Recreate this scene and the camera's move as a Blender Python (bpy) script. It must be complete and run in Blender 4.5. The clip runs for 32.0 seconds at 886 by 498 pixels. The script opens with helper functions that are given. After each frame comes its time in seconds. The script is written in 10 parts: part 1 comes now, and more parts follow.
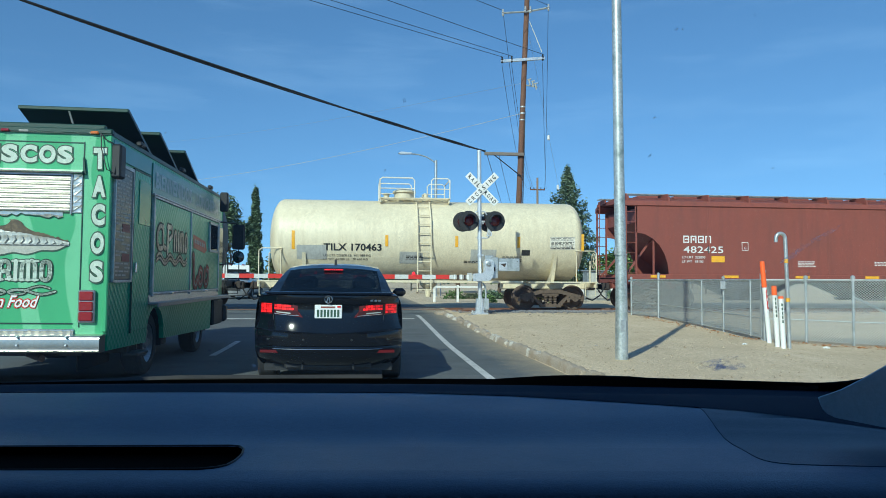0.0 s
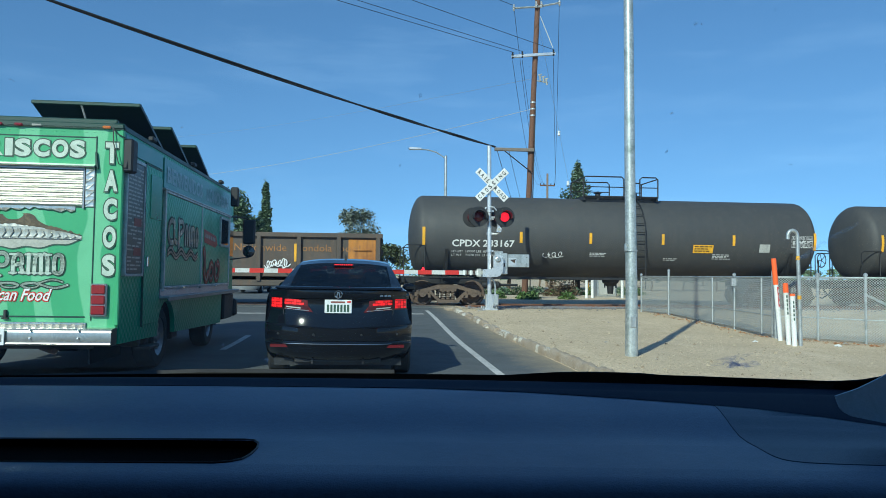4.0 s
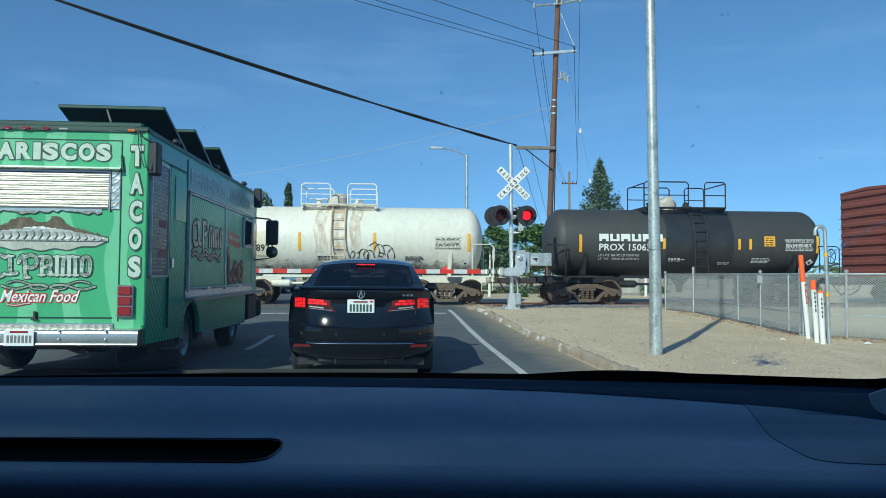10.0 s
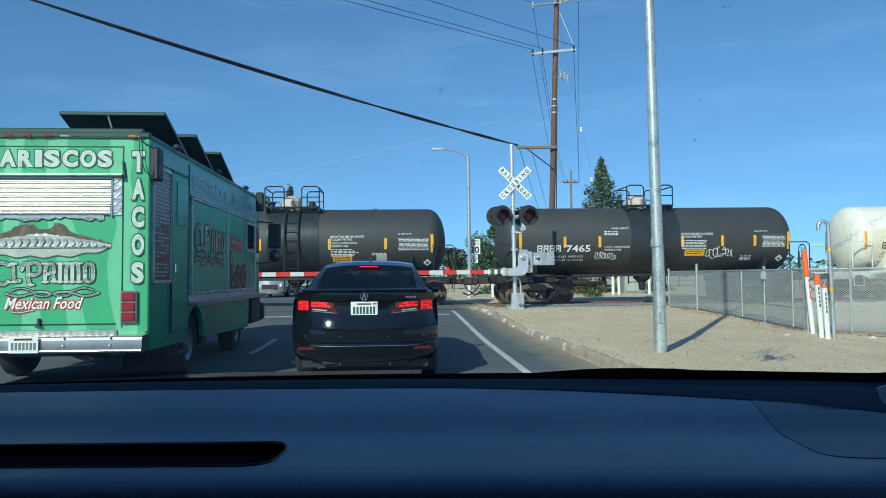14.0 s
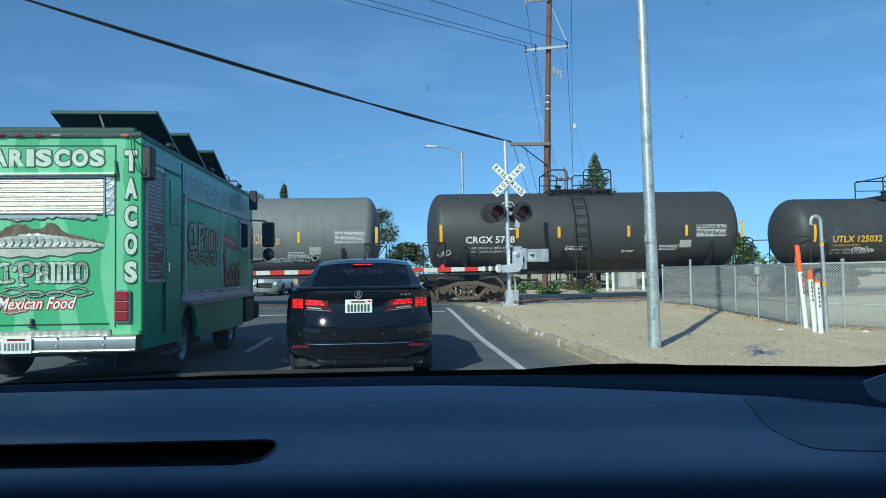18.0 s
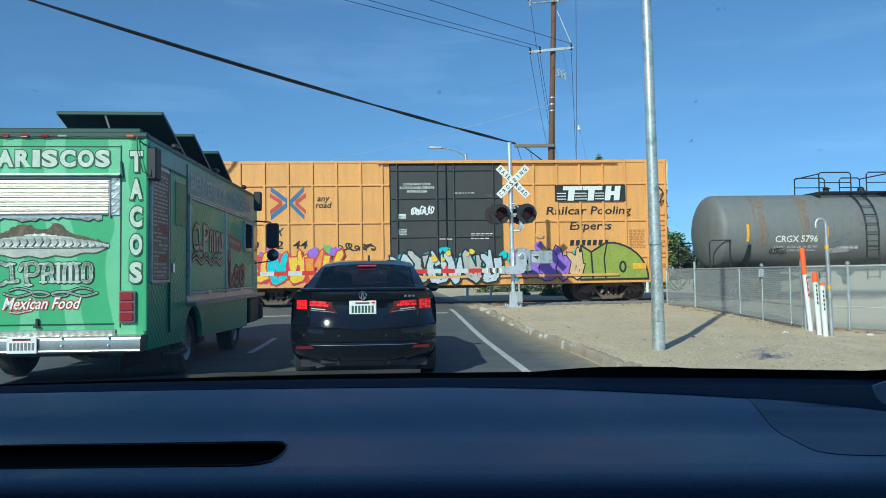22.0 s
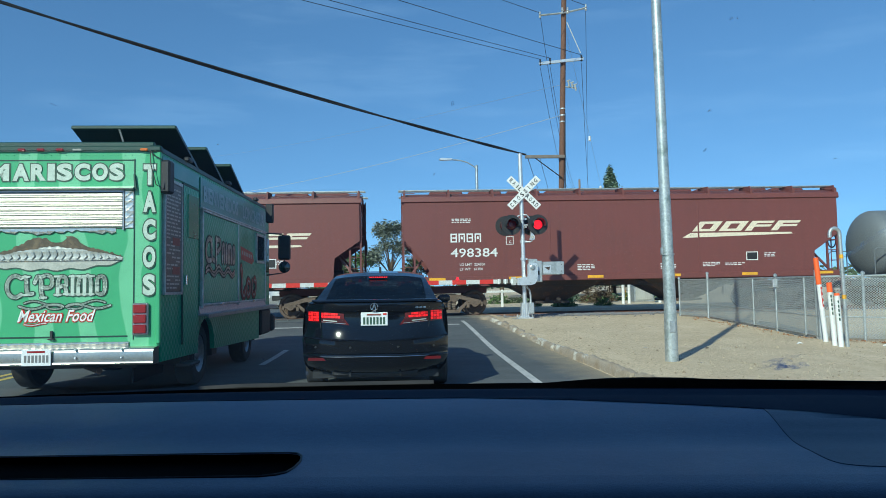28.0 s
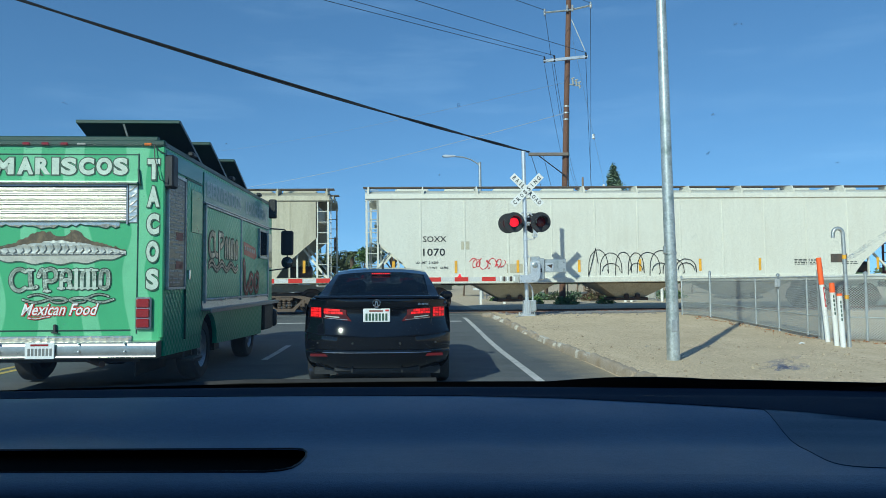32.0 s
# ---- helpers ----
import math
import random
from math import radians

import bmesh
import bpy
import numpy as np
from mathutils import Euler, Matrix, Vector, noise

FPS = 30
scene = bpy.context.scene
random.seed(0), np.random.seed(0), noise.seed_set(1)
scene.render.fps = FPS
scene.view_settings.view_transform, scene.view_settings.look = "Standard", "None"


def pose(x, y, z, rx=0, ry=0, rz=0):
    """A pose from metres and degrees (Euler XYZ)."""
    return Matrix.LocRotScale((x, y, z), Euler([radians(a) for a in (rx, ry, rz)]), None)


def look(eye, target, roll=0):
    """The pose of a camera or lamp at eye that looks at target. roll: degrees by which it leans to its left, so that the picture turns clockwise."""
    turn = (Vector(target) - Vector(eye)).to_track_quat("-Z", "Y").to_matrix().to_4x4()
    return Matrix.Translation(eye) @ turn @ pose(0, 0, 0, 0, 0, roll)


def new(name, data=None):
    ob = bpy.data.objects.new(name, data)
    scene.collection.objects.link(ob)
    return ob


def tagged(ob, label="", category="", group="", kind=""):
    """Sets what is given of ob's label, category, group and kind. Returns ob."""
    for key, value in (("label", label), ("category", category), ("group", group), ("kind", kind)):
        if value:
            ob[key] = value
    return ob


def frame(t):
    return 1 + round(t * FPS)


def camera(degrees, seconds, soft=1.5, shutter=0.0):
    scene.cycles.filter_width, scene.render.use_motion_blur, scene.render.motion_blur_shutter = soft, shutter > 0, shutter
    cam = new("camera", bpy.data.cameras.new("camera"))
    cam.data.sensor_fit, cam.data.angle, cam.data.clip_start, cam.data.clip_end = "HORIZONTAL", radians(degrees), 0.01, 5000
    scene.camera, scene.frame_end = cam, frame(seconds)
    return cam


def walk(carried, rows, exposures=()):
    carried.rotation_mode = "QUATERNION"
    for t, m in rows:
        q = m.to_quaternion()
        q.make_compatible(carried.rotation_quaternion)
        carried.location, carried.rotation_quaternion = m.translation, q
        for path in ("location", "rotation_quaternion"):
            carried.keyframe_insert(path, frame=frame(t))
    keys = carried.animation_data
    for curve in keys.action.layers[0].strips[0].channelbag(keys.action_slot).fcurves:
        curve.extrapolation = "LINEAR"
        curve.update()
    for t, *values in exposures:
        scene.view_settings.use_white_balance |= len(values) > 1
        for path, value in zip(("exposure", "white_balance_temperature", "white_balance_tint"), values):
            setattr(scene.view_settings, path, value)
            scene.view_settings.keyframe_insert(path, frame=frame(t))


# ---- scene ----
cam = camera(63.1, 32.0, soft=0.58)
PATH = [
    (0, (-0.1, 0.144, 1.234), (0.131, 2.129, 1.32), 0.3),
    (0.5, (-0.098, 0.133, 1.237), (0.131, 2.118, 1.321), 0.3),
    (1, (-0.1, 0.145, 1.233), (0.128, 2.131, 1.317), 0.2),
    (1.5, (-0.098, 0.131, 1.238), (0.128, 2.117, 1.319), 0.3),
    (2, (-0.099, 0.139, 1.236), (0.127, 2.125, 1.316), 0.2),
    (2.5, (-0.099, 0.136, 1.237), (0.125, 2.122, 1.317), 0.3),
    (3, (-0.102, 0.142, 1.235), (0.117, 2.129, 1.314), 0.3),
    (3.5, (-0.106, 0.145, 1.234), (0.105, 2.133, 1.309), 0.5),
    (5.5, (-0.104, 0.147, 1.234), (0.088, 2.137, 1.306), 0.4),
    (6, (-0.103, 0.135, 1.241), (0.087, 2.124, 1.313), 0.2),
    (6.5, (-0.101, 0.139, 1.236), (0.087, 2.128, 1.309), -0.0),
    (7, (-0.101, 0.149, 1.234), (0.085, 2.139, 1.306), -0.1),
    (7.5, (-0.1, 0.146, 1.235), (0.075, 2.137, 1.311), -0.2),
    (8, (-0.101, 0.14, 1.236), (0.06, 2.132, 1.315), -0.3),
    (8.5, (-0.102, 0.144, 1.235), (0.055, 2.136, 1.315), -0.3),
    (9, (-0.105, 0.149, 1.234), (0.05, 2.141, 1.312), -0.1),
    (9.5, (-0.109, 0.155, 1.234), (0.041, 2.148, 1.309), 0.2),
    (10, (-0.106, 0.152, 1.233), (0.039, 2.145, 1.304), 0.2),
    (10.5, (-0.109, 0.155, 1.233), (0.032, 2.149, 1.302), 0.1),
    (11, (-0.104, 0.149, 1.234), (0.039, 2.143, 1.301), -0.2),
    (11.5, (-0.103, 0.143, 1.236), (0.045, 2.136, 1.303), -0.4),
    (12, (-0.108, 0.157, 1.232), (0.042, 2.15, 1.302), -0.3),
    (12.5, (-0.107, 0.151, 1.234), (0.04, 2.145, 1.306), -0.3),
    (13, (-0.105, 0.16, 1.231), (0.04, 2.153, 1.304), -0.5),
    (13.5, (-0.104, 0.154, 1.232), (0.038, 2.148, 1.306), -0.7),
    (14, (-0.105, 0.158, 1.231), (0.033, 2.152, 1.305), -0.7),
    (14.5, (-0.108, 0.168, 1.229), (0.025, 2.162, 1.298), -0.6),
    (16.5, (-0.104, 0.163, 1.229), (0.039, 2.157, 1.302), -0.9),
    (17, (-0.1, 0.145, 1.234), (0.047, 2.138, 1.305), -1.0),
    (17.5, (-0.099, 0.141, 1.234), (0.052, 2.134, 1.302), -1.0),
    (18, (-0.099, 0.155, 1.231), (0.054, 2.148, 1.297), -1.1),
    (18.5, (-0.098, 0.147, 1.233), (0.058, 2.14, 1.3), -1.1),
    (19, (-0.097, 0.145, 1.232), (0.058, 2.137, 1.302), -1.2),
    (19.5, (-0.094, 0.143, 1.233), (0.061, 2.136, 1.305), -1.2),
    (20, (-0.104, 0.159, 1.23), (0.045, 2.153, 1.3), -1.0),
    (20.5, (-0.106, 0.158, 1.231), (0.035, 2.152, 1.296), -0.9),
    (21, (-0.106, 0.145, 1.233), (0.032, 2.14, 1.298), -0.8),
    (21.5, (-0.103, 0.155, 1.231), (0.037, 2.149, 1.3), -0.8),
    (22, (-0.106, 0.152, 1.233), (0.037, 2.146, 1.303), -0.9),
    (22.5, (-0.107, 0.158, 1.231), (0.035, 2.152, 1.305), -0.9),
    (23, (-0.105, 0.152, 1.232), (0.034, 2.146, 1.31), -1.0),
    (23.5, (-0.105, 0.149, 1.232), (0.033, 2.143, 1.31), -1.1),
    (24, (-0.103, 0.151, 1.232), (0.035, 2.145, 1.31), -1.2),
    (24.5, (-0.108, 0.156, 1.232), (0.027, 2.149, 1.311), -1.1),
    (25, (-0.107, 0.143, 1.235), (0.015, 2.137, 1.317), -1.0),
    (25.5, (-0.109, 0.148, 1.234), (0.002, 2.143, 1.324), -0.9),
    (27.5, (-0.108, 0.152, 1.232), (0.005, 2.146, 1.334), -1.1),
    (28, (-0.109, 0.151, 1.232), (0.004, 2.145, 1.334), -1.1),
    (28.5, (-0.112, 0.155, 1.232), (0.0, 2.149, 1.334), -1.1),
    (29, (-0.105, 0.149, 1.233), (0.008, 2.143, 1.336), -1.1),
    (29.5, (-0.109, 0.145, 1.234), (0.009, 2.139, 1.333), -1.1),
    (30, (-0.111, 0.158, 1.231), (0.004, 2.152, 1.328), -0.9),
    (30.5, (-0.112, 0.158, 1.23), (-0.001, 2.153, 1.328), -0.9),
    (31, (-0.113, 0.163, 1.23), (-0.005, 2.158, 1.327), -0.8),
    (31.5, (-0.113, 0.157, 1.231), (-0.005, 2.152, 1.326), -0.7),
    (32, (-0.112, 0.142, 1.235), (-0.006, 2.137, 1.328), -0.6),
]
walk(cam, [(t, look(eye, target, roll)) for t, eye, target, roll in PATH],
     exposures=[(0.0, 0.43, 5480, -8), (9.5, 0.43, 5480, -8), (10.7, 0.23, 5480, -8), (12.4, 0.24, 5480, -8), (13.7, 0.43, 5480, -8), (30.2, 0.43, 5480, -8), (31.2, 0.34, 5480, -8), (32.0, 0.31, 5480, -8)])

# ---- world, sun, exposure ----
SUN_DIR = Vector((0.53, 0.85, -0.655)).normalized()
world = bpy.data.worlds.new("sky")
scene.world = world
world.use_nodes = True
wn = world.node_tree
wn.nodes.clear()
sky = wn.nodes.new("ShaderNodeTexSky")
sky.sky_type = "NISHITA"
sky.sun_disc = False
sky.sun_elevation = math.asin(-SUN_DIR.z)
sky.sun_rotation = math.atan2(-SUN_DIR.x, -SUN_DIR.y)
sky.altitude = 400
sky.air_density = 1.0
sky.dust_density = 0.0
sky.ozone_density = 4.5
wbg = wn.nodes.new("ShaderNodeBackground")
wbg.inputs["Strength"].default_value = 0.1
wout = wn.nodes.new("ShaderNodeOutputWorld")
# thin high cloud
wtc = wn.nodes.new("ShaderNodeTexCoord")
wmp = wn.nodes.new("ShaderNodeMapping")
wmp.inputs["Scale"].default_value = (2.2, 2.2, 14.0)
wno = wn.nodes.new("ShaderNodeTexNoise")
wno.inputs["Scale"].default_value, wno.inputs["Detail"].default_value, wno.inputs["Roughness"].default_value = 1.6, 6.0, 0.6
wmr = wn.nodes.new("ShaderNodeMapRange")
wmr.inputs[1].default_value, wmr.inputs[2].default_value, wmr.inputs[4].default_value = 0.52, 0.85, 0.12
wmx = wn.nodes.new("ShaderNodeMix")
wmx.data_type = "RGBA"
wmx.inputs[7].default_value = (6.5, 8.2, 10.5, 1)
wn.links.new(wtc.outputs["Generated"], wmp.inputs[0])
wn.links.new(wmp.outputs[0], wno.inputs["Vector"])
wn.links.new(wno.outputs[0], wmr.inputs[0])
wn.links.new(wmr.outputs[0], wmx.inputs[0])
# the clear inland air lets little haze gather at the horizon
wv1 = wn.nodes.new("ShaderNodeVectorMath")
wv1.operation = "MULTIPLY_ADD"
wv1.inputs[1].default_value, wv1.inputs[2].default_value = (1, 1, 0.88), (0, 0, 0.125)
wv2 = wn.nodes.new("ShaderNodeVectorMath")
wv2.operation = "NORMALIZE"
wn.links.new(wtc.outputs["Generated"], wv1.inputs[0])
wn.links.new(wv1.outputs[0], wv2.inputs[0])
wn.links.new(wv2.outputs[0], sky.inputs["Vector"])
wn.links.new(sky.outputs[0], wmx.inputs[6])
wn.links.new(wmx.outputs[2], wbg.inputs["Color"])
wn.links.new(wbg.outputs[0], wout.inputs["Surface"])
sun = new("sun", bpy.data.lights.new("sun", "SUN"))
sun.data.energy = 3.5
sun.data.angle = radians(0.6)
sun.data.color = (1.0, 0.91, 0.73)
sun.matrix_world = look((0, 0, 50), Vector((0, 0, 50)) + SUN_DIR)
scene.view_settings.exposure = 0.0


# ---- materials ----
def node(nt, kind, **vals):
    n = nt.nodes.new(kind)
    for k, v in vals.items():
        n.inputs[k.replace("_", " ")].default_value = v
    return n


def start(name):
    m = bpy.data.materials.new(name)
    m.use_nodes = True
    nt = m.node_tree
    nt.nodes.clear()
    out = nt.nodes.new("ShaderNodeOutputMaterial")
    b = nt.nodes.new("ShaderNodeBsdfPrincipled")
    nt.links.new(b.outputs[0], out.inputs["Surface"])
    return m, nt, b


def mixrgb(nt, fac, a, b, mode="MIX"):
    n = nt.nodes.new("ShaderNodeMix")
    n.data_type = "RGBA"
    n.blend_type = mode
    for sock, val in ((n.inputs[0], fac), (n.inputs[6], a), (n.inputs[7], b)):
        if hasattr(val, "is_output"):
            nt.links.new(val, sock)
        elif isinstance(val, (int, float)):
            sock.default_value = val
        else:
            sock.default_value = (*val[:3], 1)
    return n.outputs[2]


def ramp(nt, src, lo, hi):
    n = nt.nodes.new("ShaderNodeMapRange")
    n.inputs[1].default_value, n.inputs[2].default_value = lo, hi
    nt.links.new(src, n.inputs[0])
    return n.outputs[0]


def mul(nt, a, k, op="MULTIPLY"):
    n = nt.nodes.new("ShaderNodeMath")
    n.operation = op
    nt.links.new(a, n.inputs[0])
    if hasattr(k, "is_output"):
        nt.links.new(k, n.inputs[1])
    else:
        n.inputs[1].default_value = k
    return n.outputs[0]


def noise_at(nt, scale, detail=4.0, stretch=(1, 1, 1), rough=0.6, coords="Object"):
    tc = nt.nodes.new("ShaderNodeTexCoord")
    mp = nt.nodes.new("ShaderNodeMapping")
    mp.inputs["Scale"].default_value = stretch
    nt.links.new(tc.outputs[coords], mp.inputs[0])
    n = node(nt, "ShaderNodeTexNoise", Scale=scale, Detail=detail, Roughness=rough)
    nt.links.new(mp.outputs[0], n.inputs["Vector"])
    return n.outputs[0]


def surface(name, colour, rough=0.6, metal=0.0, spot=None, spot_amount=0.3, spot_scale=1.5, streak=None, streak_amount=0.0,
            grain=0.12, grain_scale=40.0, bump=0.15, bump_scale=60.0, coat=0.0, vary=0.0, bump_dist=0.01, spec=0.5):
    """Base colour with fine grain, larger stains, running streaks and a fine relief."""
    m, nt, b = start(name)
    c = colour
    g = noise_at(nt, grain_scale, 5)
    dark, light = [v * (1 - grain) for v in colour], [min(1, v * (1 + grain)) for v in colour]
    c = mixrgb(nt, ramp(nt, g, 0.3, 0.7), dark, light)
    if vary:
        oi = nt.nodes.new("ShaderNodeObjectInfo")
        c = mixrgb(nt, mul(nt, oi.outputs["Random"], vary), c, [v * 0.45 for v in colour])
    if spot is not None:
        s = noise_at(nt, spot_scale, 6, rough=0.65)
        c = mixrgb(nt, mul(nt, ramp(nt, s, 0.48, 0.7), spot_amount), c, spot)
    if streak is not None:
        s = noise_at(nt, 3.0, 6, stretch=(2.2, 2.2, 0.16), rough=0.7)
        c = mixrgb(nt, mul(nt, ramp(nt, s, 0.45, 0.75), streak_amount), c, streak)
    nt.links.new(c, b.inputs["Base Color"])
    r = noise_at(nt, max(2.0, spot_scale * 2), 4)
    rr = nt.nodes.new("ShaderNodeMapRange")
    rr.inputs[3].default_value, rr.inputs[4].default_value = max(0.02, rough * 0.8), min(1, rough * 1.2)
    nt.links.new(r, rr.inputs[0])
    nt.links.new(rr.outputs[0], b.inputs["Roughness"])
    b.inputs["Metallic"].default_value = metal
    b.inputs["Coat Weight"].default_value = coat
    b.inputs["Specular IOR Level"].default_value = spec
    if bump:
        bn = nt.nodes.new("ShaderNodeBump")
        bn.inputs["Strength"].default_value = bump
        bn.inputs["Distance"].default_value = bump_dist
        nt.links.new(noise_at(nt, bump_scale, 4), bn.inputs["Height"])
        nt.links.new(bn.outputs[0], b.inputs["Normal"])
    return m


def glow(name, colour, strength):
    m, nt, b = start(name)
    b.inputs["Base Color"].default_value = (*colour, 1)
    b.inputs["Emission Color"].default_value = (*colour, 1)
    b.inputs["Emission Strength"].default_value = strength
    return m


def clear_glass(name, tint, gloss=0.06, rough=0.02):
    m = bpy.data.materials.new(name)
    m.use_nodes = True
    nt = m.node_tree
    nt.nodes.clear()
    out = nt.nodes.new("ShaderNodeOutputMaterial")
    t = nt.nodes.new("ShaderNodeBsdfTransparent")
    t.inputs[0].default_value = (*tint, 1)
    g = nt.nodes.new("ShaderNodeBsdfGlossy")
    g.inputs["Roughness"].default_value = rough
    mx = nt.nodes.new("ShaderNodeMixShader")
    mx.inputs[0].default_value = gloss
    nt.links.new(t.outputs[0], mx.inputs[1])
    nt.links.new(g.outputs[0], mx.inputs[2])
    nt.links.new(mx.outputs[0], out.inputs["Surface"])
    return m


RUST = (0.16, 0.07, 0.035)
GRIME = (0.05, 0.04, 0.032)
M = {}
M["asphalt"] = surface("asphalt", (0.1, 0.107, 0.11), 0.85, spot=(0.058, 0.063, 0.066), spot_amount=0.6, spot_scale=0.5, grain=0.3, grain_scale=90, bump=0.5, bump_scale=160)
# sand blown over the road's edge beside the kerb, and a paler worn wheel track
nt = M["asphalt"].node_tree
b = [n for n in nt.nodes if n.type == "BSDF_PRINCIPLED"][0]
old = b.inputs["Base Color"].links[0].from_socket
tc = nt.nodes.new("ShaderNodeTexCoord")
sp = nt.nodes.new("ShaderNodeSeparateXYZ")
nt.links.new(tc.outputs["Object"], sp.inputs[0])
ad = nt.nodes.new("ShaderNodeMath")
ad.operation = "MULTIPLY_ADD"
ad.inputs[1].default_value, ad.inputs[2].default_value = 0.9, 0.0
nt.links.new(noise_at(nt, 2.2, 6, rough=.7), ad.inputs[0])
sm = nt.nodes.new("ShaderNodeMath")
sm.operation = "ADD"
nt.links.new(sp.outputs[0], sm.inputs[0])
nt.links.new(ad.outputs[0], sm.inputs[1])
nt.links.new(mixrgb(nt, mul(nt, ramp(nt, sm.outputs[0], 2.4, 3.15), .85), old, (0.38, 0.3, 0.19)), b.inputs["Base Color"])
M["line_white"] = surface("line_white", (0.52, 0.51, 0.49), 0.7, spot=(0.15, 0.15, 0.15), spot_amount=0.85, spot_scale=5, grain=0.15, grain_scale=60)
M["line_yellow"] = surface("line_yellow", (0.6, 0.42, 0.1), 0.7, spot=(0.2, 0.17, 0.1), spot_amount=0.6, spot_scale=5)
M["dirt"] = surface("dirt", (0.565, 0.445, 0.295), 0.95, spot=(0.44, 0.34, 0.215), spot_amount=0.75, spot_scale=0.5, grain=0.34, grain_scale=22, bump=0.5, bump_scale=20, bump_dist=0.035)
# trodden patches, paler dust and dark crumbs at three more sizes
nt = M["dirt"].node_tree
b = [n for n in nt.nodes if n.type == "BSDF_PRINCIPLED"][0]
old = b.inputs["Base Color"].links[0].from_socket
c = mixrgb(nt, mul(nt, ramp(nt, noise_at(nt, 1.7, 5, (1, .35, 1), .65), .5, .72), .55), old, (0.7, 0.57, 0.4))
c = mixrgb(nt, mul(nt, ramp(nt, noise_at(nt, 7.0, 6, rough=.75), .56, .7), .5), c, (0.33, 0.25, 0.16))
nt.links.new(mixrgb(nt, mul(nt, ramp(nt, noise_at(nt, 46.0, 2, rough=.5), .66, .72), .7), c, (0.22, 0.16, 0.1)), b.inputs["Base Color"])
M["ballast"] = surface("ballast", (0.21, 0.18, 0.15), 0.95, spot=(0.1, 0.08, 0.07), spot_amount=0.7, spot_scale=1.0, grain=0.4, grain_scale=20, bump=0.9, bump_scale=14, bump_dist=0.04)
M["concrete"] = surface("concrete", (0.42, 0.39, 0.34), 0.9, spot=(0.2, 0.18, 0.15), spot_amount=0.6, spot_scale=2.5, grain=0.2, grain_scale=40, bump=0.5, bump_scale=40, vary=0.3)
M["kerb"] = surface("kerb", (0.4, 0.33, 0.25), 0.9, spot=(0.3, 0.22, 0.14), spot_amount=0.95, spot_scale=3, grain=0.2, grain_scale=30, bump=0.6, bump_scale=30, vary=0.35)
# what is left of the kerb's white paint
nt = M["kerb"].node_tree
b = [n for n in nt.nodes if n.type == "BSDF_PRINCIPLED"][0]
old = b.inputs["Base Color"].links[0].from_socket
nt.links.new(mixrgb(nt, mul(nt, ramp(nt, noise_at(nt, 1.3, 7, (1, .8, 1), .75), .53, .58), .8), old, (0.64, 0.6, 0.52)), b.inputs["Base Color"])
M["gravel"] = surface("gravel", (0.2, 0.19, 0.19), 0.95, spot=(0.09, 0.085, 0.09), spot_amount=0.8, spot_scale=6, grain=0.3, grain_scale=20)
M["line_bright"] = surface("line_bright", (0.6, 0.6, 0.58), 0.4, 0.3, grain=0.05)
M["arm_white"] = surface("arm_white", (0.6, 0.6, 0.58), 0.5, spot=(0.4, 0.38, 0.34), spot_amount=0.5, spot_scale=5)
M["wood_grey"] = surface("wood_grey", (0.21, 0.175, 0.145), 0.85, streak=(0.12, 0.1, 0.08), streak_amount=0.6, grain=0.2)
M["rail"] = surface("rail", (0.2, 0.09, 0.05), 0.7, 0.2, spot=(0.3, 0.27, 0.25), spot_amount=0.4)
M["tie"] = surface("tie", (0.09, 0.065, 0.05), 0.9, grain=0.3, vary=0.4)
M["galv_pole"] = surface("galv_pole", (0.5, 0.53, 0.52), 0.42, 0.55, spot=(0.2, 0.25, 0.23), spot_amount=0.9, spot_scale=5, grain=0.25, grain_scale=26, streak=(0.7, 0.72, 0.72), streak_amount=0.5, bump=0.15)
M["galv"] = surface("galv", (0.5, 0.52, 0.52), 0.45, 0.7, spot=(0.24, 0.27, 0.25), spot_amount=0.75, spot_scale=6, grain=0.15, grain_scale=20, streak=(0.75, 0.77, 0.78), streak_amount=0.4, bump=0.1)
M["alu"] = surface("alu", (0.72, 0.73, 0.74), 0.4, 0.7, spot=(0.5, 0.5, 0.5), spot_amount=0.5, spot_scale=4)
M["chrome"] = surface("chrome", (0.85, 0.85, 0.84), 0.22, 1.0, spot=(0.5, 0.5, 0.5), spot_amount=0.4, spot_scale=3, bump=0.1, bump_scale=15)
M["wood_pole"] = surface("wood_pole", (0.155, 0.078, 0.048), 0.85, streak=(0.09, 0.05, 0.03), streak_amount=0.8, grain=0.3, grain_scale=25, bump=0.5)
M["black"] = surface("black", (0.018, 0.018, 0.019), 0.55, spot=(0.06, 0.055, 0.05), spot_amount=0.4, spot_scale=3, grain=0.2)
M["rubber"] = surface("rubber", (0.022, 0.022, 0.023), 0.75, spot=(0.07, 0.06, 0.05), spot_amount=0.4, spot_scale=5)
M["white"] = surface("white", (0.78, 0.78, 0.76), 0.55, spot=(0.5, 0.46, 0.4), spot_amount=0.4, spot_scale=4, grain=0.05)
M["lettering_white"] = surface("lettering_white", (0.72, 0.72, 0.7), 0.6, grain=0.1)
M["lettering_black"] = surface("lettering_black", (0.02, 0.02, 0.02), 0.6, grain=0.1)
M["lettering_yellow"] = surface("lettering_yellow", (0.75, 0.45, 0.04), 0.6, grain=0.1)
M["strip_yellow"] = surface("strip_yellow", (0.8, 0.41, 0.02), 0.45, grain=0.1, spot=(0.4, 0.25, 0.06), spot_amount=0.5, spot_scale=4)
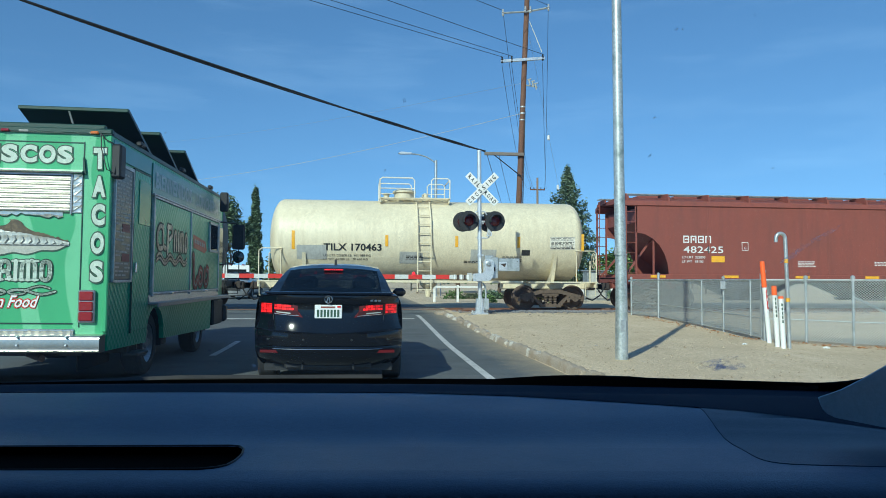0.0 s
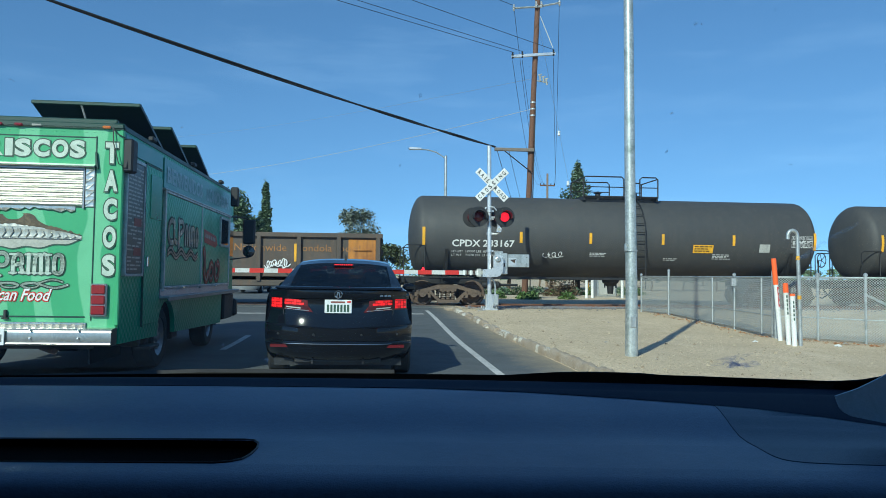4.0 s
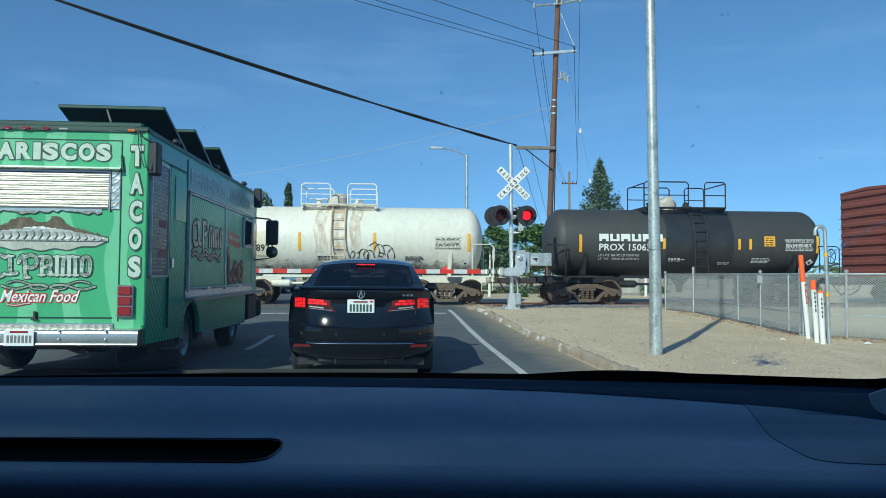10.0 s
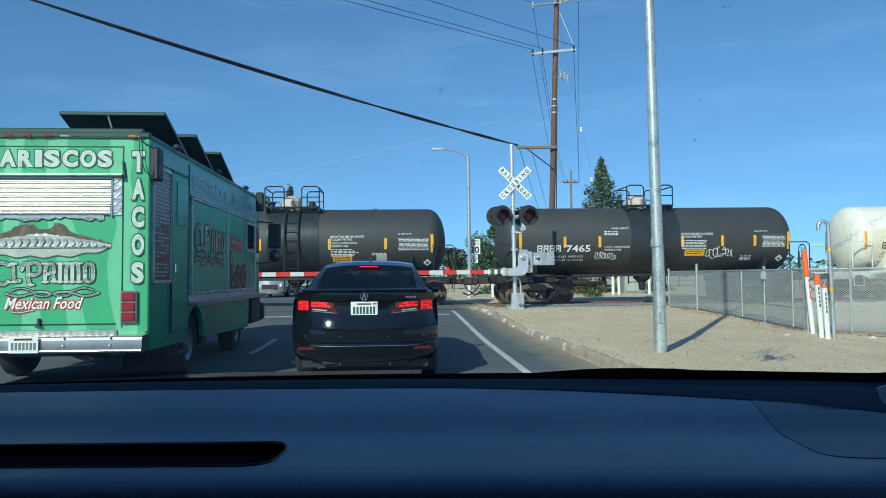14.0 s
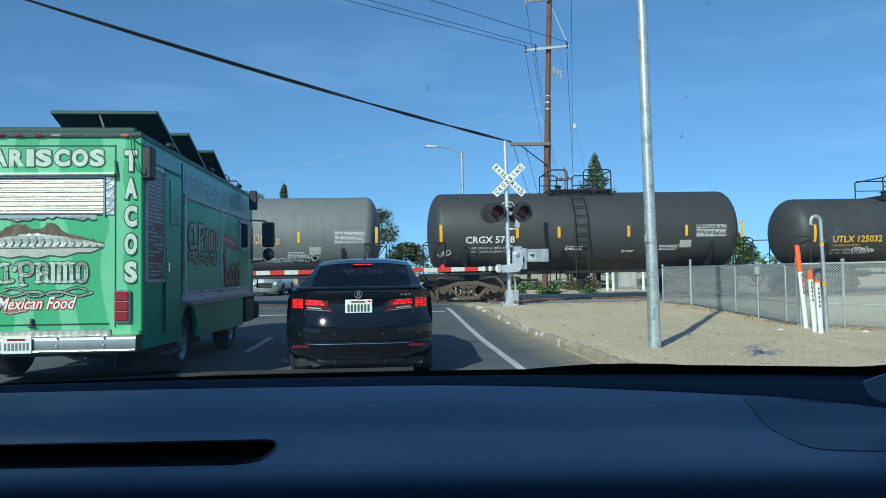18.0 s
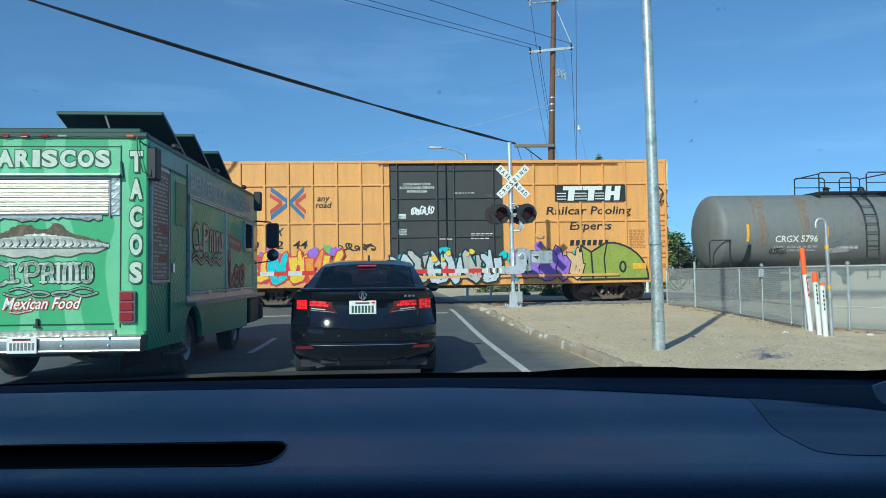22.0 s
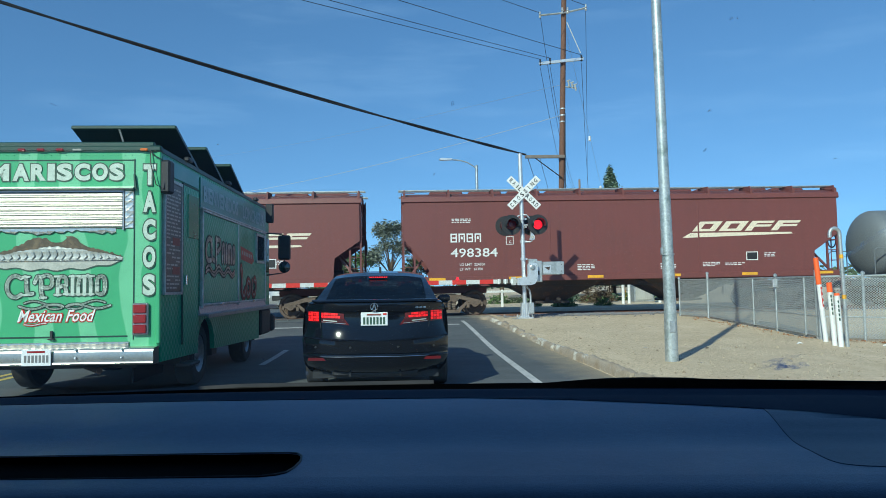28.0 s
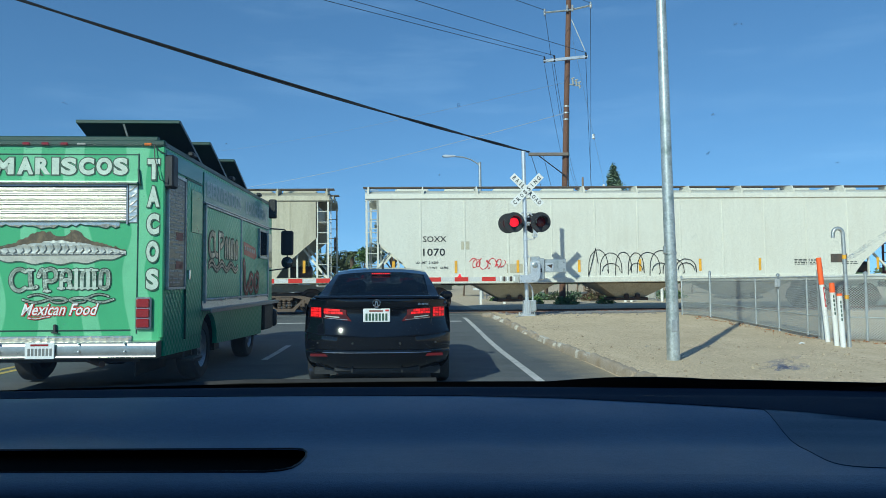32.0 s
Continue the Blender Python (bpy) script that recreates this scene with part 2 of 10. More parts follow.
M["red"] = surface("red", (0.55, 0.03, 0.02), 0.45, grain=0.08)
M["orange"] = surface("orange", (0.9, 0.13, 0.02), 0.5, grain=0.06)
M["steel_dark"] = surface("steel_dark", (0.05, 0.04, 0.035), 0.7, 0.2, spot=RUST, spot_amount=0.6, spot_scale=3)
M["bogie"] = surface("bogie", (0.16, 0.115, 0.085), 0.8, 0.1, spot=(0.06, 0.045, 0.035), spot_amount=0.7, spot_scale=4, grain=0.2, vary=0.5)
M["wheel"] = surface("wheel", (0.12, 0.085, 0.065), 0.7, 0.3, spot=(0.16, 0.09, 0.05), spot_amount=0.6, spot_scale=4)
M["tread"] = surface("tread", (0.4, 0.38, 0.36), 0.35, 0.9)
M["red_glow"] = glow("red_glow", (1.0, 0.008, 0.02), 1.15)
# the lens is a close field of small bright points
nt = M["red_glow"].node_tree
b = [n for n in nt.nodes if n.type == "BSDF_PRINCIPLED"][0]
b.inputs["Roughness"].default_value = .6
vo = nt.nodes.new("ShaderNodeTexVoronoi")
vo.inputs["Scale"].default_value = 42
tc = nt.nodes.new("ShaderNodeTexCoord")
nt.links.new(tc.outputs["Object"], vo.inputs["Vector"])
nt.links.new(mixrgb(nt, ramp(nt, vo.outputs["Distance"], .15, .75), (1.0, 0.02, 0.04), (.55, 0.0, 0.012)), b.inputs["Emission Color"])
M["red_dim"] = surface("red_dim", (0.12, 0.01, 0.01), 0.25, grain=0.2, grain_scale=120)


# ---- mesh building ----
class Geo:
    """Collects vertices and faces of one mesh."""

    def __init__(self):
        self.v, self.f = [], []

    def add(self, vs, fs):
        k = len(self.v)
        self.v += [tuple(p) for p in vs]
        self.f += [tuple(i + k for i in q) for q in fs]
        return self

    def box(self, x0, y0, z0, x1, y1, z1, b=0.0):
        if b <= 0:
            vs = [(x, y, z) for x in (x0, x1) for y in (y0, y1) for z in (z0, z1)]
            fs = [(0, 1, 3, 2), (4, 6, 7, 5), (0, 4, 5, 1), (2, 3, 7, 6), (0, 2, 6, 4), (1, 5, 7, 3)]
            return self.add(vs, fs)
        b = min(b, 0.45 * min(abs(x1 - x0), abs(y1 - y0), abs(z1 - z0)))
        vs, idx = [], {}
        lo, hi = (x0, y0, z0), (x1, y1, z1)
        for c in range(8):
            s = [(c >> a) & 1 for a in range(3)]
            for a in range(3):
                p = [(hi[k] - (b if k != a else 0)) if s[k] else (lo[k] + (b if k != a else 0)) for k in range(3)]
                idx[c, a] = len(vs)
                vs.append(p)
        fs = []
        for a in range(3):
            u, w = (a + 1) % 3, (a + 2) % 3
            for s in (0, 1):
                cs = [(s << a) | (i << u) | (j << w) for i, j in ((0, 0), (1, 0), (1, 1), (0, 1))]
                q = [idx[c, a] for c in cs]
                fs.append(tuple(q if s else q[::-1]))
        for a in range(3):
            u, w = (a + 1) % 3, (a + 2) % 3
            for i in (0, 1):
                for j in (0, 1):
                    c0 = (i << u) | (j << w)
                    c1 = c0 | (1 << a)
                    q = [idx[c0, u], idx[c1, u], idx[c1, w], idx[c0, w]]
                    fs.append(tuple(q if i == j else q[::-1]))
        for c in range(8):
            q = [idx[c, 0], idx[c, 1], idx[c, 2]]
            odd = ((c & 1) + ((c >> 1) & 1) + ((c >> 2) & 1)) % 2
            fs.append(tuple(q if odd else q[::-1]))
        return self.add(vs, fs)

    def tube(self, pts, r, n=8, caps=True, r2=None):
        pts = [Vector(p) for p in pts]
        rings, up = [], None
        for i, p in enumerate(pts):
            d = (pts[min(i + 1, len(pts) - 1)] - pts[max(i - 1, 0)]).normalized()
            if up is None:
                up = d.orthogonal().normalized()
            up = (up - d * up.dot(d)).normalized()
            side = d.cross(up)
            rr = r if r2 is None else r + (r2 - r) * i / max(1, len(pts) - 1)
            rings.append([p + (up * math.cos(a) + side * math.sin(a)) * rr for a in (2 * math.pi * k / n for k in range(n))])
        vs = [q for ring in rings for q in ring]
        fs = [(i * n + k, i * n + (k + 1) % n, (i + 1) * n + (k + 1) % n, (i + 1) * n + k) for i in range(len(pts) - 1) for k in range(n)]
        if caps:
            fs.append(tuple(range(n))[::-1])
            fs.append(tuple(range((len(pts) - 1) * n, len(pts) * n)))
        return self.add(vs, fs)

    def cyl(self, p0, p1, r, n=16, r2=None):
        return self.tube([p0, p1], r, n, True, r2)

    def lathe(self, prof, axis="X", n=32, at=(0, 0, 0), a0=0.0, a1=2 * math.pi):
        full = abs(a1 - a0) > 6.28
        m = n if full else n + 1
        vs = []
        for u, r in prof:
            for k in range(m):
                a = a0 + (a1 - a0) * k / n
                c, s = r * math.cos(a), r * math.sin(a)
                p = {"X": (u, c, s), "Y": (s, u, c), "Z": (c, s, u)}[axis]
                vs.append((p[0] + at[0], p[1] + at[1], p[2] + at[2]))
        fs = []
        for i in range(len(prof) - 1):
            for k in range(n):
                fs.append((i * m + k, i * m + (k + 1) % m, (i + 1) * m + (k + 1) % m, (i + 1) * m + k))
        return self.add(vs, fs)

    def prism(self, poly, plane, d0, d1):
        """A 2D outline swept along the third axis. plane 'xz' sweeps y, 'yz' sweeps x, 'xy' sweeps z."""
        f = {"xz": lambda p, d: (p[0], d, p[1]), "yz": lambda p, d: (d, p[0], p[1]), "xy": lambda p, d: (p[0], p[1], d)}[plane]
        n = len(poly)
        vs = [f(p, d0) for p in poly] + [f(p, d1) for p in poly]
        fs = [tuple(range(n)), tuple(range(n, 2 * n))[::-1]] + [(i, i + n, (i + 1) % n + n, (i + 1) % n) for i in range(n)]
        return self.add(vs, fs)

    def poly(self, pts):
        return self.add(pts, [tuple(range(len(pts)))])

    def grid(self, fn, nu, nv):
        vs = [fn(i / nu, j / nv) for j in range(nv + 1) for i in range(nu + 1)]
        fs = [(j * (nu + 1) + i, j * (nu + 1) + i + 1, (j + 1) * (nu + 1) + i + 1, (j + 1) * (nu + 1) + i) for j in range(nv) for i in range(nu)]
        return self.add(vs, fs)

    def moved(self, m):
        self.v = [tuple(m @ Vector(p)) for p in self.v]
        return self

    def mesh(self, name, mat, angle=35.0, fix=True):
        me = bpy.data.meshes.new(name)
        me.from_pydata(self.v, [], self.f)
        if fix:
            bm = bmesh.new()
            bm.from_mesh(me)
            bmesh.ops.recalc_face_normals(bm, faces=bm.faces)
            bm.to_mesh(me)
            bm.free()
        if mat is not None:
            me.materials.append(mat)
        if angle > 0:
            me.shade_smooth()
            me.set_sharp_from_angle(angle=radians(angle))
        return me


def part(name, geo, mat, parent=None, label="", angle=35.0, fix=True):
    """One mesh object from a Geo (or a ready mesh), under a thing or a part."""
    me = geo.mesh(name, mat, angle, fix) if isinstance(geo, Geo) else geo
    ob = new(name, me)
    if parent is not None:
        ob.parent = parent
    if label:
        ob["label"] = label
    return ob


def thing(name, label, category, group="", at=(0, 0, 0), rz=0.0, kind=""):
    """An empty at a thing's base."""
    ob = new(name)
    ob.empty_display_size = 0.2
    ob.matrix_world = pose(*at, 0, 0, rz)
    return tagged(ob, label, category, group, kind)


FONT = {}


def glyphs(body, spread=0.0):
    """Vertices and faces of a line of lettering, 1 m high capitals, starting at 0."""
    if (body, spread) not in FONT:
        cu = bpy.data.curves.new("line", "FONT")
        cu.body, cu.size, cu.resolution_u, cu.offset = body, 1.4, 4 if spread > 0.03 else 2, spread
        ob = bpy.data.objects.new("line", cu)
        me = ob.to_mesh()
        FONT[body, spread] = ([tuple(v.co) for v in me.vertices], [tuple(p.vertices) for p in me.polygons])
        ob.to_mesh_clear()
        bpy.data.objects.remove(ob)
        bpy.data.curves.remove(cu)
    return FONT[body, spread]


def lettering(body, mat, parent, place, height, width=None, spread=0.0, name="lettering", label="", slant=0.0, bold=0.0):
    """Writing laid on a surface: place(u, w) gives the point for metres along and up the line."""
    vs, fs = glyphs(body, spread + bold)
    if not vs:
        return None
    xs = [v[0] for v in vs]
    x0, span = min(xs), max(xs) - min(xs)
    sx = width / span if width else height
    g = Geo().add([place((v[0] - x0) * sx + slant * v[1] * height, v[1] * height) for v in vs], fs)
    return part(name, g, mat, parent, label, angle=0, fix=False)


# ---- ground, road, track ----
RAIL_Z = 0.20
TRACK_Y = 26.2


def smooth(t):
    t = min(1.0, max(0.0, t))
    return t * t * (3 - 2 * t)


def ground_z(y):
    """The land rises gently to the crossing."""
    return 0.165 * smooth((y - 12.5) / 9.5)


def land_z(x, y):
    z = ground_z(y)
    if x > 2.6:
        z += 0.045 * smooth((x - 2.6) / 0.6) + 0.03 * noise.noise((x * 0.7, y * 0.7, 0)) * smooth((x - 3) / 2)
    if x < -9.5:
        z += 0.08 * smooth((-9.5 - x) / 1.0)
    if (x > 3.3 or x < -11) and abs(y - TRACK_Y) < 3:
        z -= 0.1 * smooth((3 - abs(y - TRACK_Y)) / 1.0)
    if -11 <= x <= 3.3:
        z -= 0.012
    return z


def spread_lines(near0, near1, step, far):
    out = list(np.arange(near0, near1 + 1e-6, step))
    d, lo, hi = step, near0, near1
    while hi < far:
        d *= 1.35
        lo, hi = lo - d, hi + d
        out = [lo] + out + [hi]
    return [float(v) for v in out]


def ground():
    xs, ys = spread_lines(-14, 16, 0.5, 3500), spread_lines(0, 34, 0.5, 3500)
    g = Geo()
    nx = len(xs)
    g.add([(x, y, land_z(x, y)) for y in ys for x in xs],
          [(j * nx + i, j * nx + i + 1, (j + 1) * nx + i + 1, (j + 1) * nx + i) for j in range(len(ys) - 1) for i in range(nx - 1)])
    tagged(part("ground", g, M["dirt"], fix=False), "dry sandy dirt shoulder and open land", "ground", kind="structure")


def strip(name, x0, x1, ys, lift, mat, label, category="road", lean=0.0):
    """A band of paving or paint that follows the rise of the land. lean: metres of x for each metre of y."""
    g = Geo()
    vs, fs = [], []
    for i, y in enumerate(ys):
        for x in (x0, x1):
            vs.append((x + lean * (y - ys[0]), y, ground_z(y) + lift))
        if i:
            fs.append((2 * i - 2, 2 * i - 1, 2 * i + 1, 2 * i))
    return tagged(part(name, g.add(vs, fs), mat), label, category, kind="structure")


ground()
ROAD_YS = [-60, -20, 0, 6, 10, 11, 12, 13, 14, 15, 16, 17, 18, 19, 20, 21, 22, 23, 24, 26, 28, 32, 50, 90, 160, 400]
strip("road", -10.6, 2.62, ROAD_YS, 0.004, M["asphalt"], "worn grey asphalt road leading to the crossing")
strip("edge_line", 1.469, 1.579, ROAD_YS[3:17], 0.008, M["line_white"], "worn white edge line on the asphalt", "road marking", lean=0.009)
for y0 in (-12.3, 0.2, 12.1):
    strip("lane_dash", -2.47, -2.36, [y0, y0 + 1.2, y0 + 2.5], 0.008, M["line_white"], "short white lane dash on the asphalt", "road marking")
for dx in (0.0, 0.26):
    strip("centre_line", -6.2 + dx, -6.08 + dx, ROAD_YS[1:17], 0.008, M["line_yellow"], "yellow centre line on the asphalt", "road marking")
strip("stop_line", -6.0, 1.45, [20.1, 20.45], 0.008, M["line_white"], "worn white stop line before the crossing", "road marking")
for y0 in (34, 46, 58, 70):
    strip("lane_dash", -2.47, -2.36, [y0, y0 + 3], 0.008, M["line_white"], "short white lane dash on the asphalt", "road marking")


def track():
    t = thing("railway_track", "rusty steel rails on dark sleepers and gravel", "railway track", at=(0, 0, 0), kind="structure")
    for s in (-1, 1):
        y = TRACK_Y + s * 0.755
        prof = [(y - 0.065, 0.06), (y + 0.065, 0.06), (y + 0.02, 0.09), (y + 0.015, 0.16), (y + 0.036, 0.17), (y + 0.036, RAIL_Z), (y - 0.036, RAIL_Z), (y - 0.036, 0.17), (y - 0.015, 0.16), (y - 0.02, 0.09)]
        part("rail", Geo().prism(prof, "yz", -330, 330), M["rail"], t)
    bed = [(TRACK_Y - 2.6, 0.03), (TRACK_Y - 1.9, 0.095), (TRACK_Y + 1.9, 0.095), (TRACK_Y + 2.6, 0.03)]
    for x0, x1 in ((-330, -10.8), (3.0, 330)):
        part("ballast_bed", Geo().prism(bed, "yz", x0, x1), M["ballast"], t)
    sleeper = Geo().box(-0.11, -1.28, 0.0, 0.11, 1.28, 0.11, 0.01).mesh("sleeper", M["tie"])
    rng = random.Random(4)
    for i in range(60):
        ob = part("sleeper", sleeper, None, t)
        ob.matrix_basis = pose(3.3 + i * 0.52 + rng.uniform(-.03, .03), TRACK_Y, 0.005, 0, 0, rng.uniform(-1.5, 1.5))
    for y0, y1 in ((TRACK_Y - 2.2, TRACK_Y - 0.83), (TRACK_Y - 0.66, TRACK_Y + 0.66), (TRACK_Y + 0.83, TRACK_Y + 2.2)):
        for i in range(6):
            part("crossing_panel", Geo().box(-10.6 + i * 2.25, y0, 0.05, -8.37 + i * 2.25, y1, RAIL_Z - 0.012, 0.01), M["asphalt"], t)
    # loose gravel along the near edge of the track
    g = Geo()
    for i in range(2600):
        x, y = rng.uniform(3.0, 17), TRACK_Y - 2.3 + rng.gauss(0, 0.8)
        if y > TRACK_Y - 0.9:
            continue
        r = rng.uniform(0.015, 0.045)
        z = land_z(x, y) + 0.01
        if y > TRACK_Y - 2.0:
            z = 0.1
        a = rng.uniform(0, 3)
        c, s = math.cos(a) * r, math.sin(a) * r
        g.add([(x + c, y + s, z), (x - s, y + c, z), (x - c, y - s, z), (x + s, y - c, z), (x + s * .3, y + c * .3, z + r)], [(0, 1, 4), (1, 2, 4), (2, 3, 4), (3, 0, 4)])
    # a darker spill of stones where the shoulder meets the track
    for i in range(2400):
        x = 3.7 + 5.2 * rng.random() ** 1.2
        y = 23.15 + rng.gauss(0, .26) - .06 * (x - 5)
        r = rng.uniform(.018, .045)
        z, a = land_z(x, y) + .004 + .03 * rng.random(), rng.uniform(0, 3)
        c, s = math.cos(a) * r, math.sin(a) * r
        g.add([(x + c, y + s, z), (x - s, y + c, z), (x - c, y - s, z), (x + s, y - c, z), (x + s * .3, y + c * .3, z + r)], [(0, 1, 4), (1, 2, 4), (2, 3, 4), (3, 0, 4)])
    tagged(part("gravel", g, M["gravel"], angle=0, fix=False), "loose grey gravel beside the track", "gravel", kind="stuff")


track()

# ---- the train ----
SPEED = 8.93
MOVING = []      # (thing, x at 0 s, wheelsets)
R_WHEEL = 0.42


def wheelset_mesh():
    g = Geo()
    for s in (-1, 1):
        o = 0.755 * s
        prof = [(o - 0.06 * s, 0.0), (o - 0.06 * s, 0.36), (o - 0.09 * s, 0.39), (o - 0.09 * s, 0.455), (o - 0.055 * s, 0.455), (o - 0.045 * s, R_WHEEL), (o + 0.055 * s, R_WHEEL - 0.004),
                (o + 0.055 * s, 0.35), (o + 0.0 * s, 0.33), (o - 0.01 * s, 0.2), (o + 0.06 * s, 0.14), (o + 0.07 * s, 0.0)]
        g.lathe(prof, "Y", 28)
        g.lathe([(o + 0.07 * s, 0.09), (o + 0.36 * s, 0.09), (o + 0.37 * s, 0.0)], "Y", 14)
        for k in range(3):
            a = k * 2.094
            g.box(math.cos(a) * 0.05 - 0.015, o + 0.36 * s, math.sin(a) * 0.05 - 0.015, math.cos(a) * 0.05 + 0.015, o + 0.395 * s, math.sin(a) * 0.05 + 0.015)
        for k in range(4):
            a = k * 1.5708 + 0.4
            g.box(math.cos(a) * 0.25 - 0.03, o - 0.01 * s, math.sin(a) * 0.25 - 0.03, math.cos(a) * 0.25 + 0.03, o + 0.012 * s, math.sin(a) * 0.25 + 0.03)
    g.cyl((0, -1.1, 0), (0, 1.1, 0), 0.075, 12)
    return g.mesh("wheelset", M["wheel"])


def side_frame_mesh():
    g = Geo()
    w = 0.89
    top = [(-1.1, 0.52), (-0.75, 0.6), (-0.35, 0.72), (0.35, 0.72), (0.75, 0.6), (1.1, 0.52), (1.1, 0.42), (0.72, 0.48), (0.3, 0.58), (-0.3, 0.58), (-0.72, 0.48), (-1.1, 0.42)]
    g.prism(top, "xz", -0.08, 0.08)
    for s in (-1, 1):
        g.prism([(s * 0.72, 0.5), (s * 0.6, 0.5), (s * 0.28, 0.2), (s * 0.4, 0.17)], "xz", -0.07, 0.07)
        g.box(s * w - 0.2, -0.09, 0.36, s * w + 0.2, 0.09, 0.5, 0.02)
        g.box(s * (w - 0.24) - 0.05, -0.08, 0.26, s * (w - 0.24) + 0.05, 0.08, 0.42, 0.01)
        g.box(s * (w + 0.24) - 0.04, -0.08, 0.3, s * (w + 0.24) + 0.04, 0.08, 0.44, 0.01)
        g.lathe([(-0.1, 0.0), (-0.1, 0.13), (0.06, 0.13)], "Y", 14, at=(s * w, 0, R_WHEEL))
    g.prism([(-0.42, 0.2), (0.42, 0.2), (0.36, 0.09), (-0.36, 0.09)], "xz", -0.09, 0.09)
    for x in (-0.17, 0, 0.17):
        for k in range(5):
            g.lathe([(0.2 + k * 0.06, 0.055), (0.225 + k * 0.06, 0.075), (0.25 + k * 0.06, 0.055)], "Z", 10, at=(x, -0.02, 0))
    g.box(-0.3, -0.06, 0.48, 0.3, 0.06, 0.6, 0.02)
    return g.mesh("side_frame", M["bogie"])


WHEELSET, SIDE_FRAME = wheelset_mesh(), side_frame_mesh()
BOLSTER = Geo().box(-0.24, -1.0, 0.42, 0.24, 1.0, 0.68, 0.04).box(-0.9, -0.6, 0.28, -0.74, 0.6, 0.34).box(0.74, -0.6, 0.28, 0.9, 0.6, 0.34).mesh("bogie", M["bogie"])


def bogie(car, x):
    b = part("bogie", BOLSTER, None, car, "rust-brown cast steel bogie with two axles")
    b.location = (x, 0, 0)
    sets = []
    for s in (-1, 1):
        f = part("side_frame", SIDE_FRAME, None, b)
        f.location = (0, s * 1.03, 0)
    for s in (-1, 1):
        w = part("wheelset", WHEELSET, None, b, "dark brown steel wheels on an axle")
        w.location = (s * 0.89, 0, R_WHEEL)
        sets.append(w)
    return sets


def coupler(car, x, s):
    g = Geo().box(min(x, x + s * 0.75), -0.09, 0.72, max(x, x + s * 0.75), 0.09, 0.92, 0.03)
    g.box(min(x + s * 0.6, x + s * 0.9), -0.17, 0.68, max(x + s * 0.6, x + s * 0.9), 0.17, 0.96, 0.05)
    part("coupler", g, M["steel_dark"], car)
    part("brake_hose", Geo().tube([(x + s * 0.3, -0.3, 0.8), (x + s * 0.5, -0.35, 0.5), (x + s * 0.75, -0.25, 0.32), (x + s * 0.95, -0.1, 0.4)], 0.025, 6), M["rubber"], car)


def railcar(name, label, x0, x1, category):
    """An empty at rail height, half way between the ends x0 and x1 at the clip's start."""
    c = thing(name, label, category, "cars of the freight train", at=((x0 + x1) / 2, TRACK_Y, RAIL_Z))
    return c, (x1 - x0)


def load_lines(car, place, x, w, mat, lines, h=0.085, gap=0.14):
    for i, s in enumerate(lines):
        lettering(s, mat, car, lambda u, v, i=i: place(x + u, w - i * gap + v), h)


def small_print(car, place, x, w, mat, width, rows, rng, h=0.028, gap=0.055):
    """Plain bars the size of small print."""
    g = Geo()
    for r in range(rows):
        u = 0.0
        while u < width * rng.uniform(0.75, 1.0):
            l = rng.uniform(0.05, 0.16)
            a, b = x + u, x + min(u + l, width)
            z = w - r * gap
            g.add([place(a, z), place(b, z), place(b, z + h), place(a, z + h)], [(0, 1, 2, 3)])
            u += l + 0.035
    return part("small_print", g, mat, car, angle=0, fix=False)


def block_mark(car, place, x, w, wd, ht, th, mat, k):
    """A letter-sized open block: two stems with bars between them, as plain shapes."""
    g, up = Geo(), stepped(place)
    bars = ((0, 0, th, ht), (wd - th, 0, wd, ht), (0, ht - th, wd, ht)) + (((0, 0, wd, th), (wd * .3, ht * .5 - th / 2, wd, ht * .5 + th / 2)) if k % 2 == 0 else ((wd * .35, ht * .35, wd * .65, ht * .65),))
    for a, b, c, d in bars:
        g.add(up([(x + a, w + b), (x + c, w + b), (x + c, w + d), (x + a, w + d)]), [(0, 1, 2, 3)])
    return part("owner_mark", g, mat, car, angle=0, fix=False)


def patch(name, car, place, x0, w0, x1, w1, mat, n=1, lift=0.0, label=""):
    g = Geo()
    g.grid(lambda a, b: place(x0 + (x1 - x0) * a, w0 + (w1 - w0) * b), 1, n)
    return part(name, g, mat, car, label, fix=False)


def stepped(place, out=(0, -1, 0), step=.00008):
    """Each face a hair above the one before, so that none share a plane."""
    n = [0]

    def up(pts):
        n[0] += 1
        return [tuple(c + o * step * n[0] for c, o in zip(place(a, b), out)) for a, b in pts]
    return up


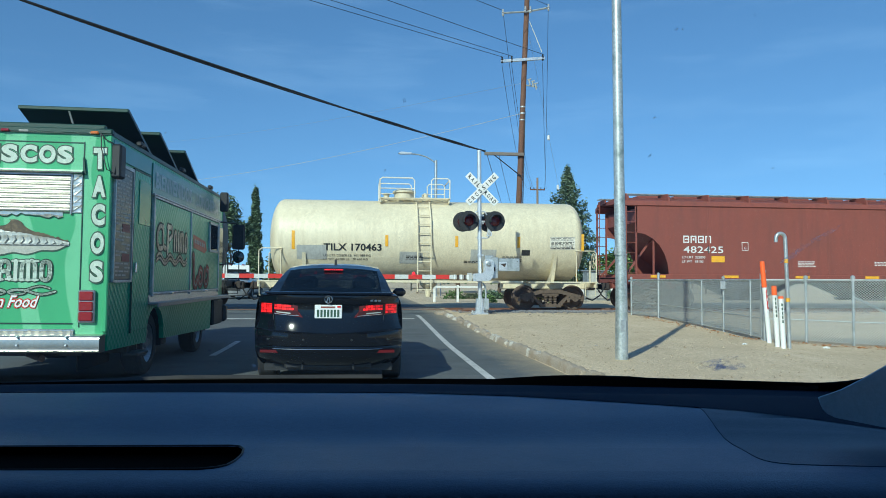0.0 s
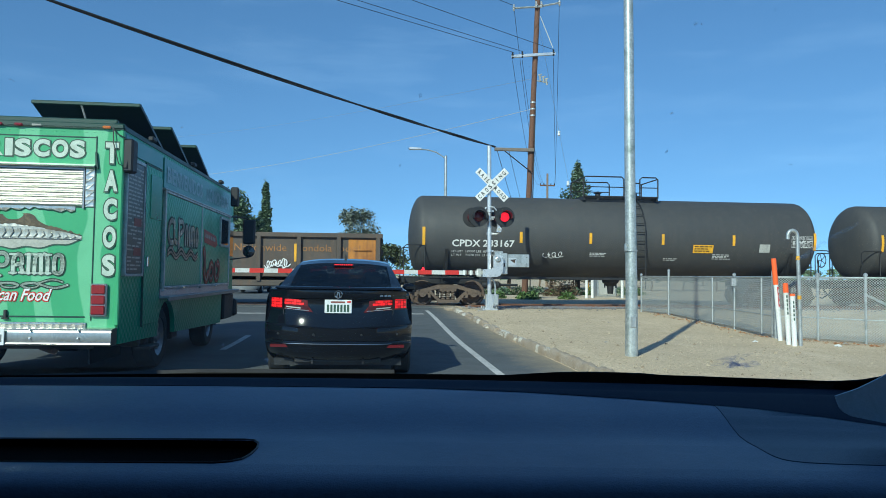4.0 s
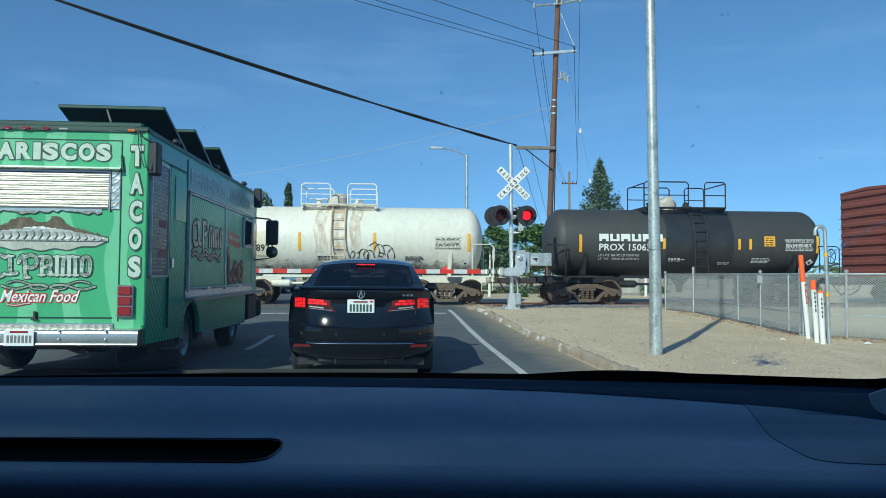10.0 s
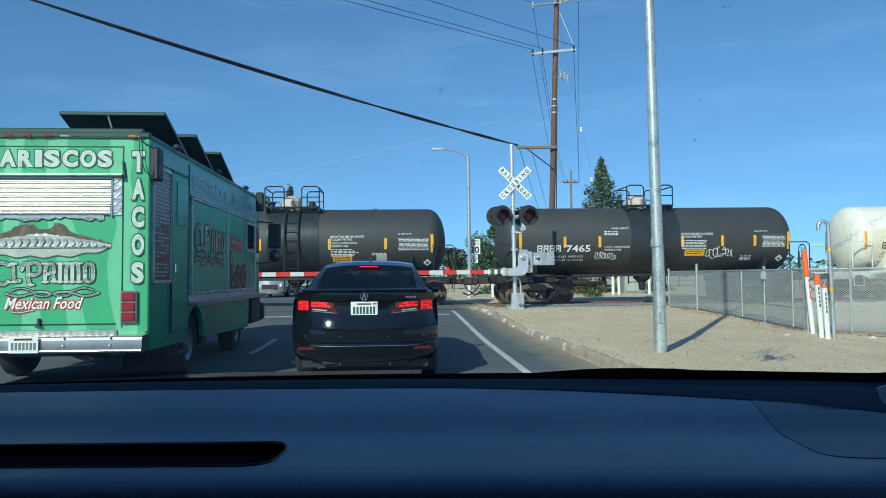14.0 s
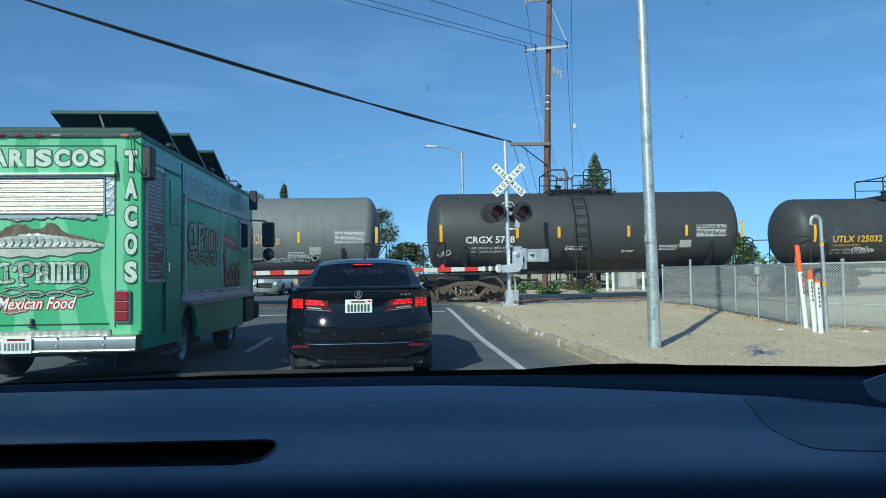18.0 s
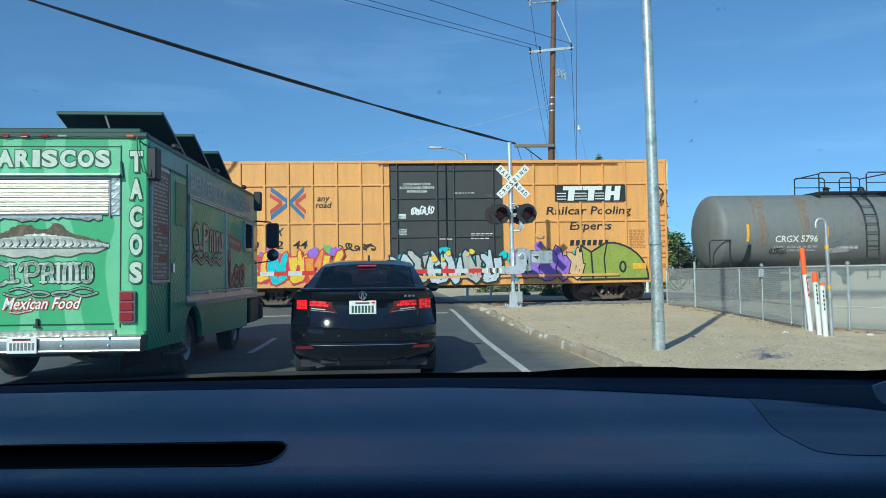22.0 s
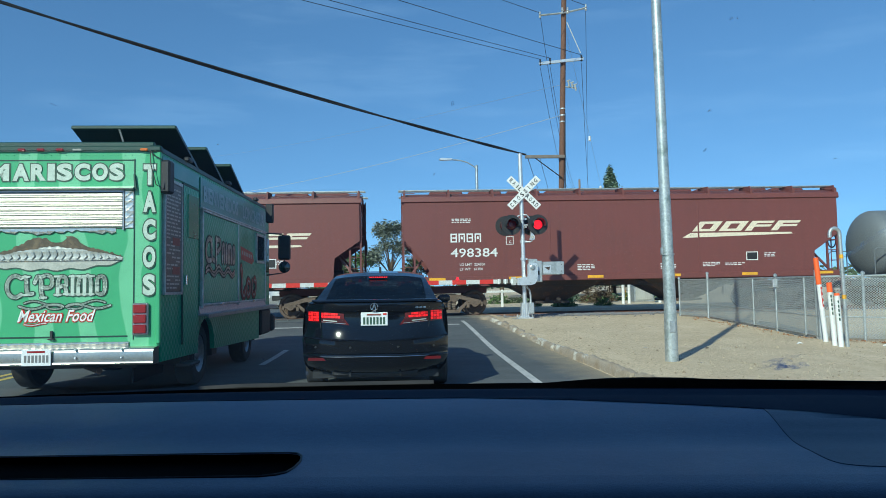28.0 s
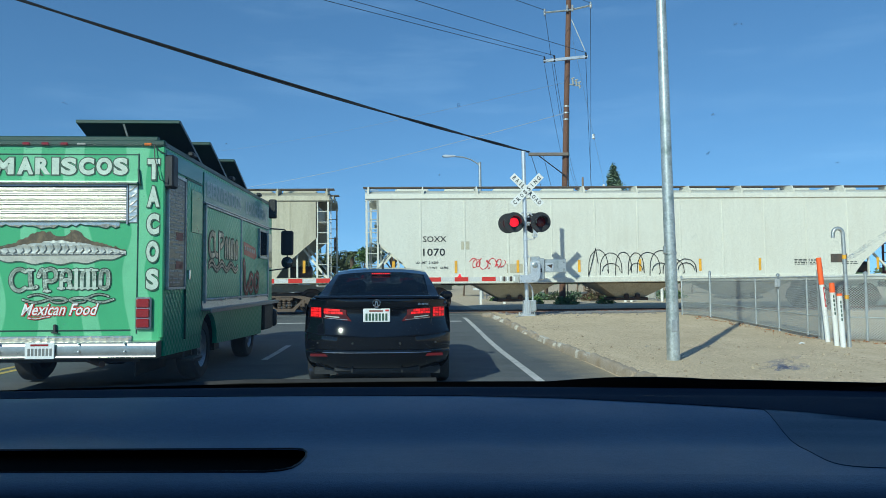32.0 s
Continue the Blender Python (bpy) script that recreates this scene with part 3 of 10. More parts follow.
def scrawl(car, place, x, w, width, height, mat, rng, strokes=5, thick=0.025, name="graffiti", out=(0, -1, 0)):
    """A sprayed squiggle of loops, as flat bands on the surface."""
    g, up = Geo(), stepped(place, out)
    cell = width / strokes
    for s in range(strokes):
        # each letter is a hooked loop: a turning pen that drifts along the line
        turn, start = rng.choice((1.1, 1.4, 1.9)), rng.uniform(0, 6.28)
        sway, tall, foot = rng.uniform(.3, .52), rng.uniform(.55, 1.0), rng.uniform(-.06, .15)
        way, lean = rng.choice((1, 1, -1)), rng.uniform(-.1, .3)
        pts = []
        for k in range(11):
            a = start + way * turn * 6.28 * k / 10
            v = .5 + .5 * math.sin(a) * (1 - .035 * k)
            pts.append((x + cell * (s + .5 + .75 * (k / 10 - .5) + sway * math.cos(a) + lean * (v - .5)), w + height * (foot + tall * v)))
        if rng.random() < .55:
            pts.append((pts[-1][0] + cell * rng.uniform(.3, .7), pts[-1][1] - height * rng.uniform(-.3, .5)))
        pts = soft_line(pts, 4)
        for k in range(len(pts) - 1):
            (a, b), (c, d) = pts[k], pts[k + 1]
            l = math.hypot(c - a, d - b) + 1e-6
            th = thick * (.7 + .3 * math.sin(k))
            nx, ny = -(d - b) / l * th, (c - a) / l * th
            ex, ey = (c - a) / l * th * .6, (d - b) / l * th * .6
            g.add(up([(a - nx - ex, b - ny - ey), (c - nx + ex, d - ny + ey), (c + nx + ex, d + ny + ey), (a + nx - ex, b + ny - ey)]), [(0, 1, 2, 3)])
    return part(name, g, mat, car, angle=0, fix=False)


def blades(car, place_at, x, w, width, height, fills, edge, rng, count=5, rim=.04, shine=None):
    """Spiky sprayed letters: tapering, pointed strokes that cross, each letter with a dark rim under its fill."""
    cell = width / count

    def shape(p, q, a, b, grow):
        l = math.hypot(q[0] - p[0], q[1] - p[1]) + 1e-6
        dx, dz = (q[0] - p[0]) / l, (q[1] - p[1]) / l
        at = lambda along, side: (p[0] + dx * along - dz * side, p[1] + dz * along + dx * side)
        return [at(-grow, -a - grow), at(l, -b - grow), at(l + 1.1 * b + 1.6 * grow, 0), at(l, b + grow), at(-grow, a + grow)]
    for k in range(count):
        strokes = []
        u = lambda lo, hi: x + cell * (k + rng.uniform(lo, hi))
        v = lambda lo, hi: w + height * rng.uniform(lo, hi)
        spine = [(u(.05, .3), v(.7, .95)), (u(.0, .35), v(.35, .55)), (u(.2, .5), v(.02, .15)), (u(.7, .95), v(.02, .3)), (u(.55, .95), v(.45, .65)), (u(.8, 1.1), v(.75, .95))]
        if rng.random() < .5:
            spine = [(2 * x + cell * (2 * k + 1) - a, b) for a, b in spine]
        for p, q in zip(spine, spine[1:]):
            strokes.append((p, q, rng.uniform(.09, .14), rng.uniform(.06, .13)))
        strokes.append(((u(.3, .7), v(.3, .6)), (u(-.1, 1.1), v(.85, 1.05)), .1, .04))
        lift = .002 + .003 * k
        for d, grow, mat in ((0, rim, edge), (.0014, 0.0, fills[k % len(fills)])):
            g, up = Geo(), stepped(place_at(lift + d))
            for st in strokes:
                g.add(up(shape(*st, grow)), [(0, 1, 2, 3, 4)])
            part("graffiti", g, mat, car, angle=0, fix=False)
        g, up = Geo(), stepped(place_at(lift + .0022))
        for p, q, a, b in strokes[1:3]:
            m, n = ((p[0] + q[0]) / 2, (p[1] + q[1]) / 2), (p[0] * .2 + q[0] * .8, p[1] * .2 + q[1] * .8)
            g.add(up(shape(m, n, .012, .006, 0)), [(0, 1, 2, 3, 4)])
        part("graffiti", g, shine or edge, car, angle=0, fix=False)


def paint(name, colour, rough=0.5, streak=GRIME, amount=0.35, spot=None, spot_amount=0.35):
    return surface(name, colour, rough, spot=spot or [c * 0.6 for c in colour], spot_amount=spot_amount, spot_scale=0.8, streak=streak, streak_amount=amount, grain=0.1, grain_scale=14, bump=0.12, bump_scale=6, bump_dist=0.01)


STROKES = (((.2, .05), (.25, .95), (.5, .6), (.78, .95), (.8, .5), (.45, .45), (.8, .05)), ((.15, .9), (.3, .5), (.15, .1), (.6, .05), (.5, .5), (.85, .55), (.7, .95), (.4, .9)), ((.1, .3), (.5, .95), (.9, .6), (.5, .35), (.85, .05), (.3, .05)),
           ((.2, .95), (.2, .05), (.5, .4), (.8, .05), (.8, .95), (.5, .6), (.3, .95)), ((.9, .95), (.5, .7), (.1, .95), (.3, .4), (.1, .05), (.55, .2), (.9, .05), (.7, .5)), ((.1, .6), (.4, .95), (.6, .3), (.3, .05), (.15, .35), (.8, .6), (.95, .95), (.9, .1)))


def band(g, place, pts, thick, out=(0, -1, 0)):
    """A flat sprayed line with round joints."""
    up = stepped(place, out)
    for k in range(len(pts) - 1):
        (a, b), (c, d) = pts[k], pts[k + 1]
        l = math.hypot(c - a, d - b) + 1e-6
        nx, ny = -(d - b) / l * thick, (c - a) / l * thick
        g.add(up([(a - nx, b - ny), (c - nx, d - ny), (c + nx, d + ny), (a + nx, b + ny)]), [(0, 1, 2, 3)])
    for a, b in pts:
        g.add(up([(a + thick * math.cos(j * math.pi / 4), b + thick * math.sin(j * math.pi / 4)) for j in range(8)]), [tuple(range(8))])


def soft_line(pts, n=5):
    """Rounds a polyline through the middles of its legs."""
    out = [pts[0]]
    for k in range(1, len(pts) - 1):
        (a, b), (c, d), (e, f) = pts[k - 1], pts[k], pts[k + 1]
        p, q = ((a + c) / 2, (b + d) / 2), ((c + e) / 2, (d + f) / 2)
        for i in range(n):
            t = i / (n - 1)
            out.append(((1 - t) ** 2 * p[0] + 2 * t * (1 - t) * c + t * t * q[0], (1 - t) ** 2 * p[1] + 2 * t * (1 - t) * d + t * t * q[1]))
    return out + [pts[-1]]


def wild(car, place_at, x, w, width, height, fills, edge, rng, count=5, thick=.13, rim=.05, shine=None, wide=1.0, paths=STROKES):
    """Fat sprayed strokes in several colours, each with a rim and a few shine lines."""
    cell = width / count
    for k in range(count):
        path = rng.choice(paths)
        tilt = rng.uniform(-.12, .12)
        pts = soft_line([(x + cell * (k + .04 + wide * (u + tilt * (v - .5))), w + thick + (height - 2 * thick) * v + rng.uniform(-.04, .04)) for u, v in path])
        lift = .004 + .011 * k
        g, f = Geo(), Geo()
        band(g, place_at(lift), pts, thick + rim)
        part("graffiti", g, edge, car, angle=0, fix=False)
        band(f, place_at(lift + .0055), pts, thick)
        part("graffiti", f, fills[k % len(fills)], car, angle=0, fix=False)
        if shine:
            h = Geo()
            i = rng.randrange(1, max(2, len(pts) - 6))
            band(h, place_at(lift + .0105), [(a - thick * .4, b + thick * .3) for a, b in pts[i:i + 4]], thick * .16)
            part("graffiti", h, shine, car, angle=0, fix=False)


def piece(car, place_at, body, x, w, width, height, fills, edge, spread=.06, rim=.07):
    """A sprayed word in fat letters, letter by letter."""
    cell = width / len(body)
    for k, ch in enumerate(body):
        for lift, sp, mat in ((.005, spread + rim, edge), (.009, spread, fills[k % len(fills)])):
            grow = 0 if lift > .006 else .06
            pl = place_at(lift + .0005 * k)
            lettering(ch, mat, car, lambda u, v: pl(x + cell * k - grow + u, w + v), height, cell * .98 + 2 * grow, spread=sp, name="graffiti")


def cloud(car, place, x, w, width, height, mat, rng, count=12, size=.25):
    """Overlapping sprayed puffs."""
    g, up = Geo(), stepped(place)
    for k in range(count):
        a, b = x + width * rng.random(), w + height * rng.random()
        r, ph = size * rng.uniform(.6, 1.3), rng.uniform(0, 6)
        g.add(up([(a + r * (1 + .2 * math.sin(3 * q * .4488 + ph)) * math.cos(q * .4488), b + r * (1 + .2 * math.cos(2 * q * .4488 + ph)) * math.sin(q * .4488)) for q in range(14)]), [tuple(range(14))])
    part("graffiti", g, mat, car, angle=0, fix=False)


M["tank_cream"] = paint("tank_cream", (0.72, 0.64, 0.46), 0.45, (0.45, 0.36, 0.22), 0.45)
M["tank_white"] = paint("tank_white", (0.76, 0.73, 0.64), 0.45, (0.5, 0.33, 0.17), 0.28, (0.68, 0.6, 0.46))
M["tank_black"] = paint("tank_black", (0.055, 0.055, 0.055), 0.62, (0.1, 0.09, 0.08), 0.35, (0.085, 0.08, 0.072))
M["tank_deep_black"] = paint("tank_deep_black", (0.042, 0.042, 0.042), 0.58, (0.08, 0.07, 0.062), 0.35, (0.065, 0.062, 0.058))
M["jacket"] = surface("jacket", (0.024, 0.027, 0.031), 0.38, spot=(.05, .05, .05), spot_amount=.4, spot_scale=2, bump=.1, bump_scale=5)
M["tank_grey"] = paint("tank_grey", (0.175, 0.18, 0.178), 0.58, (0.11, 0.09, 0.07), 0.4, (0.2, 0.17, 0.13))
M["tank_slate"] = paint("tank_slate", (0.155, 0.17, 0.182), 0.55, (0.11, 0.105, 0.1), 0.2, (0.145, 0.15, 0.155))
M["oxide"] = paint("oxide", (0.23, 0.065, 0.045), 0.55, (0.12, 0.05, 0.04), 0.5, (0.16, 0.06, 0.045))
M["oxide_dark"] = paint("oxide_dark", (0.16, 0.05, 0.042), 0.5, (0.1, 0.04, 0.035), 0.35, (0.13, 0.05, 0.04))
M["hopper_white"] = paint("hopper_white", (0.68, 0.665, 0.58), 0.5, (0.48, 0.42, 0.33), 0.25, (0.6, 0.57, 0.48))
M["hopper_beige"] = paint("hopper_beige", (0.5, 0.46, 0.34), 0.55, (0.28, 0.23, 0.16), 0.5)
M["box_end"] = paint("box_end", (0.5, 0.2, 0.05), 0.65, (0.16, 0.07, 0.03), 0.7, (0.3, 0.11, 0.035), 0.7)
M["box_yellow"] = paint("box_yellow", (0.74, 0.36, 0.1), 0.5, (0.4, 0.2, 0.08), 0.4, (0.62, 0.3, 0.1))
M["gondola"] = paint("gondola", (0.085, 0.07, 0.058), 0.75, (0.2, 0.1, 0.045), 0.35, (0.13, 0.1, 0.08), 0.7)
M["bag_cloth"] = surface("bag_cloth", (0.55, 0.5, 0.43), 0.8, spot=(0.3, 0.23, 0.16), spot_amount=.7, spot_scale=4, bump=.6, bump_scale=7, bump_dist=.05)
M["logo_cream"] = surface("logo_cream", (0.72, 0.63, 0.48), 0.6, grain=.12, grain_scale=12)
M["mark_red"], M["mark_blue"] = paint("mark_red", (.55, .07, .03)), paint("mark_blue", (.06, .16, .36))
M["gondola_rust"] = paint("gondola_rust", (0.48, 0.2, 0.035), 0.75, (0.12, 0.06, 0.035), 0.7, (0.2, 0.07, 0.02), 0.8)
M["faded_orange"] = surface("faded_orange", (0.36, 0.17, 0.055), 0.75, spot=(.12, .08, .05), spot_amount=.7, spot_scale=6)
M["patch_grey"] = paint("patch_grey", (0.45, 0.45, 0.42), 0.6)
M["spray_white"] = surface("spray_white", (0.75, 0.75, 0.74), 0.7, grain=0.15, grain_scale=15)
M["spray_black"] = surface("spray_black", (0.02, 0.02, 0.022), 0.6, grain=0.15)
for n, c in dict(amber=(0.7, 0.27, 0.03), khaki=(0.42, 0.34, 0.2), moss=(0.3, 0.34, 0.2), teal=(0.05, 0.5, 0.55), purple=(0.28, 0.14, 0.55), gold=(0.75, 0.5, 0.04), olive=(0.28, 0.33, 0.05), green=(0.2, 0.42, 0.13), blue=(0.2, 0.4, 0.6), pink=(0.6, 0.2, 0.25), tan=(0.62, 0.42, 0.22), cream=(.72, .55, .42), sky=(.32, .55, .62), navy=(.05, .09, .15), ice=(.5, .55, .6), red=(0.6, 0.04, 0.05), sage=(0.3, 0.45, 0.25)).items():
    M["spray_" + n] = surface("spray_" + n, c, 0.6, grain=0.15, grain_scale=12)


def tank_car(s):
    """A tank car: shell, sill, saddles, top platform with rails, ladder, markings, bogies."""
    x0, x1 = s["ends"]
    car, L = railcar("tank_car", s["label"], x0, x1, "tank car")
    r, rng = s["dia"] / 2, random.Random(s["seed"])
    zb = s.get("bottom", 1.02)
    zc, h = zb + r, L / 2
    body, trim = M[s["body"]], M[s.get("trim", "black")]
    hd = r * 0.5 if s.get("round") else r * 0.34
    prof = [(-h + hd * (1 - math.cos(a)), r * math.sin(a) ** 0.9) for a in [i * math.pi / 2 / 9 for i in range(10)]]
    prof = [(u, max(q, 0.001)) for u, q in prof] + [(-u, max(q, 0.001)) for u, q in prof[::-1]]
    part("tank", Geo().lathe(prof, "X", 56, at=(0, 0, zc)), body, car, s.get("shell", ""), angle=50)

    def at(lift):
        return lambda u, w: (u - h, -(r + lift) * math.cos(w / r), zc + (r + lift) * math.sin(w / r))

    place = at(0.013)
    # weld rings and a jacket band
    for f in s.get("rings", ()):
        part("weld_seam", Geo().lathe([(f * L - h - 0.02, r), (f * L - h, r + 0.0022), (f * L - h + 0.02, r)], "X", 56, at=(0, 0, zc)), body, car)
    if "band" in s:
        a, b = s["band"]
        part("jacket_band", Geo().lathe([(a * L - h, r), (a * L - h, r + 0.012), (b * L - h, r + 0.012), (b * L - h, r)], "X", 56, at=(0, 0, zc)), M[s.get("band_mat", "jacket")], car)
    # sill, end platforms, saddles
    e = h + 0.28
    for sx in (-1, 1):
        a, b = sorted((sx * (h - 2.9), sx * e))
        part("end_sill", Geo().box(a, -0.35, 0.72, b, 0.35, 0.98, 0.03).box(*(sorted((sx * (e - 0.12), sx * e))[:1]), -1.35, 0.78, sorted((sx * (e - 0.12), sx * e))[1], 1.35, 0.98, 0.02), trim, car)
        for y in (-1.4, 0.95):
            part("running_plate", Geo().box(min(sx * (h - 2.2), sx * e), y, 0.95, max(sx * (h - 2.2), sx * e), y + 0.45, 1.0, 0.01), trim, car)
        xs = sx * (h - 1.25)
        part("saddle", Geo().prism([(-0.9, 0.9), (0.9, 0.9), (r * 0.98, zc - r * 0.35), (r * 0.8, zc - r * 0.62), (0, zc - r - 0.02), (-r * 0.8, zc - r * 0.62), (-r * 0.98, zc - r * 0.35)], "yz", xs - 0.06, xs + 0.06), trim, car)
        for sy in (-1, 1):
            y = sy * 1.38
            part("end_handrail", Geo().tube([(sx * (e - 0.05), y, 0.9), (sx * (e - 0.05), y, 2.0), (sx * (e - 0.15), y, 2.08), (sx * (h - 0.55), y, 2.08), (sx * (h - 0.5), y, 1.98), (sx * (h - 0.5), y, 1.0)], 0.02, 6), trim, car)
            part("stirrup_step", Geo().tube([(sx * (e - 0.08), y, 0.95), (sx * (e - 0.08), y, 0.5), (sx * (e - 0.45), y, 0.5), (sx * (e - 0.45), y, 0.95)], 0.016, 6), trim, car)
        coupler(car, sx * e, sx)
    bx = sorted((-e, e))
    for y in (-1.32, 1.26):
        part("side_sill", Geo().box(-h + 2.4, y, 0.93, h - 2.4, y + 0.06, 1.02, 0.01), trim, car)
    wheel = Geo().lathe([(-0.015, 0.26), (0, 0.285), (0.015, 0.26), (0, 0.24), (-0.015, 0.26)], "X", 20, at=(h + 0.33, -0.75, 1.75))
    for k in range(5):
        a = k * 1.2566
        wheel.cyl((h + 0.33, -0.75, 1.75), (h + 0.33, -0.75 + 0.26 * math.cos(a), 1.75 + 0.26 * math.sin(a)), 0.012, 5)
    wheel.cyl((h + 0.2, -0.75, 0.95), (h + 0.2, -0.75, 1.75), 0.03, 6)
    part("brake_wheel", wheel, trim, car)
    part("brake_cylinder", Geo().lathe([(-h + 2.6, 0.0), (-h + 2.6, 0.13), (-h + 3.2, 0.13), (-h + 3.3, 0.05), (-h + 3.9, 0.04)], "X", 12, at=(0, -0.6, 0.72)), trim, car)
    # bottom outlet
    part("outlet", Geo().lathe([(0.42, 0.0), (0.42, 0.1), (0.7, 0.13), (0.85, 0.3), (zb + 0.1, 0.35)], "Z", 14), trim, car)
    # top platform
    pa, pb = (f * L - h for f in s["platform"])
    zt, pw = zc + r, s.get("plat_w", 0.8)
    lad = s["ladder"] * L - h
    deck = Geo()
    for y in np.arange(-pw, pw + 0.01, 0.2):
        deck.box(pa, y - 0.05, zt + 0.02, pb, y + 0.05, zt + 0.05)
    for x in (pa, pb - 0.05):
        deck.box(x, -pw, zt - 0.12, x + 0.05, pw, zt + 0.04)
    part("platform", deck, trim, car)
    rail_mat = M[s.get("rail", s.get("trim", "black"))]
    hh = s.get("rail_h", 0.75)
    gap0, gap1 = lad - 0.3, lad + 0.3
    for a, b in ((pa, gap0), (gap1, pb)):
        if b - a < 0.25:
            continue
        for y in (-pw, pw):
            part("handrail", Geo().tube([(a, y, zt), (a, y, zt + hh - 0.08), (a + 0.08, y, zt + hh), (b - 0.08, y, zt + hh), (b, y, zt + hh - 0.08), (b, y, zt)], 0.024, 6)
                 .tube([(a, y, zt + hh * 0.5), (b, y, zt + hh * 0.5)], 0.018, 6), rail_mat, car)
        xx = a if a == pa else b
        part("handrail", Geo().tube([(xx, -pw, zt + hh - 0.05), (xx, pw, zt + hh - 0.05)], 0.022, 6), rail_mat, car)
    kind = s["top"]
    mx = s.get("manway", 0.5 * (s["platform"][0] + s["platform"][1])) * L - h
    if kind == "dome":
        part("manway", Geo().lathe([(zt - 0.1, 0.36), (zt + 0.3, 0.36), (zt + 0.3, 0.42), (zt + 0.36, 0.42), (zt + 0.42, 0.3), (zt + 0.45, 0.0)], "Z", 22, at=(mx, 0, 0)), trim, car)
    elif kind == "bag":
        g = Geo().lathe([(zt - 0.05, 0.4), (zt + 0.12, 0.36), (zt + 0.28, 0.38), (zt + 0.42, 0.3), (zt + 0.48, 0.16), (zt + 0.46, 0.001)], "Z", 18, at=(mx, 0, 0))
        g.v = [(x + 0.11 * noise.noise((x * 5, y * 5, z * 5)), y + 0.1 * noise.noise((x * 5 + 9, y * 5, z * 5)), z + 0.12 * noise.noise((x * 4, y * 4 + 7, z * 4))) for x, y, z in g.v]
        part("valve_cover_bag", g, M["bag_cloth"], car, "crumpled pale cover over the valves")
    part("valve", Geo().lathe([(zt - 0.05, 0.2), (zt + 0.14, 0.2), (zt + 0.14, 0.12), (zt + 0.24, 0.12), (zt + 0.3, 0.04), (zt + 0.3, 0.001)], "Z", 14, at=(mx + 0.75, -0.1, 0)), trim, car)
    part("vent_valve", Geo().lathe([(zt - 0.05, 0.1), (zt + 0.2, 0.1), (zt + 0.22, 0.16), (zt + 0.28, 0.05), (zt + 0.28, 0.001)], "Z", 12, at=(mx - 0.65, -0.15, 0)), trim, car)
    # ladder down the near and far side, following the shell
    for sy in (-1, 1):
        g = Geo()

        def shell(x, a, off, sy=sy):
            return (x, sy * (r + off) * math.sin(a), zc + (r + off) * math.cos(a))
        arcs = [0.35 + 0.2 * k for k in range(7)]
        for dx in (-0.23, 0.23):
            pts = [shell(lad + dx, a, 0.09) for a in arcs] + [(lad + dx, sy * (r + 0.09), zc - r * 0.5), (lad + dx, sy * (r + 0.07), 0.62)]
            g.tube(pts, 0.026, 6)
        z = 0.7
        while z < zc + r * 0.9:
            a = math.acos(max(-1, min(1, (z - zc) / (r + 0.09)))) if z > zc else math.pi / 2
            y = sy * (r + 0.09) * (math.sin(a) if z > zc else 1.0)
            g.cyl((lad - 0.23, y, z), (lad + 0.23, y, z), 0.016, 6)
            z += 0.32
        part("ladder", g, M[s.get("ladder_mat", s.get("trim", "black"))], car)
    # markings on both sides are alike; the side towards the road is lettered
    for f, tall in s["strips"]:
        w = 0.62 if tall else 0.38
        patch("reflective_strip", car, place, f * L - 0.05, -0.08 - w / 2, f * L + 0.05, -0.08 + w / 2, M["strip_yellow"], 4, label="yellow reflective strip")
    ink = M["lettering_" + s["ink"]]
    mh = s.get("mark_h", 0.235)
    a, b = s["mark"]
    base = s.get("mark_w", -0.42)
    if s.get("bars"):
        bw, n = (b - a) * L * 0.46, s["bars"]
        for k in range(n):
            q0 = a * L + bw * k / n
            block_mark(car, place, q0, base, bw / n * .8, mh, .04, ink, k)
        lettering(s["number"], ink, car, lambda u, w: place(a * L + (b - a) * L * 0.54 + u, base + w), mh, (b - a) * L * 0.46, bold=0.03)
    else:
        lettering(s["number"], ink, car, lambda u, w: place(a * L + u, base + w), mh, (b - a) * L, bold=0.03)
    drop = .34 if any(q[0].startswith("THE TANK") for q in s.get("lines", ())) else .22
    load_lines(car, place, a * L, base - drop, ink if s["ink"] != "yellow" else M["lettering_white"], s["load"])
    for f, w, wd, rows in s.get("print", ((0.42, -0.62, 0.6, 3), (0.72, -0.62, 0.7, 4), (0.6, -0.8, 0.5, 2))):
        small_print(car, place, f * L, w, ink if s["ink"] != "yellow" else M["lettering_white"], wd, rows, rng)
    for text, u, w, ht, wd in s.get("lines", ()):
        lettering(text, ink if s["ink"] != "yellow" else M["lettering_yellow"], car, lambda p, q: place(u + p, w + q), ht, wd, bold=.01)
    a, b = s["data"]
    if s["ink"] == "black":
        patch("data_panel", car, at(0.008), a * L, -0.32, b * L, 0.12, M["tank_white"], 3)
    g = Geo()
    u0, u1 = a * L + 0.02, b * L - 0.02
    bar = lambda x0, z0, x1, z1: g.add([place(x0, z0), place(x1, z0), place(x1, z1), place(x0, z1)], [(0, 1, 2, 3)])
    for z in (-0.305, -0.02, 0.1):
        bar(u0, z, u1, z + 0.008)
    for x in (u0 - 0.009, u0 + (u1 - u0) * 0.55, u1 + 0.001):
        bar(x, -0.305, x + 0.008, 0.108)
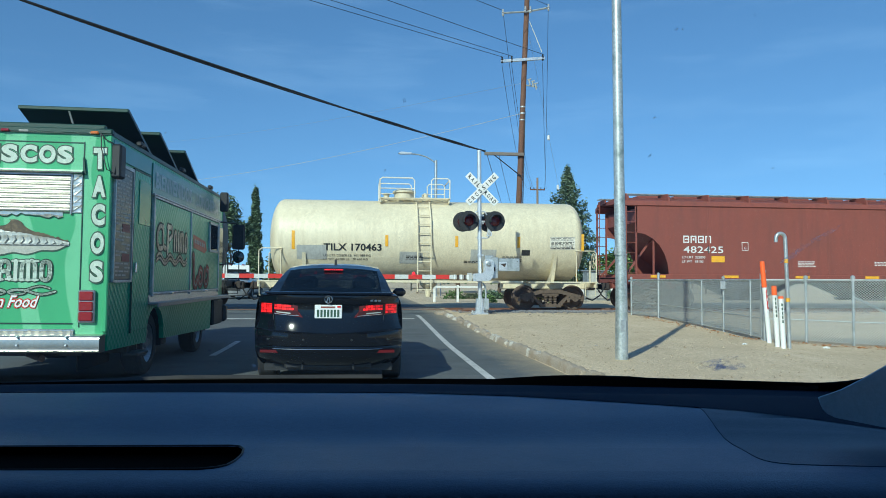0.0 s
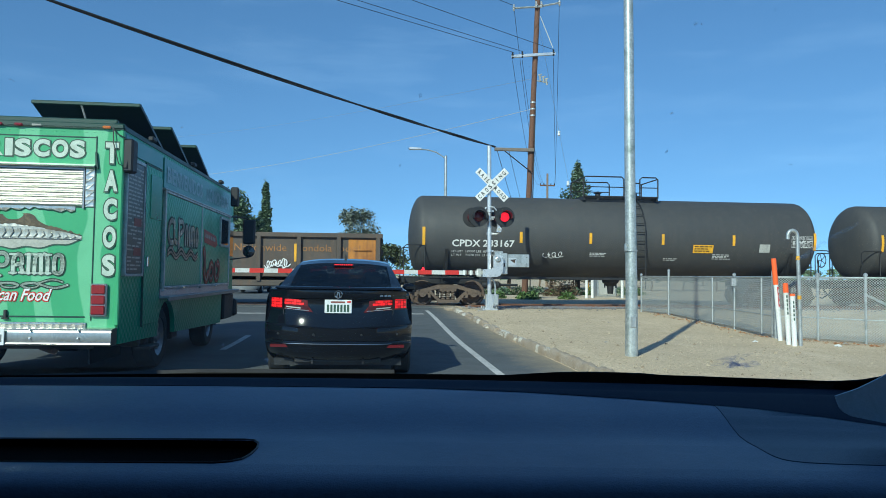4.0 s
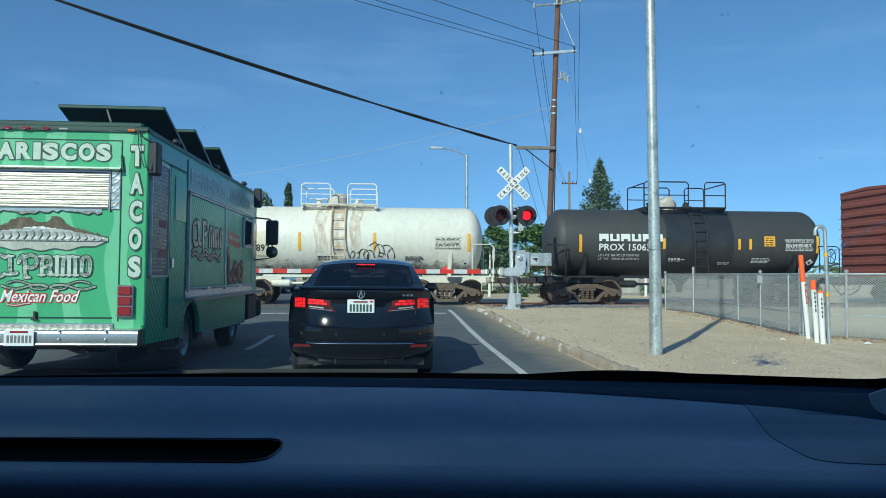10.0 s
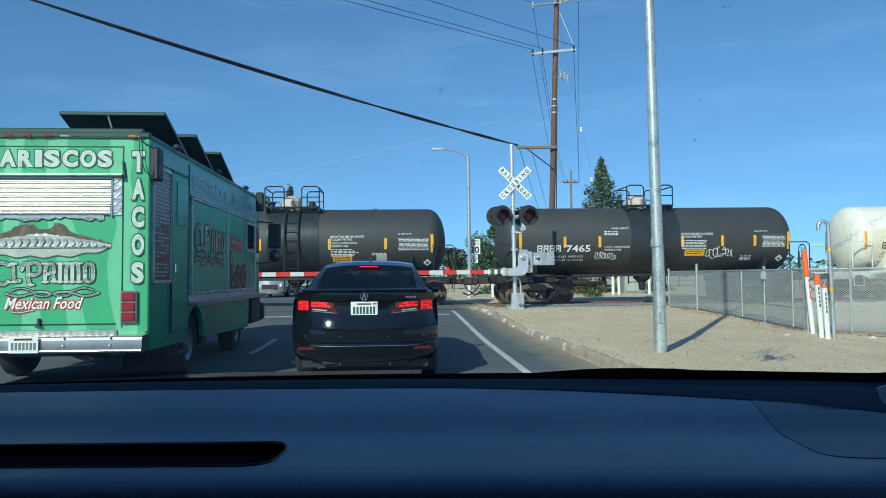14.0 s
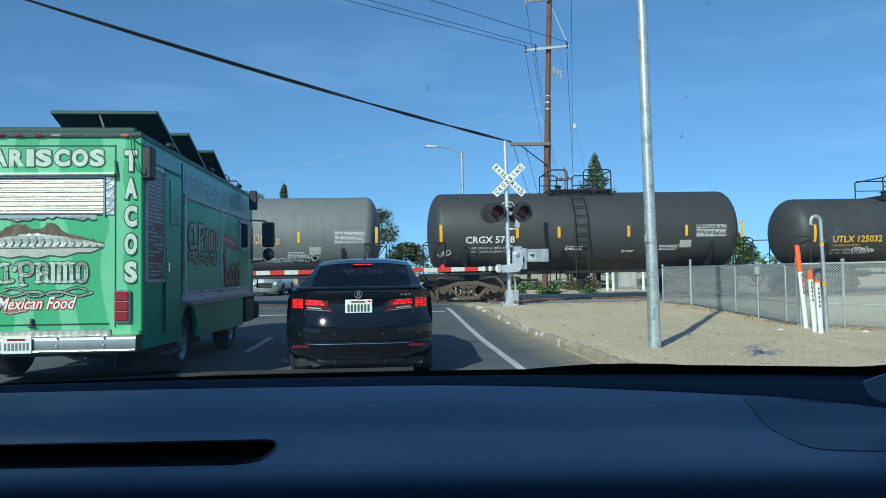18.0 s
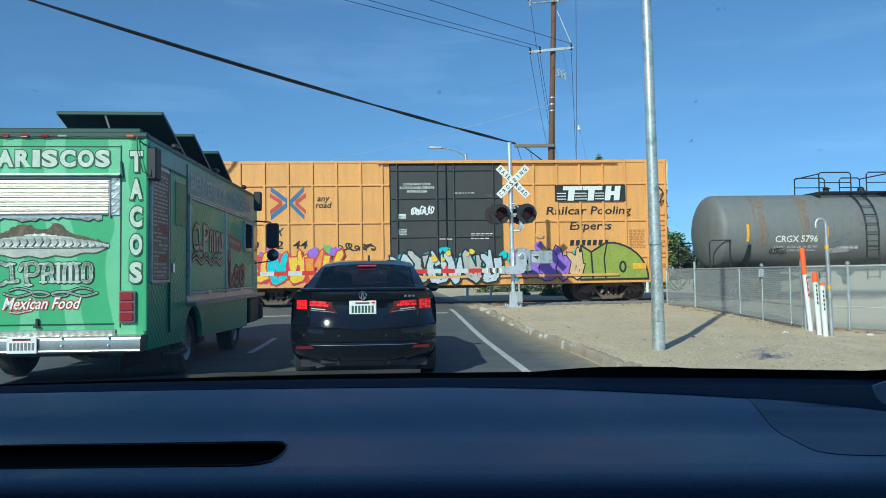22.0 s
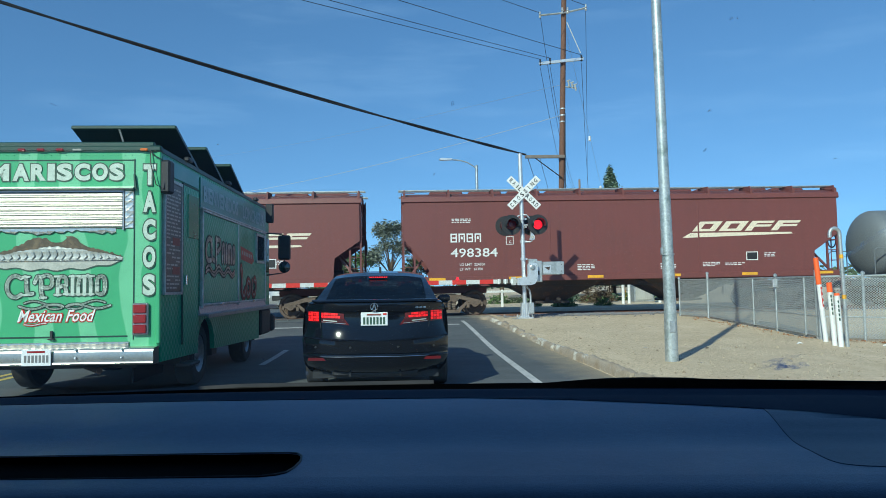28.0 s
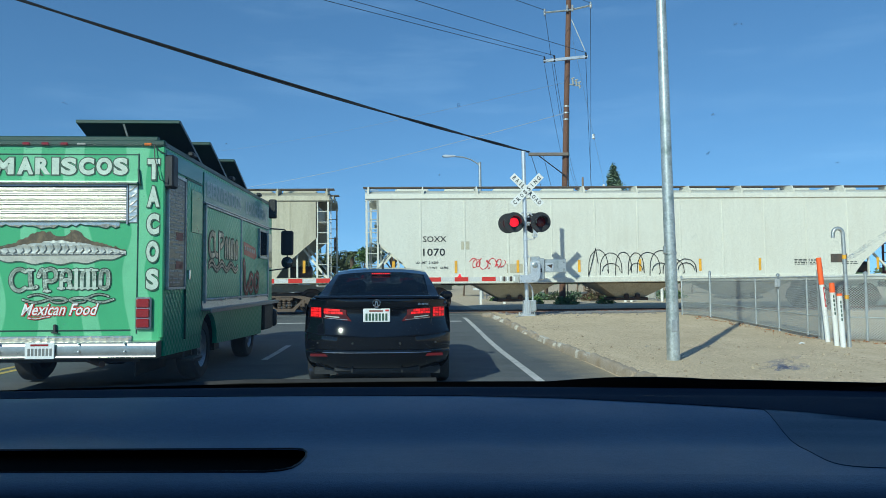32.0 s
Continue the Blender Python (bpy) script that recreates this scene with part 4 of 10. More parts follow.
    for k in range(9):
        x, z = u0 + 0.02, -0.287 + k * 0.042
        while x < u1 - 0.06:
            wd = min(rng.uniform(0.05, 0.2), u1 - 0.02 - x)
            if abs(z + 0.02) > 0.02:
                bar(x, z, x + wd, z + 0.02)
            x += wd + rng.uniform(0.02, 0.05)
    part("test_table", g, ink if s["ink"] != "yellow" else M["lettering_white"], car, angle=0, fix=False)
    for f, w, wd, ht, mat in s.get("patches", ()):
        patch("placard", car, at(0.009), f * L, w, f * L + wd, w + ht, M[mat], 3)
        if mat == "strip_yellow":
            small_print(car, place, f * L + 0.05, w + ht - 0.08, M["lettering_black"], wd - 0.1, max(1, int(ht / 0.09)), rng, 0.035, 0.08)
    for f, w in s.get("diamonds", ()):
        d = 0.15
        g = Geo().add([place(f * L - d, w), place(f * L, w - d), place(f * L + d, w), place(f * L, w + d)], [(0, 1, 2, 3)])
        part("hazard_placard", g, M["lettering_white"], car, fix=False)
        g = Geo().add([at(0.016)(f * L - 0.06, w), at(0.016)(f * L, w - 0.09), at(0.016)(f * L + 0.06, w), at(0.016)(f * L, w + 0.03)], [(0, 1, 2, 3)])
        part("hazard_symbol", g, M["lettering_black"], car, fix=False)
    if "logo" in s:
        a, b, w, ht = s["logo"]
        n = 6
        for k in range(n):
            q0, q1 = a * L + (b - a) * L * k / n, a * L + (b - a) * L * (k + 0.86) / n
            g = Geo().grid(lambda u, v: place(q0 + (q1 - q0) * u, w + ht * (0.28 * v if k % 2 else 0.3 + 0.7 * v)), 1, 2)
            g.grid(lambda u, v: tuple(Vector(place(q0 + (q1 - q0) * 0.3 * u, w + ht * v)) - Vector((0, .001, 0))), 1, 2)
            g.grid(lambda u, v: tuple(Vector(place(q0 + (q1 - q0) * (0.7 + 0.3 * u), w + ht * v)) - Vector((0, .002, 0))), 1, 2)
            part("logo_shape", g, M["lettering_white"], car, fix=False)
    for f, w, wd, ht, mat, n in s.get("scrawls", ()):
        scrawl(car, place, f * L, w, wd, ht, M[mat], rng, n, .016)
    if s["body"] == "tank_white":
        # spilt oil dried on the belly, with a ragged upper edge
        for q, (f0, f1) in enumerate(((.07, .3), (.24, .55), (.5, .8), (.74, .95))):
            part("oil_stain", Geo().grid(lambda u, v: at(.0042 + .0006 * q)((f0 + (f1 - f0) * u) * L, -r * (.72 + .1 * math.sin(17 * u + q) + .05 * math.sin(41 * u)) - v * r * .6), 40, 12), M["oil_stain"], car, fix=False)
        a, b = s["mark"]
        patch("repainted_patch", car, at(.007), a * L - .35, -.78, b * L + .25, .28, M["repaint"], 8)
    for f in s.get("stains", ()):
        part("rust_stain", Geo().grid(lambda u, v: at(0.005)(f * L - 0.2 + 0.4 * u + 0.05 * math.sin(9 * v), r * 1.2 - v * r * 1.6), 6, 44), M["stain"], car, fix=False)
    wheels = bogie(car, -h + 1.35) + bogie(car, h - 1.35)
    MOVING.append((car, (x0 + x1) / 2, wheels))


m, nt, b = start("stain")
nt.nodes.remove(b)
tr = nt.nodes.new("ShaderNodeBsdfTransparent")
df = nt.nodes.new("ShaderNodeBsdfDiffuse")
df.inputs[0].default_value = (0.42, 0.22, 0.085, 1)
mx = nt.nodes.new("ShaderNodeMixShader")
nt.links.new(mul(nt, ramp(nt, noise_at(nt, 2.2, 6, (2.6, 2.6, 0.5), 0.7), 0.4, 0.7), 0.45), mx.inputs[0])
nt.links.new(tr.outputs[0], mx.inputs[1])
nt.links.new(df.outputs[0], mx.inputs[2])
nt.links.new(mx.outputs[0], [n for n in nt.nodes if n.type == "OUTPUT_MATERIAL"][0].inputs["Surface"])
M["stain"] = m
m = M["stain"].copy()
m.name = "oil_stain"
for n in m.node_tree.nodes:
    if n.type == "BSDF_DIFFUSE":
        n.inputs[0].default_value = (0.03, 0.028, 0.026, 1)
M["oil_stain"] = m
M["repaint"] = paint("repaint", (0.73, 0.66, 0.5), 0.5, (0.5, 0.4, 0.26), 0.2, (0.66, 0.58, 0.42))
M["ladder_rust"] = paint("ladder_rust", (0.62, 0.47, 0.3), 0.6, (0.36, 0.19, 0.08), 0.6)

TANKS = [
    dict(seed=2, ends=(-3.2, 8.0), dia=2.85, body="tank_cream", trim="tank_cream", ladder_mat="tank_cream", rail="tank_white", label="cream tank car with black lettering and pale rails", number="TILX 170463", ink="black", mark=(.17, .345),
         load=("LD LMT 222800 LB  101 058 KG", "LT WT  63200 LB   28 650 KG"), ladder=.475, platform=(.34, .56), strips=((.08, 1), (.36, 0), (.575, 0), (.77, 0), (.975, 1)), data=(.87, .95), top="dome", manway=.42,
         patches=((.09, -.75, 1.0, .5, "patch_grey"), (.4, -.9, .8, .45, "patch_grey"), (.62, -.85, .9, .5, "patch_grey"), (.78, -.55, .3, .2, "black"))),
    dict(seed=3, ends=(-17.65, -4.75), dia=2.85, body="tank_black", label="black tank car with white lettering", number="TILX 202738", ink="white", mark=(.105, .262), load=("LD LMT  217100 LB  98450 KG", "LT  WT   68900 LB  31250 KG"), ladder=.58,
         platform=(.425, .62), strips=((.045, 1), (.285, 0), (.445, 0), (.7, 0), (.985, 1)), data=(.89, .97), top="dome", manway=.48, patches=((.34, -.85, .65, .28, "strip_yellow"),), stains=(.53,), scrawls=((.55, -.95, .6, .2, "spray_white", 3),)),
    dict(seed=4, ends=(-34.4, -19.35), dia=2.9, body="tank_black", label="long black tank car with white lettering", number="CPDX 283167", ink="white", mark=(.095, .24), load=("LD LMT  189300 LBS  85 850 KG", "LT WT    73700 LBS  33 450 KG"), ladder=.535,
         platform=(.415, .6), strips=((.03, 1), (.255, 0), (.42, 0), (.595, 0), (.77, 0), (.975, 1)), data=(.915, .97), top="valve", patches=((.67, -.55, .75, .3, "strip_yellow"), (.835, -.5, .4, .3, "patch_grey")), scrawls=((.31, -.85, .7, .3, "spray_white", 3),)),
    dict(seed=7, ends=(-83.83, -73.65), dia=2.42, round=True, body="tank_deep_black", label="small black tank car with a white block logo", number="PROX 15063", ink="white", mark=(.17, .352), mark_w=-.32, load=("LD LMT 204100 LB 92600 KG", "LT  WT   58900 LB 26700 KG"),
         logo=(.17, .4, .0, .26), ladder=.53, platform=(.34, .635), rail_h=.95, plat_w=.9, band=(.41, .65), strips=((.105, 1), (.36, 0), (.4, 0), (.67, 0), (.71, 0), (.955, 1)), data=(.835, .94), top="bag", manway=.45, patches=((.76, -.15, .4, .36, "strip_yellow"),), diamonds=((.935, -.75),)),
    dict(seed=8, ends=(-96.1, -86.1), dia=2.42, round=True, body="tank_white", trim="tank_white", ladder_mat="ladder_rust", rail="white", label="white tank car with rust streaks below the platform", number="UTLX 11897", ink="black", mark=(.1, .26), load=("LD LMT 205400 LB 93 150 KG", "LT WT   58300 LB 26 150 KG"), ladder=.49,
         platform=(.36, .62), rail_h=.75, strips=((.36, 1), (.615, 1), (.94, 1)), data=(.82, .915), top="bag", manway=.48, stains=(.43, .49, .55), scrawls=((.52, -.85, 1.7, .75, "spray_black", 4),), diamonds=((.93, -.85),)),
    dict(seed=9, ends=(-108.55, -98.2), dia=2.42, round=True, body="tank_white", trim="tank_white", ladder_mat="ladder_rust", rail="white", label="white tank car with yellow strips and rust marks", number="7120", bars=4, ink="black", mark=(.1, .285), load=("LD LMT  206700 LBS  93750 KGS", "LT  WT   56300 LBS  25550 KGS"), ladder=.5,
         platform=(.35, .61), rail_h=.75, strips=((.04, 1), (.305, 0), (.455, 0), (.62, 0), (.75, 0), (.94, 1)), data=(.83, .92), top="bag", manway=.48, stains=(.44, .5), patches=((.65, -.5, .7, .16, "strip_yellow"), (.86, -.6, .4, .22, "black")), diamonds=((.95, -.8),)),
    dict(seed=10, lines=(("DO NOT USE LIME OR CAUSTICS", 6.45, .14, .075, 1.15), ("TO CLEAN THIS TANK", 6.45, .04, .075, .75), ("CONSULT OWNER BEFORE", 3.67, -.3, .075, .92), ("REPAIRING TANK", 3.67, -.4, .075, .62), ("WATER CAPACITY", 3.95, .36, .07, .62)), print=((.6, -.08, .9, 6), (.34, .26, .5, 3), (.8, -.66, .4, 4), (.845, .24, .5, 1)), ends=(-121.4, -110.6), dia=2.42, round=True, body="tank_deep_black", label="black tank car with yellow strips and white lettering", number="7465", bars=4, ink="white", mark=(.12, .295), load=("LD LMT  208100 LBS  94400 KGS", "LT  WT    54900 LBS  24900 KGS"), ladder=.515,
         platform=(.43, .585), band=(.43, .595), strips=((.065, 1), (.21, 0), (.325, 0), (.6, 0), (.735, 0), (.845, 0), (.96, 1)), data=(.87, .95), top="bag", manway=.485, patches=((.61, -.62, .72, .24, "strip_yellow"),), scrawls=((.68, -.75, .95, .6, "spray_white", 4), (.31, -.75, .8, .35, "spray_white", 4)), diamonds=((.935, -.75),)),
    dict(seed=11, lines=(("DO NOT USE LIME OR CAUSTICS", 6.64, .14, .075, 1.15), ("TO CLEAN THIS TANK", 6.64, .04, .075, .75), ("CONSULT OWNER BEFORE", 6.64, -.08, .075, .92), ("REPAIRING TANK", 6.64, -.18, .075, .62)), print=((.624, -.28, .95, 5), (.755, -.42, .5, 2), (.84, .24, .5, 1), (.3, .2, .5, 3)), ends=(-133.9, -123.25), dia=2.42, round=True, body="tank_deep_black", label="black tank car with yellow strips and white lettering", number="7201", bars=4, ink="white", mark=(.115, .285), load=("LD LMT  207600 LBS  94150 KGS", "LT  WT   55400 LBS  25150 KGS"), ladder=.5,
         platform=(.41, .585), band=(.42, .585), strips=((.045, 1), (.2, 0), (.4, 0), (.62, 0), (.8, 0), (.95, 1)), data=(.84, .94), top="bag", manway=.485, patches=((.63, -.72, .66, .3, "strip_yellow"), (.77, -.68, .36, .24, "patch_grey")), diamonds=((.935, -.78),)),
    dict(seed=12, lines=(("THE TANK CAR PEOPLE", 1.47, -.58, .07, 1.05),), ends=(-146.3, -135.9), dia=2.52, round=True, body="tank_deep_black", label="black tank car with yellow lettering and white graffiti", number="UTLX 125032", ink="yellow", mark=(.14, .32), load=("LD LMT 203800 LB  92450 KG", "LT  WT   59200 LB  26850 KG"), ladder=.515,
         platform=(.36, .625), strips=((.075, 1), (.35, 1), (.645, 1), (.95, 1)), data=(.83, .925), top="bag", manway=.47, patches=((.75, -.35, .34, .3, "strip_yellow"),), scrawls=((.55, -.6, 1.0, .9, "spray_white", 4), (.44, -.5, .45, .9, "spray_white", 3), (.22, -.85, .8, .3, "spray_white", 4)), diamonds=((.93, -.85),)),
    dict(seed=13, ends=(-159.4, -148.15), dia=2.85, body="tank_deep_black", label="large black tank car with white lettering", number="CRGX 5748", ink="white", mark=(.11, .262), load=("LD LMT 200300 LB 90850 KG", "LT  WT   62700 LB 28450 KG"), ladder=.47,
         platform=(.385, .585), strips=((.035, 1), (.27, 0), (.4, 0), (.62, 0), (.805, 0), (.985, 1)), data=(.835, .935), top="valve", patches=((.785, -.7, .42, .28, "patch_grey"),), scrawls=((.03, -.9, .4, .3, "spray_white", 2), (.28, -.95, .5, .25, "spray_white", 3))),
    dict(seed=14, ends=(-172.25, -161.1), dia=2.77, body="tank_grey", label="weathered grey tank car with white lettering and graffiti", number="CRGX 5605", ink="white", mark=(.15, .295), load=("LD LMT  201600 LB  91 450 KG", "LT  WT    61400 LB  27 850 KG"), ladder=.565,
         platform=(.39, .61), strips=((.065, 1), (.315, 0), (.51, 0), (.755, 0), (.99, 1)), data=(.86, .955), top="valve", patches=((.785, -.7, .4, .28, "patch_grey"), (.73, -1.0, .9, .2, "black")), scrawls=((.25, -.95, 2.6, .35, "spray_red", 9), (.62, -.35, .9, .45, "spray_tan", 4), (.65, -1.0, 1.8, .3, "spray_white", 8)), stains=(.3, .6)),
    dict(seed=15, ends=(-185.15, -173.9), dia=2.77, body="tank_grey", label="weathered grey tank car with rust along its top", number="CRGX 5796", ink="white", mark=(.195, .335), load=("LD LMT  201200 LB   91 250 KG", "LT  WT   61800 LB   28 050 KG"), ladder=.51,
         platform=(.375, .61), strips=((.105, 1), (.365, 0), (.575, 0), (.74, 0), (.96, 1)), data=(.82, .915), top="valve", patches=((.78, -.62, .4, .28, "patch_grey"), (.82, -.95, .6, .4, "black")), scrawls=((.38, -.9, .7, .35, "spray_white", 4), (.18, -.95, .6, .3, "spray_black", 3)), stains=(.15, .3, .65)),
    dict(seed=17, lines=(("THE TANK CAR PEOPLE", 1.4, -.58, .07, 1.05),), ends=(-217.0, -203.9), dia=2.7, round=True, body="tank_slate", trim="tank_slate", rail="black", label="slate grey tank car with yellow lettering", number="UTLX 200089", ink="yellow", mark=(.105, .272), load=("LD LMT  205000 LB   93 000 KG", "LT WT    57900 LB   26 250 KG"), ladder=.55,
         platform=(.43, .6), strips=((.06, 1), (.285, 0), (.5, 0), (.755, 0), (.96, 1)), data=(.845, .93), top="dome", manway=.45, patches=((.61, -.42, .78, .3, "strip_yellow"), (.785, -.5, .42, .26, "patch_grey")), diamonds=((.865, -.42), (.9, -.42), (.935, -.78)), scrawls=((.68, -.8, .6, .35, "spray_white", 3),)),
    dict(seed=18, ends=(-233.2, -218.72), dia=2.52, round=True, body="tank_slate", trim="tank_slate", rail="black", label="long slate grey tank car with a white block logo", number="PROX 41916", ink="white", mark=(.08, .19), mark_w=-.28, load=("LD LMT  203700 LB   92 400 KG", "LT  WT    59300 LB   26 900 KG"), logo=(.08, .33, .08, .42), ladder=.5,
         platform=(.34, .565), strips=((.03, 1), (.23, 0), (.38, 0), (.575, 0), (.74, 0), (.965, 1)), data=(.84, .918), top="dome", manway=.42, patches=((.88, -.5, .42, .26, "strip_yellow"),), diamonds=((.853, -.42), (.94, -.85))),
]
for spec in TANKS:
    tank_car(spec)


def hopper_car(s):
    """A covered hopper: curved or ribbed sides, cut-away ends with ladders, roof walk and hatches, discharge gates."""
    x0, x1 = s["ends"]
    car, L = railcar("covered_hopper", s["label"], x0, x1, "hopper car")
    h, rng = L / 2, random.Random(s["seed"])
    body = M[s["body"]]
    zt, zs, yw = s.get("top", 4.2), s.get("sill", 1.3), 1.58
    cut, rise = s.get("cut", 1.25), s.get("rise", 1.25)
    e, inset = s.get("set_in", 0.42), .03 if "set_in" not in s else .1
    # side outline with cut-away corners
    if s.get("curved"):
        arc = [(-h + e + cut * math.sin(a), zs + rise * math.cos(a)) for a in [k * math.pi / 2 / 6 for k in range(7)]]
        left = [(-h + e, zt - 0.3)] + arc
    else:
        left = [(-h + e, zt - 0.3), (-h + e, zs + rise), (-h + e + cut * 0.75, zs + rise * 0.35), (-h + e + cut, zs)]
    right = left if not s.get("straight") else [(-h + e, zt - .3), (-h + e, zs + 1.3), (-h + e + .85, zs + .72), (-h + e + .9, zs)]
    outline = left + [(-x, z) for x, z in right[::-1]]
    for sy in (-1, 1):
        part("side", Geo().prism(outline, "xz", sy * yw, sy * (yw - 0.05)), body, car)
        part("top_chord", Geo().prism([(sy * yw, zt - 0.34), (sy * (yw + 0.05), zt - 0.3), (sy * (yw + 0.02), zt - 0.14), (sy * (yw - 0.25), zt - 0.05), (sy * (yw - 0.25), zt - 0.1), (sy * (yw - 0.05), zt - 0.3)], "yz", -h, h), body, car)
        part("side_sill", Geo().box(-h + 0.1, sy * (yw + 0.03) - 0.05, zs - 0.16, h - 0.1, sy * (yw + 0.03) + 0.05, zs + 0.04, 0.02), body, car)
        for f in s.get("ribs", ()):
            x = f * L - h
            part("rib" if not s.get("seams") else "panel_seam", Geo().box(x - 0.03, sy * yw - 0.012, zs + 0.05, x + 0.03, sy * yw + 0.012, zt - 0.35, 0.008), body, car)
    prof = [(-yw + 0.2, zt - 0.06), (-0.9, zt + 0.04), (0, zt + 0.08), (0.9, zt + 0.04), (yw - 0.2, zt - 0.06), (0, zt - 0.12)]
    part("roof", Geo().prism(prof, "yz", -h + 0.15, h - 0.15), body, car)
    walk_g = Geo()
    for sy in (-1, 1):
        for y in (0.72, 0.84, 0.96, 1.08):
            walk_g.box(-h - 0.1, sy * y - 0.035, zt + 0.14, h + 0.1, sy * y + 0.035, zt + 0.17)
        for k in range(11):
            x = -h + 0.1 + k * (L - 0.2) / 10
            part("walk_bracket", Geo().box(x - 0.04, sy * 1.55 - 0.06, zt - 0.2, x + 0.04, sy * 1.55 + 0.06, zt + 0.02).prism([(sy * 0.7, zt), (sy * 0.7, zt + 0.15), (sy * 1.5, zt + 0.12), (sy * 1.6, zt - 0.1)], "yz", x - 0.02, x + 0.02), body, car)
    part("roof_walk", walk_g, M[s.get("walk", "galv")], car, "grey grated roof walkway")
    for k in range(10):
        x = -h + 1 + k * (L - 2) / 9.5
        part("hatch", Geo().box(x, -0.3, zt + 0.06, x + 1.2, 0.3, zt + 0.2, 0.04), body, car)
    # slope sheets and floor
    for sx in (-1, 1):
        part("slope_sheet", Geo().prism([(sx * (h - e - 0.05), zt - 0.4), (sx * (h - e - 0.05), zt - 0.9), (sx * (h - e - 2.6), 1.0), (sx * (h - e - 2.9), 1.0)], "xz", -yw + 0.06, yw - 0.06), body, car)
        part("end_sill", Geo().box(min(sx * (h - 3), sx * h), -0.3, 0.75, max(sx * (h - 3), sx * h), 0.3, 1.02, 0.03).box(min(sx * (h - 0.14), sx * h), -1.55, 0.95, max(sx * (h - 0.14), sx * h), 1.55, 1.18, 0.02).box(min(sx * (h - 1.9), sx * h), -1.5, 1.1, max(sx * (h - 1.9), sx * h), 1.5, 1.16), M[s.get("trim", s["body"])], car)
        for sy in (-1, 1):
            g = Geo()
            y = sy * (yw - inset)
            for x in (h - 0.05, h - 0.42):
                g.box(sx * x - 0.03, y - 0.03, 0.95, sx * x + 0.03, y + 0.03, zt - 0.15)
            part("corner_post", g, M[s.get("trim", s["body"])], car)
            g = Geo()
            z = 0.6
            while z < zt:
                g.cyl((sx * (h - 0.02), y, z), (sx * (h - 0.45), y, z), 0.014, 5)
                g.cyl((sx * h, y, z), (sx * h, y - sy * 0.45, z), 0.014, 5)
                z += 0.36
            g.cyl((sx * h, y - sy * 0.45, 0.6), (sx * h, y - sy * 0.45, zt), 0.016, 5)
            part("ladder", g, M[s.get("ladder_mat", s.get("trim", s["body"]))], car)
            part("end_brace", Geo().tube([(sx * (h - 0.06), sy * 1.3, 1.15), (sx * (h - 1.5), sy * 0.9, 2.9)], 0.05, 4).tube([(sx * (h - 1.1), sy * 1.45, 1.15), (sx * (h - 1.1), sy * 1.45, 2.5)], 0.04, 4), M[s.get("trim", s["body"])], car)
        coupler(car, sx * h, sx)
    part("air_reservoir", Geo().lathe([(h - 1.5, 0.001), (h - 1.48, 0.2), (h - 0.7, 0.2), (h - 0.68, 0.001)], "X", 14, at=(0, -0.7, 1.45)), M["steel_dark"], car)
    part("brake_wheel", Geo().lathe([(-0.02, 0.24), (0.0, 0.28), (0.02, 0.24), (0, 0.22), (-0.02, 0.24)], "X", 18, at=(h + 0.12, -0.9, 2.4)).cyl((h + 0.1, -1.14, 2.4), (h + 0.1, -0.66, 2.4), 0.012, 5).cyl((h + 0.1, -0.9, 2.16), (h + 0.1, -0.9, 2.64), 0.012, 5), M["steel_dark"], car)
    # discharge hoppers
    for cx in s.get("gates", (-2.4, 2.4)):
        w0 = 1.9
        vs = [(cx - w0, -1.5, 1.25), (cx + w0, -1.5, 1.25), (cx + w0, 1.5, 1.25), (cx - w0, 1.5, 1.25), (cx - 0.45, -0.6, 0.42), (cx + 0.45, -0.6, 0.42), (cx + 0.45, 0.6, 0.42), (cx - 0.45, 0.6, 0.42)]
        part("discharge_hopper", Geo().add(vs, [(0, 1, 2, 3), (4, 5, 6, 7), (0, 1, 5, 4), (1, 2, 6, 5), (2, 3, 7, 6), (3, 0, 4, 7)]), M[s.get("gate_mat", "steel_dark")], car)
        part("outlet_gate", Geo().box(cx - 0.6, -0.75, 0.34, cx + 0.6, 0.75, 0.44, 0.02).cyl((cx - 0.2, -0.85, 0.5), (cx - 0.2, -0.6, 0.5), 0.08, 10).cyl((cx + 0.2, -0.85, 0.5), (cx + 0.2, -0.6, 0.5), 0.08, 10), M["steel_dark"], car)
    part("belly", Geo().box(-h + 2.6, -1.2, 0.95, h - 2.6, 1.2, 1.28), M["steel_dark"], car)

    def at(lift):
        return lambda u, w: (u - h, -yw - lift, w)
    place = at(0.006)
    ink = M["lettering_" + s["ink"]]
    for body_text, u, w, ht, wd in s.get("texts", ()):
        lettering(body_text, ink, car, lambda a, b: at(.012)(u + a, w + b), ht, wd, bold=0.012)
    for u, w, wd, ht in s.get("bars", ()):
        n = 4
        for k in range(n):
            block_mark(car, place, u + wd * k / n, w, wd / n * .8, ht, .045, ink, k)
